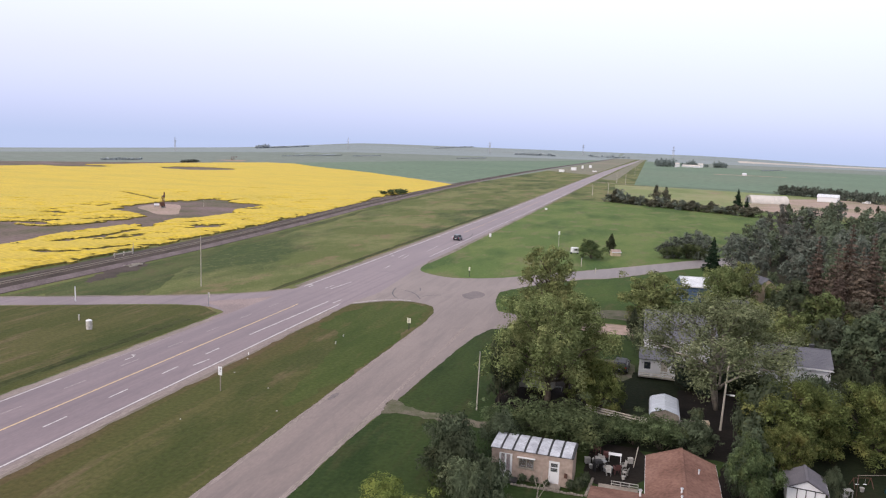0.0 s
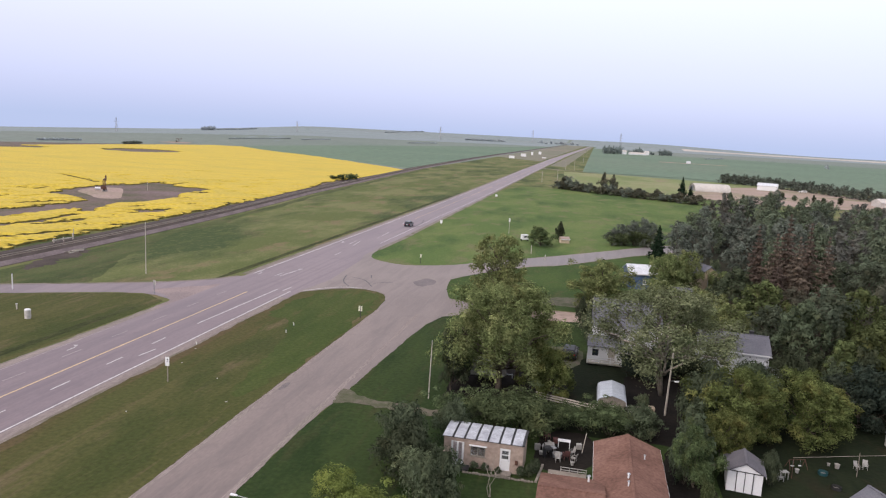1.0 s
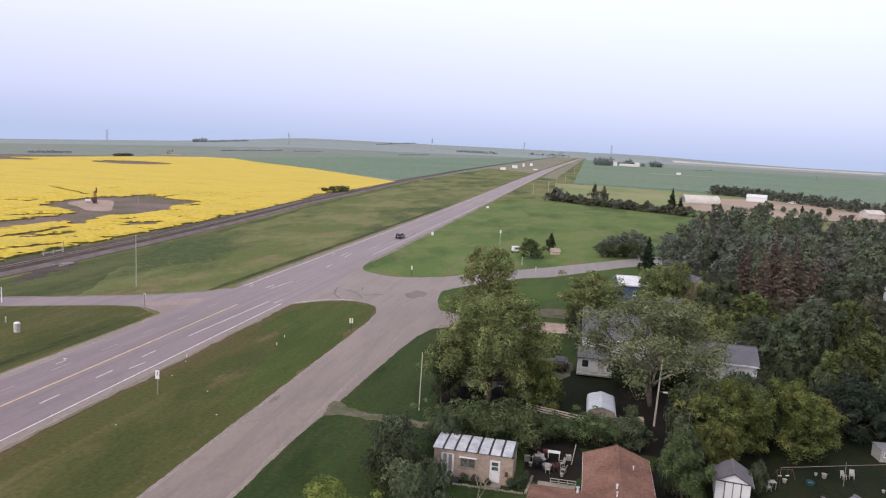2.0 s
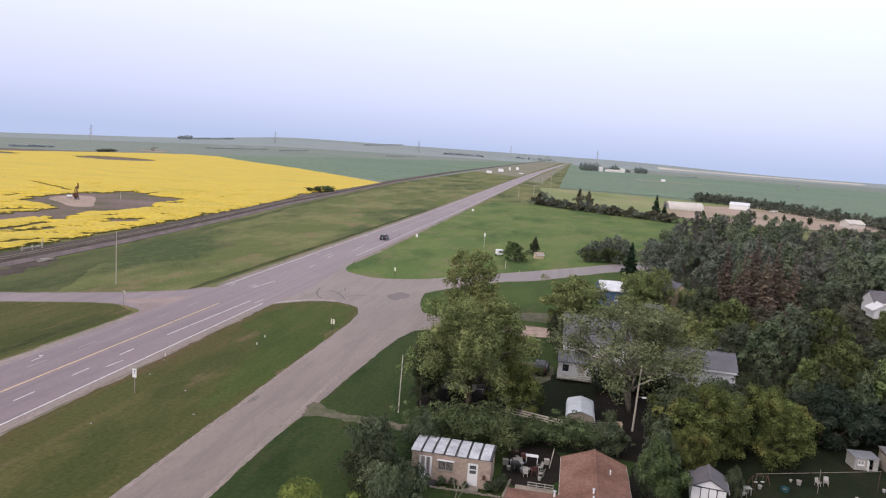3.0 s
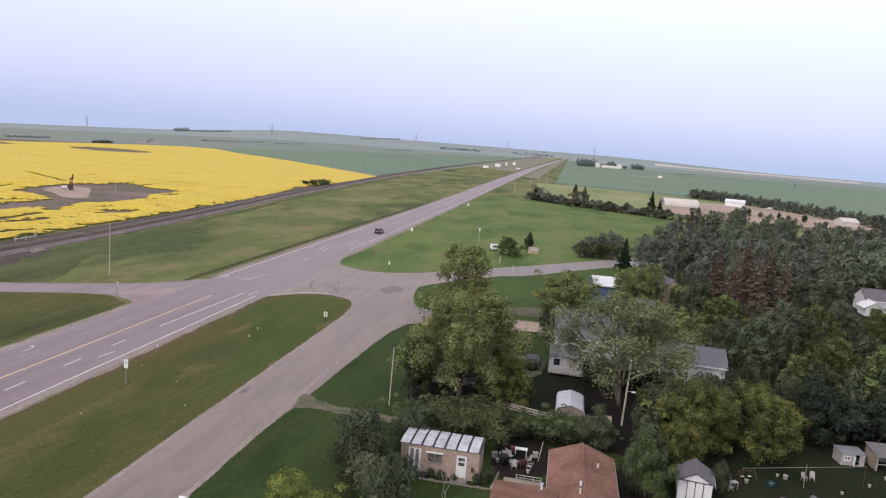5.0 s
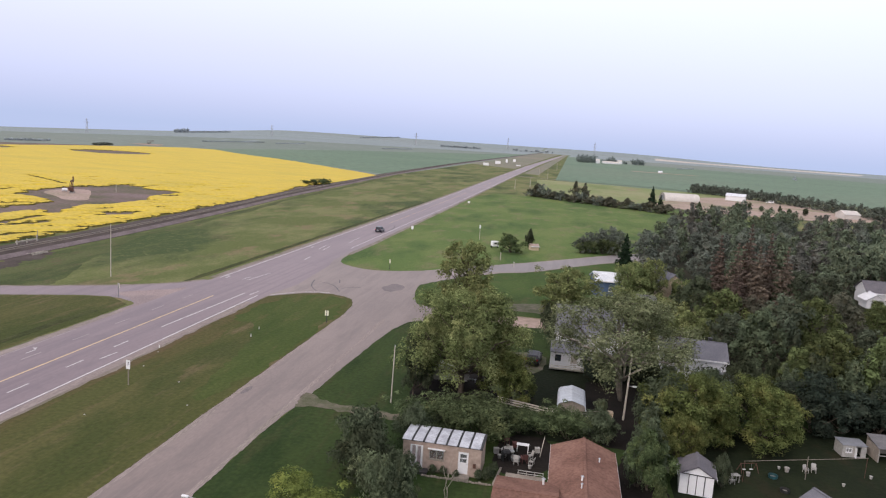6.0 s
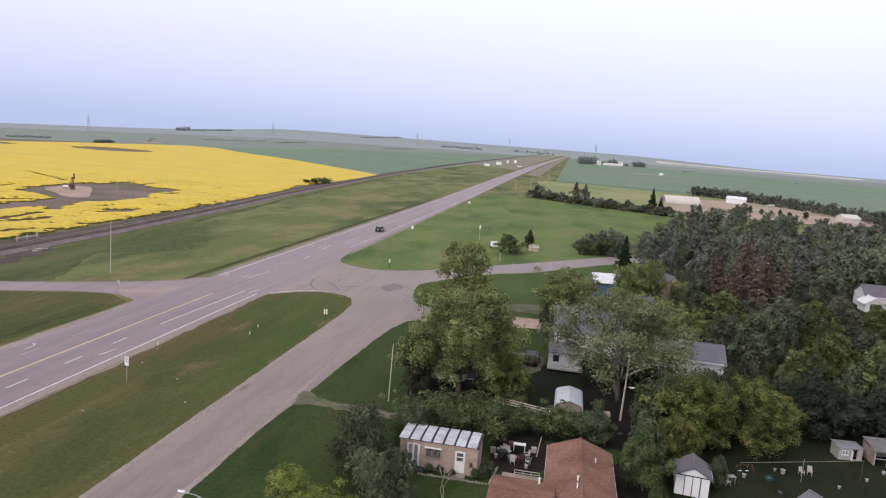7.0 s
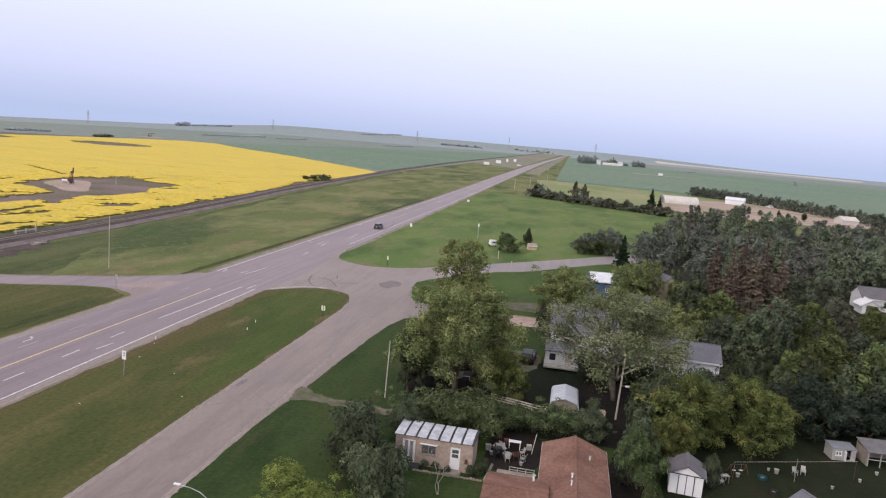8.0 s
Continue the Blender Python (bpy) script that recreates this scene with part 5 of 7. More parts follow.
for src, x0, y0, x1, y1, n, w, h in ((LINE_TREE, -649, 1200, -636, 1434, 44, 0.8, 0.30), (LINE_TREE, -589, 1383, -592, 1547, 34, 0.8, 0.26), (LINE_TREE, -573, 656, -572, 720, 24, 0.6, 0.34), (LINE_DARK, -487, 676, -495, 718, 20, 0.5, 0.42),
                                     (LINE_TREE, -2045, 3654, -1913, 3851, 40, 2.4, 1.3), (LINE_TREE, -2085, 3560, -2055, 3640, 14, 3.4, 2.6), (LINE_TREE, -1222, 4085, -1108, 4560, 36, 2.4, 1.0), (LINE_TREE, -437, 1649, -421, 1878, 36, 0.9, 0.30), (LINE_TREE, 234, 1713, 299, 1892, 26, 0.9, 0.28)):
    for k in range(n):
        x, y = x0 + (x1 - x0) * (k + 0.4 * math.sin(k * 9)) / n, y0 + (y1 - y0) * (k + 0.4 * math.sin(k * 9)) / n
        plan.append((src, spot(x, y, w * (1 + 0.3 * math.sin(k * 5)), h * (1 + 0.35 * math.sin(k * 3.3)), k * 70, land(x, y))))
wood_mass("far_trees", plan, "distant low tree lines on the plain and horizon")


# ---- buildings ----
def glass_material():
    m = bpy.data.materials.new("window glass")
    m.use_nodes = True
    p = m.node_tree.nodes["Principled BSDF"]
    p.inputs["Base Color"].default_value = (0.85, 0.88, 0.9, 1)
    p.inputs["Roughness"].default_value = 0.04
    p.inputs["Transmission Weight"].default_value = 0.9
    return m


M_GLASS = glass_material()
M_CAR_GLASS = material("tinted car glass", (0.02, 0.025, 0.03), (0.025, 0.03, 0.035), 3, 0.06, 0.0, 6)
M_TIN_BLUE = material("blue painted siding", (0.07, 0.12, 0.24), (0.09, 0.15, 0.28), 0.6, 0.6, 0.1, 12)
M_CREAM = material("cream siding", (0.62, 0.50, 0.36), (0.55, 0.44, 0.32), 0.6, 0.7, 0.1, 12)
M_CONCRETE = material("stained concrete", (0.36, 0.34, 0.31), (0.27, 0.25, 0.23), 0.8, 0.9, 0.3, 12)
M_CABIN_ROOF = material("worn pale grey roof sheet", (0.50, 0.52, 0.56), (0.34, 0.35, 0.39), 1.2, 0.5, 0.15, 6, c=(0.58, 0.60, 0.64))
M_TIN_PALE_BLUE = material("pale blue-grey sheet metal", (0.56, 0.60, 0.66), (0.46, 0.50, 0.56), 0.7, 0.5, 0.1, 12, stretch=(1, 4, 1))
M_ROOF_DARK = material("dark asphalt shingles", (0.105, 0.10, 0.115), (0.14, 0.13, 0.145), 0.6, 0.9, 0.4, 25)
M_ROOF_PINK = material("faded pinkish roof felt", (0.42, 0.33, 0.29), (0.34, 0.27, 0.24), 0.6, 0.9, 0.2, 12)
M_GREY_TIN = material("grey sheet metal", (0.27, 0.28, 0.31), (0.20, 0.21, 0.23), 0.8, 0.5, 0.1, 12, metal=0.3)


def wall_mesh(L, Hh, holes=(), t=0.16, gable=0.0):
    """A wall from -L/2 to L/2, outer face at y = 0, holes as (x, z, w, h) going right through, a gable on top."""
    bm = bmesh.new()
    x = -L / 2
    for hx, hz, hw, hh in sorted(holes):
        a, b = hx - hw / 2, hx + hw / 2
        if a - x > 0.01:
            add_box(bm, x, a, 0, t, 0, Hh)
        if hz > 0.01:
            add_box(bm, a, b, 0, t, 0, hz)
        if Hh - hz - hh > 0.01:
            add_box(bm, a, b, 0, t, hz + hh, Hh)
        x = b
    add_box(bm, x, L / 2, 0, t, 0, Hh)
    if gable:
        pts = [(-L / 2, Hh), (L / 2, Hh), (0, Hh + gable)]
        f = [bm.verts.new((px, 0, pz)) for px, pz in pts]
        g = [bm.verts.new((px, t, pz)) for px, pz in pts]
        bm.faces.new(f)
        bm.faces.new(g[::-1])
        for i in range(3):
            j = (i + 1) % 3
            bm.faces.new((f[j], f[i], g[i], g[j]))
    bmesh.ops.recalc_face_normals(bm, faces=bm.faces)
    return bm


def frame_mesh(w, h, bar=0.07, depth=0.1, mullions=0, rails=0):
    bm = bmesh.new()
    add_box(bm, -w / 2, w / 2, -0.03, depth, 0, bar)
    add_box(bm, -w / 2, w / 2, -0.03, depth, h - bar, h)
    add_box(bm, -w / 2, -w / 2 + bar, -0.03, depth, bar, h - bar)
    add_box(bm, w / 2 - bar, w / 2, -0.03, depth, bar, h - bar)
    for k in range(mullions):
        u = -w / 2 + w * (k + 1) / (mullions + 1)
        add_box(bm, u - bar / 2, u + bar / 2, -0.02, depth * 0.8, bar, h - bar)
    for k in range(rails):
        u = h * (k + 1) / (rails + 1)
        add_box(bm, -w / 2 + bar, w / 2 - bar, -0.015, depth * 0.7, u - bar / 2, u + bar / 2)
    return bm


def add_window(house, place, w, h, mat=None, mullions=1, rails=0):
    win = part("window", frame_mesh(w, h, mullions=mullions, rails=rails), mat or M_WHITE, house, "white-framed window")
    win.matrix_local = place
    part("pane", box(-w / 2 + 0.06, w / 2 - 0.06, 0.04, 0.052, 0.06, h - 0.06), M_GLASS, win)
    part("sill", box(-w / 2 - 0.06, w / 2 + 0.06, -0.09, -0.032, -0.06, 0.0), mat or M_WHITE, win)
    return win


def add_door(house, place, w, h, mat=None, glass=True, two=False):
    bm = bmesh.new()
    lo, hi = (h * 0.52, h * 0.9) if glass else (h, h)
    add_box(bm, -w / 2, w / 2, 0.0, 0.06, 0, lo)
    if glass:
        add_box(bm, -w / 2, -w / 2 + 0.16, 0.0, 0.06, lo, hi)
        add_box(bm, w / 2 - 0.16, w / 2, 0.0, 0.06, lo, hi)
        add_box(bm, -w / 2 + 0.16, w / 2 - 0.16, 0.0, 0.06, (lo + hi) / 2 - 0.03, (lo + hi) / 2 + 0.03)
        add_box(bm, -w / 2, w / 2, 0.0, 0.06, hi, h)
    door = part("door", bm, mat or M_WHITE, house, "white panelled door")
    door.matrix_local = place
    if glass:
        part("pane", box(-w / 2 + 0.16, w / 2 - 0.16, 0.025, 0.035, lo, hi), M_GLASS, door)
    part("handle", rod((w / 2 - 0.1, -0.06, h * 0.47), (w / 2 - 0.1, 0.0, h * 0.47), 0.03), M_STEEL, door)
    return door


def slab(pts, thick):
    """A four-cornered roof plane with thickness, corners anticlockwise from above."""
    bm = bmesh.new()
    top_v = [bm.verts.new(p) for p in pts]
    low_v = [bm.verts.new((p[0], p[1], p[2] - thick)) for p in pts]
    bm.faces.new(top_v)
    bm.faces.new(low_v[::-1])
    for i in range(4):
        j = (i + 1) % 4
        bm.faces.new((top_v[j], top_v[i], low_v[i], low_v[j]))
    bmesh.ops.recalc_face_normals(bm, faces=bm.faces)
    return bm


def shingle_courses(house, name, ridge, eave, x0, x1, mat, courses, lift=0.0):
    """One roof slope laid in overlapping courses, each a thin board-like row, from the eave up. ridge and eave are (y, z)."""
    bm = bmesh.new()
    n = Vector((0, -(ridge[1] - eave[1]), ridge[0] - eave[0])).normalized()
    if n.z < 0:
        n = -n
    for k in range(courses):
        a, b = k / courses, min(1.0, (k + 1.25) / courses)
        ya, za = eave[0] + (ridge[0] - eave[0]) * a, eave[1] + (ridge[1] - eave[1]) * a
        yb, zb = eave[0] + (ridge[0] - eave[0]) * b, eave[1] + (ridge[1] - eave[1]) * b
        up = n * 0.014
        vs = [(x0, ya + up.y, za + up.z), (x1, ya + up.y, za + up.z), (x1, yb, zb), (x0, yb, zb), (x0, ya - n.y * 0.02, za - n.z * 0.02), (x1, ya - n.y * 0.02, za - n.z * 0.02)]
        v = [bm.verts.new((p[0], p[1], p[2] + lift)) for p in vs]
        bm.faces.new((v[0], v[1], v[2], v[3]))
        bm.faces.new((v[4], v[5], v[1], v[0]))
    bmesh.ops.recalc_face_normals(bm, faces=bm.faces)
    return part(name, bm, mat, house)


def gable_house(name, x, y, rz, L, W, eave, rise, walls, roof, label, front=(), back=(), left=(), right=(), over=0.4, category="house", courses=14, trim=None):
    """Ridge along local x; the front wall faces local -y. Openings are (kind, x, z, w, h)."""
    h = thing(name, x, y, 0, rz, label, category)
    sides = (("front", front, L, pose(0, -W / 2, 0), 0), ("back", back, L, pose(0, W / 2, 0, 0, 0, 180), 0),
             ("left", left, W - 0.32, pose(-L / 2, 0, 0, 0, 0, -90), rise * (W - 0.32) / W), ("right", right, W - 0.32, pose(L / 2, 0, 0, 0, 0, 90), rise * (W - 0.32) / W))
    for _, opens, length, place, gable in sides:
        w = part("wall", wall_mesh(length, eave, [o[1:] for o in opens], gable=gable), walls, h)
        w.matrix_local = place
        for kind, ox, oz, ow, oh in opens:
            if kind == "window":
                add_window(h, place @ pose(ox, 0, oz), ow, oh, trim)
            else:
                add_door(h, place @ pose(ox, 0.02, oz), ow, oh, glass=kind == "door")
    k = rise / (W / 2)
    zr = eave + rise + 0.06
    for s in (-1, 1):
        e = (s * (W / 2 + over), zr - k * (W / 2 + over))
        x0, x1 = -L / 2 - over * 0.7, L / 2 + over * 0.7
        pts = [(x0, e[0], e[1]), (x1, e[0], e[1]), (x1, 0, zr), (x0, 0, zr)]
        deck = part("roof", slab(pts if s < 0 else pts[::-1], 0.1), roof, h)
        shingle_courses(h, "shingles", (0, zr), e, x0, x1, roof, courses, 0.004)
        part("fascia", box(x0, x1, e[0] - 0.02 if s < 0 else e[0], e[0] if s < 0 else e[0] + 0.02, e[1] - 0.2, e[1] + 0.01), trim or M_WHITE, h)
    part("ridge_cap", box(-L / 2 - over * 0.7, L / 2 + over * 0.7, -0.12, 0.12, zr - 0.02, zr + 0.035), roof, h)
    return h


# brown-roofed house by the patio: a long wing and a cross wing
brown = gable_house("house", 3.55, 54.6, 90, 15.6, 5.0, 2.6, 0.95, M_SIDING, M_ROOF_BROWN, "white bungalow with a brown shingle roof", left=(), back=(("window", -3.0, 1.0, 1.4, 1.0),), front=(("window", 3.0, 1.0, 1.4, 1.0),), over=0.35)
cross = gable_house("house_wing", -0.9, 51.2, 0, 4.4, 6.8, 2.6, 0.75, M_SIDING, M_ROOF_BROWN, "brown-roofed cross wing of the bungalow", back=(("door", 0.5, 0, 0.9, 2.0),), over=0.4)
for px, py, pz, r in ((0.35, 54.1, 2.95, 0.11), (3.3, 54.2, 3.55, 0.09), (3.25, 52.9, 3.55, 0.07), (4.8, 58.9, 3.15, 0.07)):
    v = thing("roof_vent", px, py, pz, label="small white metal roof vent pipe", category="vent")
    part("pipe", rod((0, 0, -0.3), (0, 0, 0.30), r * 0.8, sides=10), M_WHITE, v)
    part("cap", rod((0, 0, 0.30), (0, 0, 0.38), r * 1.6, r, 10), M_STEEL, v)

# white house behind the cottonwood
gable_house("house", 4.7, 104.4, 0, 9.0, 14.0, 4.2, 2.3, M_SIDING, M_ROOF_GREY, "white two-storey house with a grey shingle roof", front=(("window", -3.2, 1.6, 1.2, 1.3), ("door", -1.0, 0, 0.95, 2.0)), over=0.3, courses=20)
porch = thing("porch", 1.6, 95.0, 0, label="white-railed porch with a small grey roof", category="porch")
part("roof", slab([(-1.95, -0.75, 2.25), (2.65, -0.75, 2.25), (2.65, 2.38, 3.0), (-1.95, 2.38, 3.0)], 0.1), M_ROOF_GREY, porch, "grey shingle roof")
part("deck", box(-1.9, 2.6, -2.1, 2.3, 0.25, 0.42), M_PALE_WOOD, porch)
part("wall", wall_mesh(4.4, 2.2, [(-1.2, 0.9, 0.8, 0.9), (0.9, 0.42, 0.85, 1.75)], 0.12), M_WHITE, porch).matrix_local = pose(0.35, -0.5, 0.02)
part("window_pane", box(-1.25, -0.45, -0.46, -0.44, 0.92, 1.82), M_CAR_GLASS, porch)
part("door", box(0.84, 1.66, -0.46, -0.42, 0.44, 2.17), M_PALE_WOOD, porch)
for px in (-1.8, -0.35, 1.1, 2.5):
    part("post", box(px - 0.05, px + 0.05, -2.08, -1.98, 0.42, 1.3), M_WHITE, porch)
for pz in (0.58, 0.85, 1.12):
    part("rail", box(-1.9, 2.6, -2.1, -2.06, pz, pz + 0.10), M_WHITE, porch)
gable_house("house", 18.3, 98.6, -3, 8.2, 6.4, 3.3, 1.5, M_SIDING, M_ROOF_GREY, "long white wing with a grey shingle roof", front=(("window", 3.0, 1.1, 1.0, 1.0), ("window", -1.0, 1.1, 1.3, 0.9), ("door", -3.6, 0, 0.9, 2.0)), over=0.35)
annex = gable_house("annex", 22.0, 93.2, -3, 4.0, 2.6, 1.7, 0.5, M_SIDING, M_GREY_TIN, "small white lean-to annex with a tin roof", over=0.15, courses=4, category="shed")
ch = thing("chimney", 20.8, 100.0, 4.2, label="short dark metal chimney on the roof", category="chimney")
part("stack", box(-0.25, 0.25, -0.25, 0.25, -0.4, 0.75, 0.02), M_DARK, ch)
part("cap", box(-0.3, 0.3, -0.3, 0.3, 0.75, 0.82, 0.01), M_DARK, ch)


def arched_shed():
    s = thing("arched_shed", 2.6, 78.7, 0, 0, "small shed with a barrel-shaped white tin roof", "shed")
    part("wall", wall_mesh(2.7, 1.5, [(0.2, 0, 0.9, 1.4)], 0.1), M_WOOD, s).matrix_local = pose(0, -2.4, 0)
    part("wall", wall_mesh(2.7, 1.5, (), 0.1), M_WOOD, s).matrix_local = pose(0, 2.4, 0, 0, 0, 180)
    part("wall", wall_mesh(4.6, 1.5, (), 0.1), M_WOOD, s).matrix_local = pose(-1.35, 0, 0, 0, 0, -90)
    part("wall", wall_mesh(4.6, 1.5, (), 0.1), M_WOOD, s).matrix_local = pose(1.35, 0, 0, 0, 0, 90)
    part("door", box(-0.25, 0.65, -2.38, -2.33, 0.0, 1.39), M_PALE_WOOD, s)
    arc = [(1.58, 1.15), (1.50, 1.62), (1.30, 1.80), (0.65, 2.0), (0.0, 2.18), (-0.65, 2.0), (-1.30, 1.80), (-1.50, 1.62), (-1.58, 1.15)]
    for i in range(5):
        bm = bmesh.new()
        y0, y1 = -2.6 + i * 1.04, -2.6 + (i + 1) * 1.04 + 0.04
        lift = 0.012 * (i % 2)
        prev = None
        for ax, az in arc:
            cur = [bm.verts.new((ax, y0, az + lift)), bm.verts.new((ax, y1, az + lift)), bm.verts.new((ax * 0.96, y1, az - 0.06)), bm.verts.new((ax * 0.96, y0, az - 0.06))]
            if prev:
                for k in range(4):
                    bm.faces.new((prev[k], prev[(k + 1) % 4], cur[(k + 1) % 4], cur[k]))
            prev = cur
        bmesh.ops.recalc_face_normals(bm, faces=bm.faces)
        part("roof_sheet", bm, M_TIN_PALE_BLUE, s)
    bm = bmesh.new()
    ring = [bm.verts.new((ax * 0.97, -2.42, az - 0.05)) for ax, az in arc]
    bm.faces.new(ring)
    part("gable", bm, M_WOOD, s)
    return s


arched_shed()


M_CURTAIN = material("pale pink curtain", (0.62, 0.50, 0.50), (0.52, 0.42, 0.42), 4, 0.9, 0.1, 6, stretch=(6, 6, 1))


def cabin():
    c = thing("cabin", -8.65, 60.85, 0, -0.6, "small beige cabin with a pale sheet-metal roof", "cabin")
    L, W, Hh = 7.0, 3.2, 2.65
    part("wall", wall_mesh(L, Hh, [(-2.25, 0.25, 1.15, 2.05), (-0.45, 1.15, 1.35, 0.95), (1.95, 0.2, 0.9, 2.0)]), M_BEIGE, c).matrix_local = pose(0, -W / 2, 0)
    part("wall", wall_mesh(L, Hh), M_BEIGE, c).matrix_local = pose(0, W / 2, 0, 0, 0, 180)
    for s in (-1, 1):
        part("wall", wall_mesh(W - 0.32, Hh), M_BEIGE, c).matrix_local = pose(s * L / 2, 0, 0, 0, 0, 90 * s)
    w = add_window(c, pose(-0.45, -W / 2, 1.15), 1.35, 0.95, M_WOOD, mullions=1)
    part("blind", box(-0.6, 0.6, 0.10, 0.115, 0.1, 0.85), M_RUST, w, "dark brown closed blind")
    part("awning", box(-0.78, 0.78, -0.28, -0.04, 0.98, 1.04, 0.01), M_WHITE, w, "narrow white awning board")
    d = add_window(c, pose(-2.25, -W / 2, 0.25), 1.15, 2.05)
    part("curtain", box(-0.52, 0.52, 0.045, 0.06, 0.08, 1.97), M_CURTAIN, d, "pale pink closed curtain")
    for u in (-0.5, -0.02, 0.46):
        part("stile", box(u - 0.06, u + 0.10, -0.045, -0.032, 0.02, 2.03), M_WHITE, d)
    w = add_door(c, pose(1.95, -W / 2 + 0.02, 0.2), 0.9, 2.0)
    # Black backing added so the door panes read as an unlit room.
    part("blind", box(-0.28, 0.28, 0.07, 0.08, 1.05, 1.78), M_DARK, w, "black backing added behind the panes for the dark interior")
    part("step", box(1.3, 2.6, -W / 2 - 0.9, -W / 2 - 0.02, 0.0, 0.2, 0.02), M_WOOD, c)
    part("deck", box(-3.4, -1.1, -W / 2 - 0.95, -W / 2 - 0.02, 0.0, 0.24, 0.02), M_DARK, c, "black plank step")
    part("roof_deck", box(-L / 2 - 0.1, L / 2 + 0.1, -W / 2 - 0.12, W / 2 + 0.12, Hh + 0.004, Hh + 0.09), M_DARK, c)
    n = 7
    for i in range(n):
        a, b = -L / 2 - 0.08 + i * (L + 0.16) / n, -L / 2 - 0.08 + (i + 1) * (L + 0.16) / n - 0.2
        bm = bmesh.new()
        rows = []
        for k in range(7):
            t = k / 6
            yy = -W / 2 - 0.16 + (W + 0.32) * t
            zz = Hh + 0.10 + 0.09 * math.sin(math.pi * t) ** 0.6
            rows.append([bm.verts.new((a, yy, zz)), bm.verts.new((b, yy, zz)), bm.verts.new((b, yy, zz - 0.05)), bm.verts.new((a, yy, zz - 0.05))])
        for p, q in zip(rows, rows[1:]):
            for k in range(4):
                bm.faces.new((p[k], p[(k + 1) % 4], q[(k + 1) % 4], q[k]))
        bm.faces.new(rows[0])
        bm.faces.new(rows[-1][::-1])
        bmesh.ops.recalc_face_normals(bm, faces=bm.faces)
        part("roof_panel", bm, M_CABIN_ROOF, c)
    part("meter_box", box(2.85, 3.1, -W / 2 - 0.14, -W / 2 - 0.02, 0.9, 1.3, 0.02), M_RUST, c)
    return c


cabin()
edging = thing("garden_edging", -8.2, 58.6, 0, label="low grey stone edging round the cabin's flower bed", category="edging")
bm = bmesh.new()
for i in range(22):
    add_box(bm, -2.0 + i * 0.28, -1.75 + i * 0.28, -0.55 + 0.05 * math.sin(i * 2.2), -0.35 + 0.05 * math.sin(i * 2.2), 0, 0.16 + 0.03 * math.sin(i * 5), 0.03)
for i in range(12):
    add_box(bm, 4.2 + 0.03 * i, 4.42 + 0.03 * i, -0.4 + i * 0.3, -0.15 + i * 0.3, 0, 0.16, 0.03)
part("stones", bm, M_WOOD, edging)
for i, (x, y, s) in enumerate(((-4.6, 59.1, 0.16), (-4.2, 59.9, 0.15), (-5.3, 58.9, 0.13), (-8.4, 58.9, 0.11), (-9.3, 58.8, 0.12), (-4.1, 60.8, 0.14), (-7.2, 58.7, 0.1))):
    put(SHRUB, x, y, s, s * 1.2, i * 60, label="small garden plant beside the cabin")


def small_shed(name, x, y, rz, L, W, eave, rise, walls, roof, label, doors=True):
    s = gable_house(name, x, y, rz, L, W, eave, rise, walls, roof, label, over=0.22, category="shed", courses=8)
    if doors:
        for k in (-1, 1):
            d = part("door", box(0.02 if k > 0 else -0.62, 0.62 if k > 0 else -0.02, -0.05, -0.005, 0.05, eave - 0.1), M_WHITE, s)
            d.matrix_local = pose(-L / 2, 0, 0, 0, 0, -90)
        for k in (-0.66, 0.0, 0.66):
            t = part("door_trim", box(k - 0.03, k + 0.03, -0.08, -0.052, 0.03, eave - 0.05), M_DARK, s)
            t.matrix_local = pose(-L / 2, 0, 0, 0, 0, -90)
        t = part("gable_trim", box(-W / 2, W / 2, -0.07, -0.04, eave - 0.06, eave + 0.02), M_DARK, s)
        t.matrix_local = pose(-L / 2, 0, 0, 0, 0, -90)
    return s


small_shed("garden_shed", 13.55, 63.4, 83, 3.0, 2.8, 1.9, 0.75, M_WHITE, M_ROOF_DARK, "white garden shed with a dark gable roof")
small_shed("garden_shed", 22.9, 58.5, 115, 3.4, 3.0, 2.0, 0.9, M_WHITE, M_ROOF_GREY, "white garden shed with a blue-grey gable roof", False)
small_shed("garden_shed", -8.4, 204.2, 20, 2.4, 2.0, 1.2, 0.5, M_CREAM, M_ROOF_PINK, "tiny pinkish shed standing in the meadow", False)
gable_house("house", 21.0, 151.5, 115, 7, 6, 3.3, 2.2, M_CREAM, M_ROOF_GREY, "cream gabled house half hidden by trees", left=(("window", 0, 1.6, 0.9, 1.1),))
gable_house("outbuilding", 15.9, 137.0, 0, 3.4, 3.0, 2.2, 0.7, M_SIDING, M_ROOF_GREY, "low white outbuilding behind the cottonwood", category="outbuilding")
blue = gable_house("outbuilding", 9.3, 149.8, 8, 5.4, 6.4, 3.3, 1.2, M_TIN_BLUE, M_METAL_ROOF, "blue outbuilding with a shiny white metal roof", front=(("window", 0.5, 1.1, 1.0, 0.9),), category="outbuilding")
gable_house("house", 68.9, 169.5, 0, 7.6, 6.8, 3.0, 1.9, M_SIDING, M_ROOF_DARK, "white house with a dark grey roof among trees", front=(("window", -2.5, 1.2, 1.2, 1.2), ("door", 1, 0, 1, 2.1)))
gable_house("house", 65.4, 164.2, 90, 4.2, 3.4, 2.0, 1.1, M_SIDING, M_SIDING, "small white gabled front porch among trees", left=(("window", 0, 1.1, 0.8, 0.9),), category="porch")
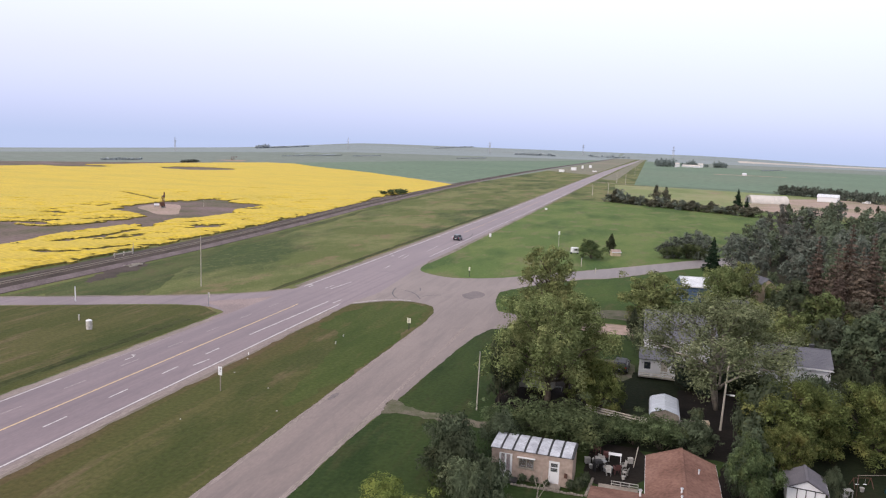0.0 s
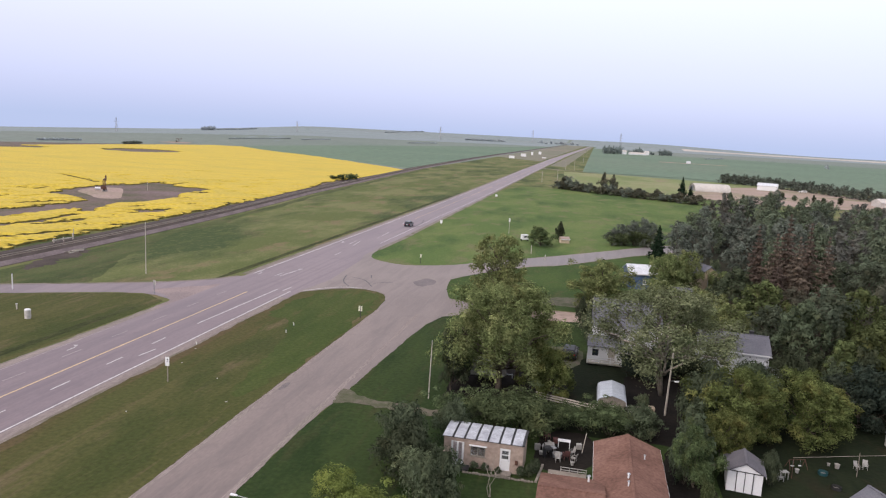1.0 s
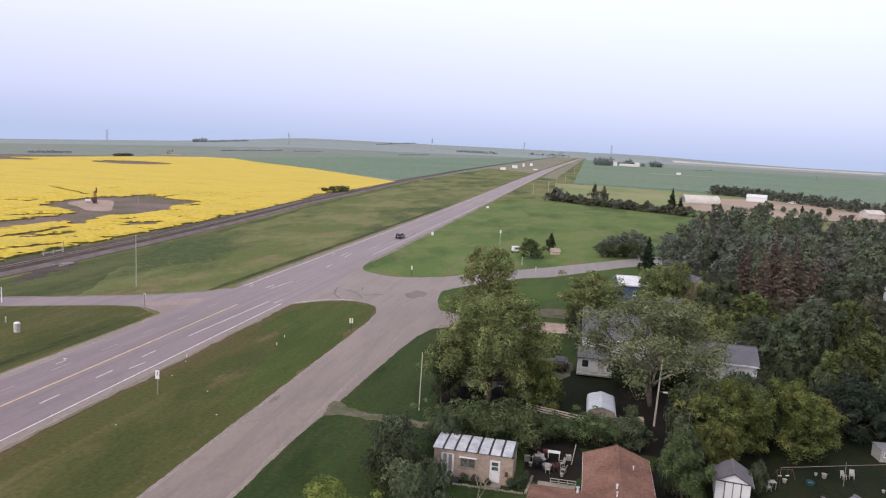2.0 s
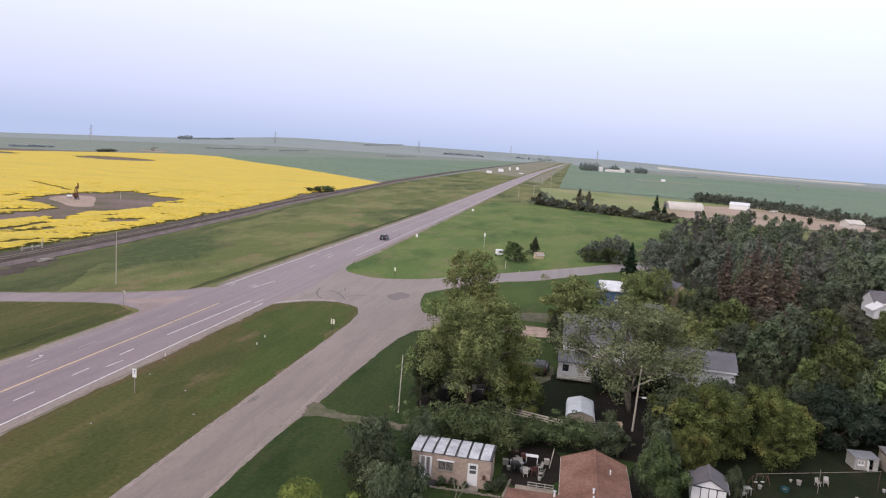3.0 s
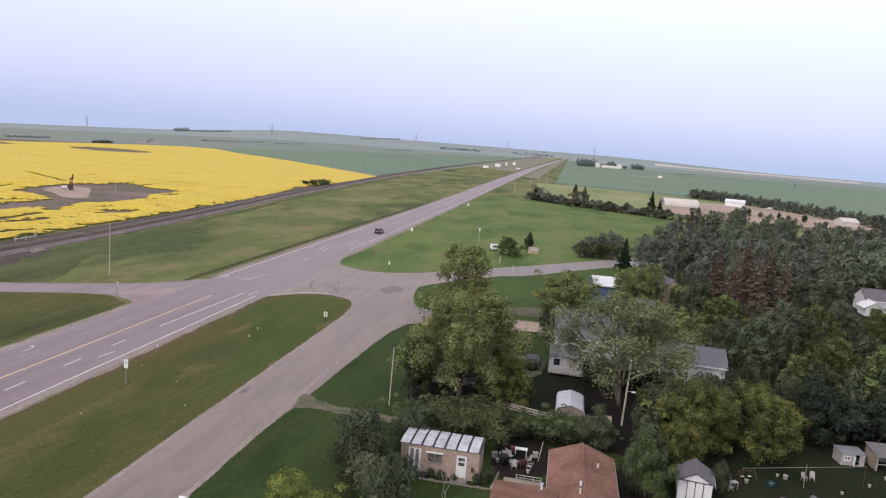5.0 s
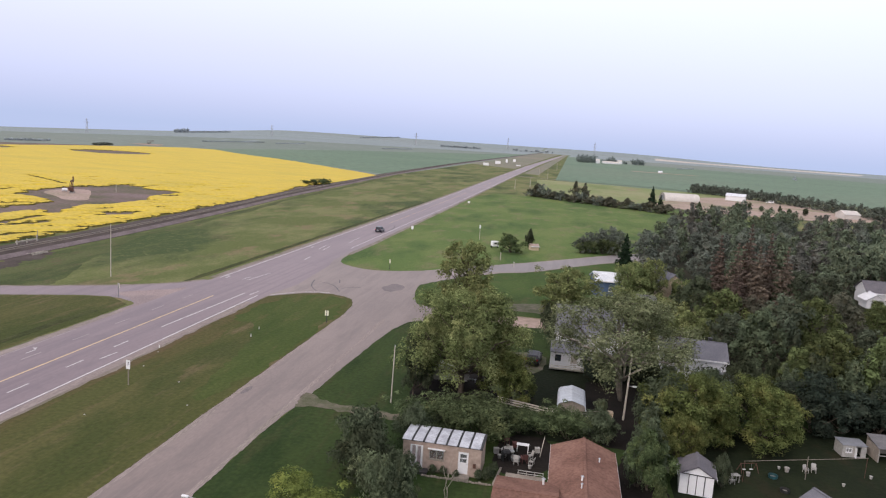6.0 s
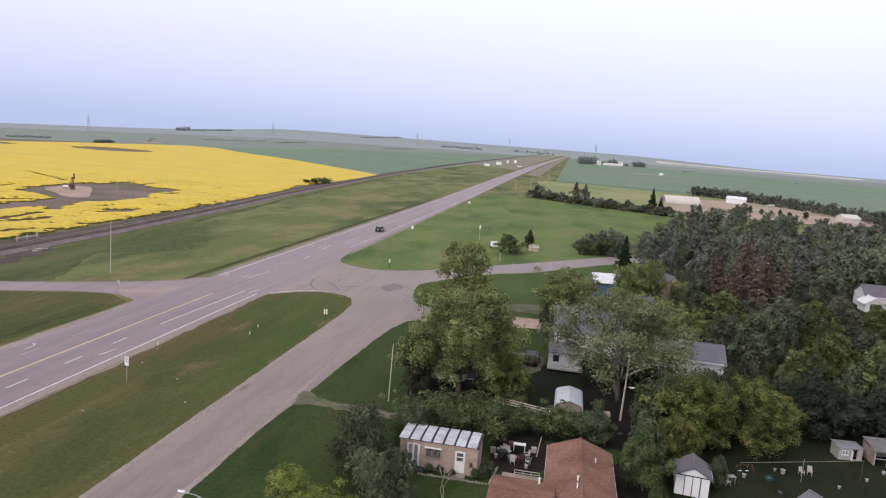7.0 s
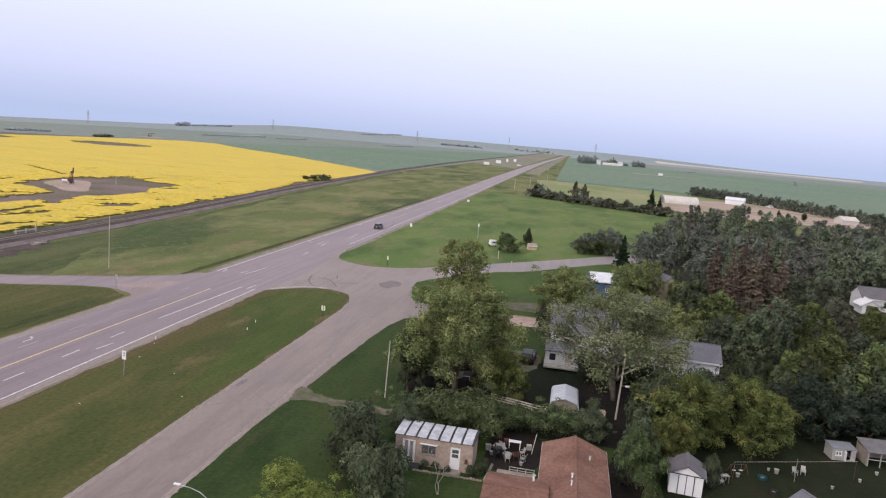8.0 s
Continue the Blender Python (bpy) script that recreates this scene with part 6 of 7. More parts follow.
gable_house("house", 55.0, 110.0, 80, 9.0, 8.0, 2.6, 2.0, M_SIDING, M_ROOF_BROWN, "white house with a pale brown roof among trees")
gable_house("house", 112.5, 262, 20, 9, 7, 3.0, 2.0, M_CREAM, M_METAL_ROOF, "pale distant house among the trees")
gable_house("house", 108, 249, 80, 5, 4, 3.0, 1.5, M_CREAM, M_CREAM, "pale yellow outbuilding among the trees", category="outbuilding")


def quonset(x, y, rz, L, W, Hh, mat, label):
    q = thing("quonset", x, y, 0, rz, label, "barn")
    n = 12
    arc = [(W / 2 * math.cos(math.pi * k / 16), Hh * math.sin(math.pi * k / 16)) for k in range(17)]
    for i in range(n):
        bm = bmesh.new()
        a, b = -L / 2 + i * L / n, -L / 2 + (i + 1) * L / n
        prev = None
        s = 1.0 + 0.008 * (i % 2)
        for py, pz in arc:
            cur = (bm.verts.new((a, py * s, pz * s)), bm.verts.new((b, py * s, pz * s)))
            if prev:
                bm.faces.new((prev[0], prev[1], cur[1], cur[0]))
            prev = cur
        bmesh.ops.recalc_face_normals(bm, faces=bm.faces)
        bmesh.ops.solidify(bm, geom=bm.faces, thickness=0.08)
        part("roof_sheet", bm, mat, q)
    for s in (-1, 1):
        bm = bmesh.new()
        bm.faces.new([bm.verts.new((s * (L / 2 - 0.3), py * 0.98, pz * 0.98)) for py, pz in arc])
        bmesh.ops.solidify(bm, geom=bm.faces, thickness=0.1)
        part("end_wall", bm, mat, q)
    part("door", box(-L / 2 + 0.16, -L / 2 + 0.26, -1.8, 1.8, 0, Hh * 0.7), M_GREY_TIN, q)
    return q


M_PALE_TIN = material("dusty pale tin", (0.58, 0.54, 0.50), (0.50, 0.47, 0.44), 0.3, 0.6, 0.1, 12)
quonset(71.5, 497, 12, 23, 13, 4.9, M_PALE_TIN, "long pale rounded quonset barn in the farm yard")
gable_house("barn", 118.5, 552, -18, 13, 8, 3.6, 1.6, M_WHITE, M_METAL_ROOF, "bright white metal barn before a windbreak", front=(("door_plain", 0, 0, 3, 3),), category="barn", courses=6)
gable_house("barn", 159.5, 452, 10, 9, 10, 2.8, 1.8, M_PALE_TIN, M_PALE_TIN, "pale tin machine shed at the wood's edge", category="barn", courses=6)
gable_house("barn", 140, 1215, 0, 6, 5, 2.6, 1.2, M_WHITE, M_METAL_ROOF, "small white shed alone in a crop field", category="barn", courses=3)
quad_sheet("well_pad", [(95, 1200), (95, 1235), (200, 1225), (200, 1195)], 4, 0.3, M_DIRT, "pale dirt pad in the crop field", "dirt pad")
for i, (x, y) in enumerate(((103, 452), (106, 455), (112, 452), (121, 447), (126, 446), (133, 440), (80, 430), (72, 424))):
    put(SHRUB, x, y, 0.36 + 0.1 * (i % 3), 0.55 + 0.2 * (i % 2), i * 50, label="small dark shrub in the farm yard")
for x, y, L, W, h in ((58, 1780, 9, 10, 7), (90, 1815, 40, 10, 3), (113, 1850, 10, 11, 7)):
    gable_house("barn", x, y, 12, L, W, h, 3, M_WHITE, M_PALE_TIN, "white farm building far down the highway", category="barn", courses=3)


# ---- road details ----
for x0, y0, x1, y1, w in ((-53.8, 75.9, -53.5, 78.9, 0.16), (-53.1, 115.8, -52.9, 119.1, 0.16), (-58.8, 127.0, -57.9, 135.7, 0.16), (-59.9, 127.2, -59.6, 130.4, 0.14), (-57.7, 154.0, -57.9, 158.4, 0.16), (-58.6, 168.9, -59.2, 176.1, 0.16), (-60.2, 170.5, -60.4, 176.5, 0.14), (-59.0, 217, -59.3, 223, 0.16), (-56.9, 184, -57.4, 196, 0.1)):
    marking([(x0, y0), (x1, y1)], w, M_WHITE_LINE)


def arrow(x, y, s=1):
    """A painted turn arrow: a shaft with a bent head."""
    bm = bmesh.new()
    for pts in ([(-0.07, 0), (0.07, 0), (0.07, 1.7), (-0.07, 1.7)], [(-0.07, 1.7), (0.07, 1.6), (0.5 * s, 1.95), (0.4 * s, 2.1)], [(0.3 * s, 1.75), (0.85 * s, 2.2), (0.25 * s, 2.35)]):
        f = bm.faces.new([bm.verts.new((x + px, y + py, 0.063)) for px, py in pts])
        f.normal_update()
        if f.normal.z < 0:
            f.normal_flip()
    return mesh_object("road_arrow", bm, M_WHITE_LINE, highway)


marking(soften([(-49.9, 117.4), (-47.4, 120.9), (-44.6, 123.3), (-41.2, 123.9)], 2, False), 0.2, M_WHITE_LINE, apron, 0.056)
marking(soften([(-112, 92.4), (-91, 104.0), (-84, 107.9), (-76.4, 112.3), (-69.2, 118.2), (-65.8, 124)], 2, False), 0.8, M_GRAVEL, left_road, 0.046, "gravel_edge")
arrow(-62.8, 74.6, -1)
arrow(-62.5, 171.5, -1)
arrow(-63.3, 127.0, -1)
arrow(-63.1, 216.5, -1)
marking([(-58.8, 232), (-58.2, 420), (-59.3, 900)], 0.13, M_YELLOW_LINE)
for pts in ([(-47.7, 133.8), (-46.8, 129.3), (-45.6, 126.5), (-43.9, 124.4)], [(-46.0, 132.4), (-44.0, 131.7), (-42.2, 129.9), (-40.0, 125.8)], [(-43.3, 136.0), (-42.4, 133.2)], [(-40.5, 128.5), (-39.5, 130.0), (-37.5, 131.0)]):
    marking(soften(pts, 2, False), 0.2, M_TAR, apron, 0.056, "crack_seal")
marking(soften([(-54.0, 215.5), (-53.9, 222), (-55.6, 231)], 2, False), 0.25, M_TAR, highway, 0.056, "crack_seal")
M_STAIN = material("dark asphalt patch", (0.150, 0.128, 0.132), (0.190, 0.160, 0.160), 0.5, 0.9, 0.1, 15)
for cx, cy, rx, ry in ((-31.8, 134, 1.9, 3.8), (-33.1, 72.4, 0.35, 1.2)):
    ring = [(cx + rx * math.cos(a) * (1 + 0.35 * noise.noise((math.cos(a) * 2, math.sin(a) * 2, cx))), cy + ry * math.sin(a) * (1 + 0.35 * noise.noise((math.sin(a) * 2, math.cos(a) * 2, cy)))) for a in [k * math.tau / 28 for k in range(28)]]
    bm = bmesh.new()
    bm.faces.new([bm.verts.new((x, y, 0.044)) for x, y in ring])
    mesh_object("asphalt_patch", bm, M_STAIN, apron)
M_TRACK = material("dusty gravel track", (0.140, 0.118, 0.088), (0.070, 0.078, 0.034), 0.8, 0.95, 0.3, 12, c=(0.052, 0.066, 0.024))
sheet("gravel_track", ragged(soften([(-26.6, 74.2), (-26.8, 69.0), (-24, 70.6), (-18.5, 69.6), (-12, 69.4), (-12, 71.2), (-18, 71.6), (-24.2, 72.2)], 2), 0.4, 0.9), 0.04, M_TRACK, "dusty gravel driveway across the lawn", "driveway")
sheet("driveway", soften([(-9.5, 113.2), (1.4, 115.4), (1.2, 121.2), (-9.5, 121.0)], 1), 0.05, M_DIRT, "pinkish gravel driveway beside the white house", "driveway")
sheet("parking_spot", ragged(soften([(-10.0, 124.5), (3.0, 125.6), (2.6, 133.5), (-8.6, 132.0)], 2), 0.8, 0.5), 0.031, M_TRACK, "small grey gravel pad behind the driveway", "driveway")
sheet("parking_spot", soften([(-6.6, 90), (-0.6, 91), (-0.9, 101), (-6.8, 99)], 1), 0.03, M_TRACK, "worn gravel parking spot on the lawn", "driveway")
strip("roadside_strip", [(y, -50.4, -45.4 - 2.2 * smooth_step(85, 118, y) + 1.5 * noise.noise((y * 0.11, 3, 0)) + 0.8 * noise.noise((y * 0.37, 8, 0))) for y in range(-60, 118, 2)], 0.012, M_BROWN_VERGE)
strip("roadside_strip", [(y, -50.7, -49.9 + 0.35 * noise.noise((y * 0.5, 1, 0)) + 0.4 * noise.noise((y * 0.13, 5, 0))) for y in range(-60, 117)], 0.03, M_GRAVEL)
strip("roadside_strip", [(166, -51.6, -50.6), (190, -51.4, -50.0), (205, -51.6, -50.2), (320, -51.6, -50.2), (430, -52.2, -50.8), (630, -53.2, -51.8), (1120, -53.8, -52.2)], 0.03, M_GRAVEL)
strip("roadside_strip", [(126, -66.4, -64.8), (200, -65.8, -64.2), (320, -65.0, -63.3), (430, -65.4, -63.7), (630, -66.6, -64.9), (1120, -67.4, -65.7)], 0.03, M_GRAVEL)
M_DITCH = grass_material("dark rank ditch grass", ((0.036, 0.046, 0.014), (0.060, 0.068, 0.024), (0.076, 0.066, 0.030), (0.026, 0.036, 0.011)), 0.5, run=0.2)
strip("roadside_strip", [(y, -68.4 + 0.009 * (y - 120) - 0.5 * min(1, (y - 116) / 12) + 0.35 * noise.noise((y * 0.2, 3, 0)), -67.9 + 0.009 * (y - 120) + 0.5 * min(1, (y - 116) / 12) + 0.35 * noise.noise((y * 0.25, 9, 0))) for y in range(116, 330, 2)], 0.012, M_DITCH)
strip("roadside_strip", [(y, -69.6 + 0.3 * noise.noise((y * 0.2, 4, 0)), -68.2 + 0.3 * noise.noise((y * 0.25, 6, 0))) for y in range(-60, 98, 2)], 0.014, M_DITCH)
M_RANK = grass_material("rank railside grass", ((0.066, 0.086, 0.030), (0.092, 0.104, 0.042), (0.104, 0.092, 0.048), (0.046, 0.062, 0.022)), 0.2, run=0.3)
strip("roadside_strip", [(y, along_rail(y) + 6.4 + 0.8 * noise.noise((y * 0.06, 2, 0)), along_rail(y) + 9.5 + 2.2 * noise.noise((y * 0.045, 7, 0)) + 0.6 * noise.noise((y * 0.3, 1, 0))) for y in range(60, 560, 3)], 0.014, M_RANK)
sheet("rough_grass", ragged(soften([(-105.5, 100), (-105.5, 136), (-104, 158), (-100, 150), (-96, 134), (-92, 124), (-87, 112), (-85, 101), (-92, 99)], 2), 1.4, 0.9), 0.016, M_RANK, "rough dark grass below the railway", "grass")
sheet("farm_lane", [(-52, 696), (-25, 676), (20, 668), (75, 662), (100, 640), (103, 644), (77, 667), (20, 673), (-24, 681), (-52, 704)], 0.06, M_GRAVEL, "pale gravel farm lane leaving the highway", "lane")
for ob in [o for o in bpy.data.objects if o.name.startswith("roadside_strip")]:
    tagged(ob, "narrow strip of gravel and dry grass along the highway", "verge", kind="structure")


# ---- signs and poles ----
M_SIGN_DARK = material("faded black print", (0.06, 0.06, 0.07), (0.09, 0.09, 0.10), 3, 0.7, 0.0, 5)
M_SIGN_YELLOW = material("pale yellow sign", (0.74, 0.73, 0.58), (0.66, 0.65, 0.50), 2, 0.5, 0.0, 5)


def road_sign(x, y, h, w, ph, label, plate=None, bars=(), post=None, rz=0):
    s = thing("road_sign", x, y, 0, rz, label, "road sign")
    part("post", box(-0.05, 0.05, -0.05, 0.05, -0.1, h - 0.05, 0.01), post or M_WOOD, s)
    p = part("plate", box(-w / 2, w / 2, -0.085, -0.055, h - ph, h, 0.01), plate or M_WHITE, s)
    for bx, bz, bw, bh in bars:
        part("print", box(bx - bw / 2, bx + bw / 2, -0.09, -0.0855, h - ph + bz, h - ph + bz + bh), M_SIGN_DARK, p)
    return s


road_sign(-45.6, 69.3, 2.85, 0.5, 1.0, "white rectangular road sign on a wooden post", bars=((0.03, 0.62, 0.12, 0.2), (0, 0.45, 0.22, 0.06)))
two = road_sign(-34.8, 103.8, 1.9, 0.6, 0.8, "pale two-panel marker sign on a dark post", M_SIGN_YELLOW, ((0, 0.0, 0.1, 0.8),), M_DARK)
road_sign(-37.4, 153.0, 2.2, 0.32, 0.8, "narrow yellow marker sign on a dark post", M_SIGN_YELLOW, post=M_DARK)
road_sign(-47.6, 221.3, 1.7, 0.7, 1.1, "white road sign low beside the highway")
road_sign(-46.2, 337, 1.5, 1.1, 0.9, "small white road sign beside the highway")
road_sign(-71.0, 104.9, 2.3, 0.75, 0.75, "stop sign seen from its pale grey back", M_PALE_TIN, (), M_STEEL, 150)
tall = thing("marker_pole", -25.3, 214.3, 0, label="thin pole with a white box on top", category="pole")
part("pole", rod((0, 0, -0.1), (0, 0, 4.3), 0.07), M_PALE_WOOD, tall)
part("box", box(-0.2, 0.2, -0.2, 0.2, 3.6, 4.6, 0.03), M_WHITE, tall)
for x, y, h in ((-15.5, 180.3, 1.9), (-82.6, 88.5, 0.8), (-11.4, 171.5, 1.2)):
    m = thing("marker_post", x, y, 0, label="short white wooden marker post in grass", category="post")
    part("post", box(-0.09, 0.09, -0.09, 0.09, -0.1, h, 0.02), M_PALE_WOOD, m)
    part("cap", box(-0.11, 0.11, -0.11, 0.11, h, h + 0.06, 0.01), M_WHITE, m)
w1 = thing("utility_box", -77.6, 85.0, 0, label="white round utility riser standing in grass", category="utility box")
part("body", rod((0, 0, -0.05), (0, 0, 1.25), 0.42, 0.42, 16), M_PALE_TIN, w1)
part("lid", rod((0, 0, 1.25), (0, 0, 1.4), 0.46, 0.3, 16), M_WHITE, w1)
wp = thing("marker_pole", -92.5, 98.5, 0, label="white pipeline marker pole beside the side road", category="pole")
part("pole", rod((0, 0, -0.1), (0, 0, 2.6), 0.1, 0.08), M_WHITE, wp)
part("cap", rod((0, 0, 2.6), (0, 0, 2.75), 0.1, 0.03), M_DARK, wp)


def utility_pole(x, y, h, lean=(0, 0), mat=None, arm=False, label="tall thin weathered wooden utility pole", r=0.13):
    p = thing("utility_pole", x, y, 0, label=label, category="pole")
    part("pole", rod((0, 0, -0.3), (lean[0], lean[1], h), r, r * 0.65, 10), mat or M_PALE_WOOD, p)
    if arm:
        part("crossarm", box(lean[0] - 1.2, lean[0] + 1.2, lean[1] - 0.06, lean[1] + 0.06, h - 0.6, h - 0.45), M_WOOD, p)
        for k in (-1.05, 0, 1.05):
            part("insulator", rod((lean[0] + k, lean[1], h - 0.45), (lean[0] + k, lean[1], h - 0.2), 0.05, 0.03), M_CONCRETE, p)
    else:
        part("cap", rod((lean[0], lean[1], h), (lean[0], lean[1], h + 0.08), r * 0.7, r * 0.4, 10), M_STEEL, p)
    return p


utility_pole(-81.7, 118.4, 9.7, (0, 0), r=0.095)
utility_pole(-17.0, 74.2, 6.5, (0.1, 0.1), r=0.075)
big = utility_pole(8.3, 78.0, 7.4, (0.25, 0.15), label="pale leaning utility pole with a lamp arm", r=0.12)
part("lamp_arm", rod((0.25, 0.1, 3.9), (0.75, -0.35, 4.1), 0.03), M_STEEL, big)
part("lamp_head", box(0.55, 1.05, -0.55, -0.3, 4.0, 4.14, 0.03), M_WHITE, big)
utility_pole(48.9, 93.0, 8.0, (0.6, 0.2), r=0.14, label="leaning utility pole among dark trees")
for x, y, h in ((-26, 478, 9.2), (-21.6, 674, 11), (-19.5, 956, 10.5), (-30.5, 700, 9), (-22, 1300, 11), (-36, 480, 7)):
    utility_pole(x, y, h, arm=True, label="wooden power pole with a crossarm beside the highway", r=0.16)
utility_pole(-175.3, 257.1, 3.6, label="short pale pole at the well site", r=0.1)
lamp = thing("street_lamp", -16.6, 33.6, 0, label="steel street lamp with a curved arm", category="street lamp")
part("pole", rod((0, 0, -0.2), (0, 0, 8.12), 0.1, 0.06, 10), M_STEEL, lamp)
bm = bmesh.new()
pts = [(0, 0, 8.1), (-0.25, 0.05, 8.5), (-0.7, 0.12, 8.75), (-1.3, 0.2, 8.87), (-2.0, 0.3, 8.88)]
for a, b in zip(pts, pts[1:]):
    add_rod(bm, a, b, 0.022)
part("arm", bm, M_STEEL, lamp)
part("lamp_head", box(-2.4, -1.98, 0.24, 0.40, 8.83, 8.93, 0.03), M_WHITE, lamp)

for x, y, w, h, n in ((-109, 926, 7, 4.4, 2), (-104, 1025, 7.5, 5.6, 2), (-101, 1127, 3, 6.6, 2), (-95.5, 1208, 4.5, 6, 2), (-75.4, 1031, 6, 1.9, 2)):
    b = thing("billboard", x, y, 0, 0, "white roadside billboard on wooden posts", "billboard")
    part("panel", box(-w / 2, w / 2, -0.12, 0, h * 0.25, h, 0.03), M_WHITE, b)
    for k in (-0.35, 0.35):
        part("post", box(k * w - 0.12, k * w + 0.12, 0.01, 0.25, -0.2, h * 0.9), M_WOOD, b)


def pumpjack(x, y, z, s, rz, label):
    p = thing("oil_pump", x, y, z, rz, label, "oil pump")
    p.scale = (s, s, s)
    part("base", box(-2.6, 2.0, -0.6, 0.6, 0, 0.35, 0.03), M_CONCRETE, p)
    bm = bmesh.new()
    for sx, sy in ((-1, -0.5), (-1, 0.5), (0.5, -0.5), (0.5, 0.5)):
        add_rod(bm, (sx, sy, 0.3), (-0.1, sy * 0.3, 3.8), 0.09)
    part("tower", bm, M_RUST, p)
    part("walking_beam", box(-3.0, 2.8, -0.16, 0.16, 3.8, 4.25, 0.02), M_RUST, p)
    bm = bmesh.new()
    prof = [(2.8, 3.2), (3.25, 3.5), (3.5, 4.1), (3.3, 4.8), (2.9, 5.2), (2.75, 4.6)]
    f = [bm.verts.new((a, -0.2, b)) for a, b in prof]
    g = [bm.verts.new((a, 0.2, b)) for a, b in prof]
    bm.faces.new(f)
    bm.faces.new(g[::-1])
    for i in range(len(prof)):
        j = (i + 1) % len(prof)
        bm.faces.new((f[j], f[i], g[i], g[j]))
    bmesh.ops.recalc_face_normals(bm, faces=bm.faces)
    part("horse_head", bm, M_RUST, p)
    part("counterweight", box(-3.2, -2.0, -0.75, 0.75, 0.9, 2.0, 0.1), M_RUST, p)
    for sy in (-0.5, 0.5):
        part("pitman_arm", rod((-2.6, sy, 1.4), (-2.9, sy * 0.4, 3.9), 0.07), M_RUST, p)
    part("motor", box(-2.5, -1.5, -0.4, 0.4, 0.36, 0.95, 0.08), M_DARK, p)
    part("polished_rod", rod((3.3, 0, 0), (3.3, 0, 3.4), 0.04), M_STEEL, p)
    return p


pumpjack(-184, 243, 0.17, 1.12, 120, "dark rusty oil pumpjack on a dirt pad")
tank = thing("storage_tank", -187.5, 243.5, 0.17, 37, "small white tank beside the oil pumpjack", "tank")
part("body", rod((-0.9, 0, 0.75), (0.9, 0, 0.75), 0.55, sides=16), M_WHITE, tank)
for k in (-0.6, 0.6):
    part("saddle", box(k - 0.1, k + 0.1, -0.4, 0.4, 0, 0.35), M_STEEL, tank)
pumpjack(-527, 842, land(-527, 842), 1.1, 20, "distant oil pumpjack beyond the canola field")
quad_sheet("well_pad", [(-490, 800), (-515, 855), (-545, 855), (-530, 800)], 6, 0.4, M_DIRT, "pale dirt pad of a distant well", "dirt pad")


def lattice_tower(x, y, h, label="distant steel lattice power tower"):
    t = thing("lattice_tower", x, y, land(x, y) - 1, 30, label, "tower")
    legs = [(sx, sy) for sx in (-1, 1) for sy in (-1, 1)]
    for sx, sy in legs:
        part("leg", rod((sx * 4.5, sy * 4.5, 0), (sx * 0.8, sy * 0.8, h), 0.4, 0.3, 5), M_STEEL, t)
    bm = bmesh.new()
    n = 7
    for k in range(n):
        z0, z1 = h * k / n, h * (k + 1) / n
        a, b = 4.5 - 3.7 * k / n, 4.5 - 3.7 * (k + 1) / n
        for s in (-1, 1):
            add_rod(bm, (-a, s * a, z0), (b, s * b, z1), 0.22, sides=4)
            add_rod(bm, (a, s * a, z0), (-b, s * b, z1), 0.22, sides=4)
    part("bracing", bm, M_STEEL, t)
    for z, w in ((h * 0.72, 9), (h * 0.88, 7)):
        part("crossarm", box(-w, w, -0.3, 0.3, z, z + 0.7), M_STEEL, t)
    return t


for x, y, top_z in ((-1772, 2421, 22), (-1193, 2752, 45), (-642, 2930, 52), (-358, 3984, 66), (82, 3060, 62)):
    lattice_tower(x, y, top_z - land(x, y) + 1)

for x, y in ((-42.4, 96.1), (-41.8, 92.1), (-50.0, 82.6)):
    m = thing("marker_post", x, y, 0, label="short white reflector post in the grass", category="marker post", group="marker posts")
    part("post", box(-0.05, 0.05, -0.03, 0.03, -0.1, 0.38, 0.01), M_WHITE, m)
    part("reflector", box(-0.04, 0.04, -0.042, -0.032, 0.24, 0.34), M_SIGN_YELLOW, m)

M_PAPER = material("dirty white paper", (0.42, 0.41, 0.38), (0.33, 0.32, 0.30), 4, 0.8, 0.2, 8)
rng = random.Random(8)
for x, y in ((-49.2, 81.0), (-47.7, 75.5), (-41.1, 72.0), (-36.7, 66.0), (-44.5, 60.5)):
    bm = bmesh.new()
    bmesh.ops.create_icosphere(bm, subdivisions=2, radius=0.075)
    for v in bm.verts:
        v.co = Vector((v.co.x * 1.5, v.co.y, v.co.z * 0.6)) * (1 + rng.uniform(-0.3, 0.3)) + Vector((0, 0, 0.03))
    scrap = tagged(mesh_object("litter", bm, M_PAPER), "crumpled scrap of pale paper in the grass", "litter", "roadside litter")
    scrap.matrix_world = pose(x, y, 0.02, 0, 0, rng.uniform(0, 180))

sheet("cinder_patch", ragged(soften([(-112.2, 128.7), (-108.2, 136.2), (-104.7, 133.0), (-103.4, 126.4), (-101.9, 117.6), (-101.9, 110.0)], 2), 0.7, 1.6), 0.03, M_BALLAST, "dark cinder heap spread beside the railway", "cinders")

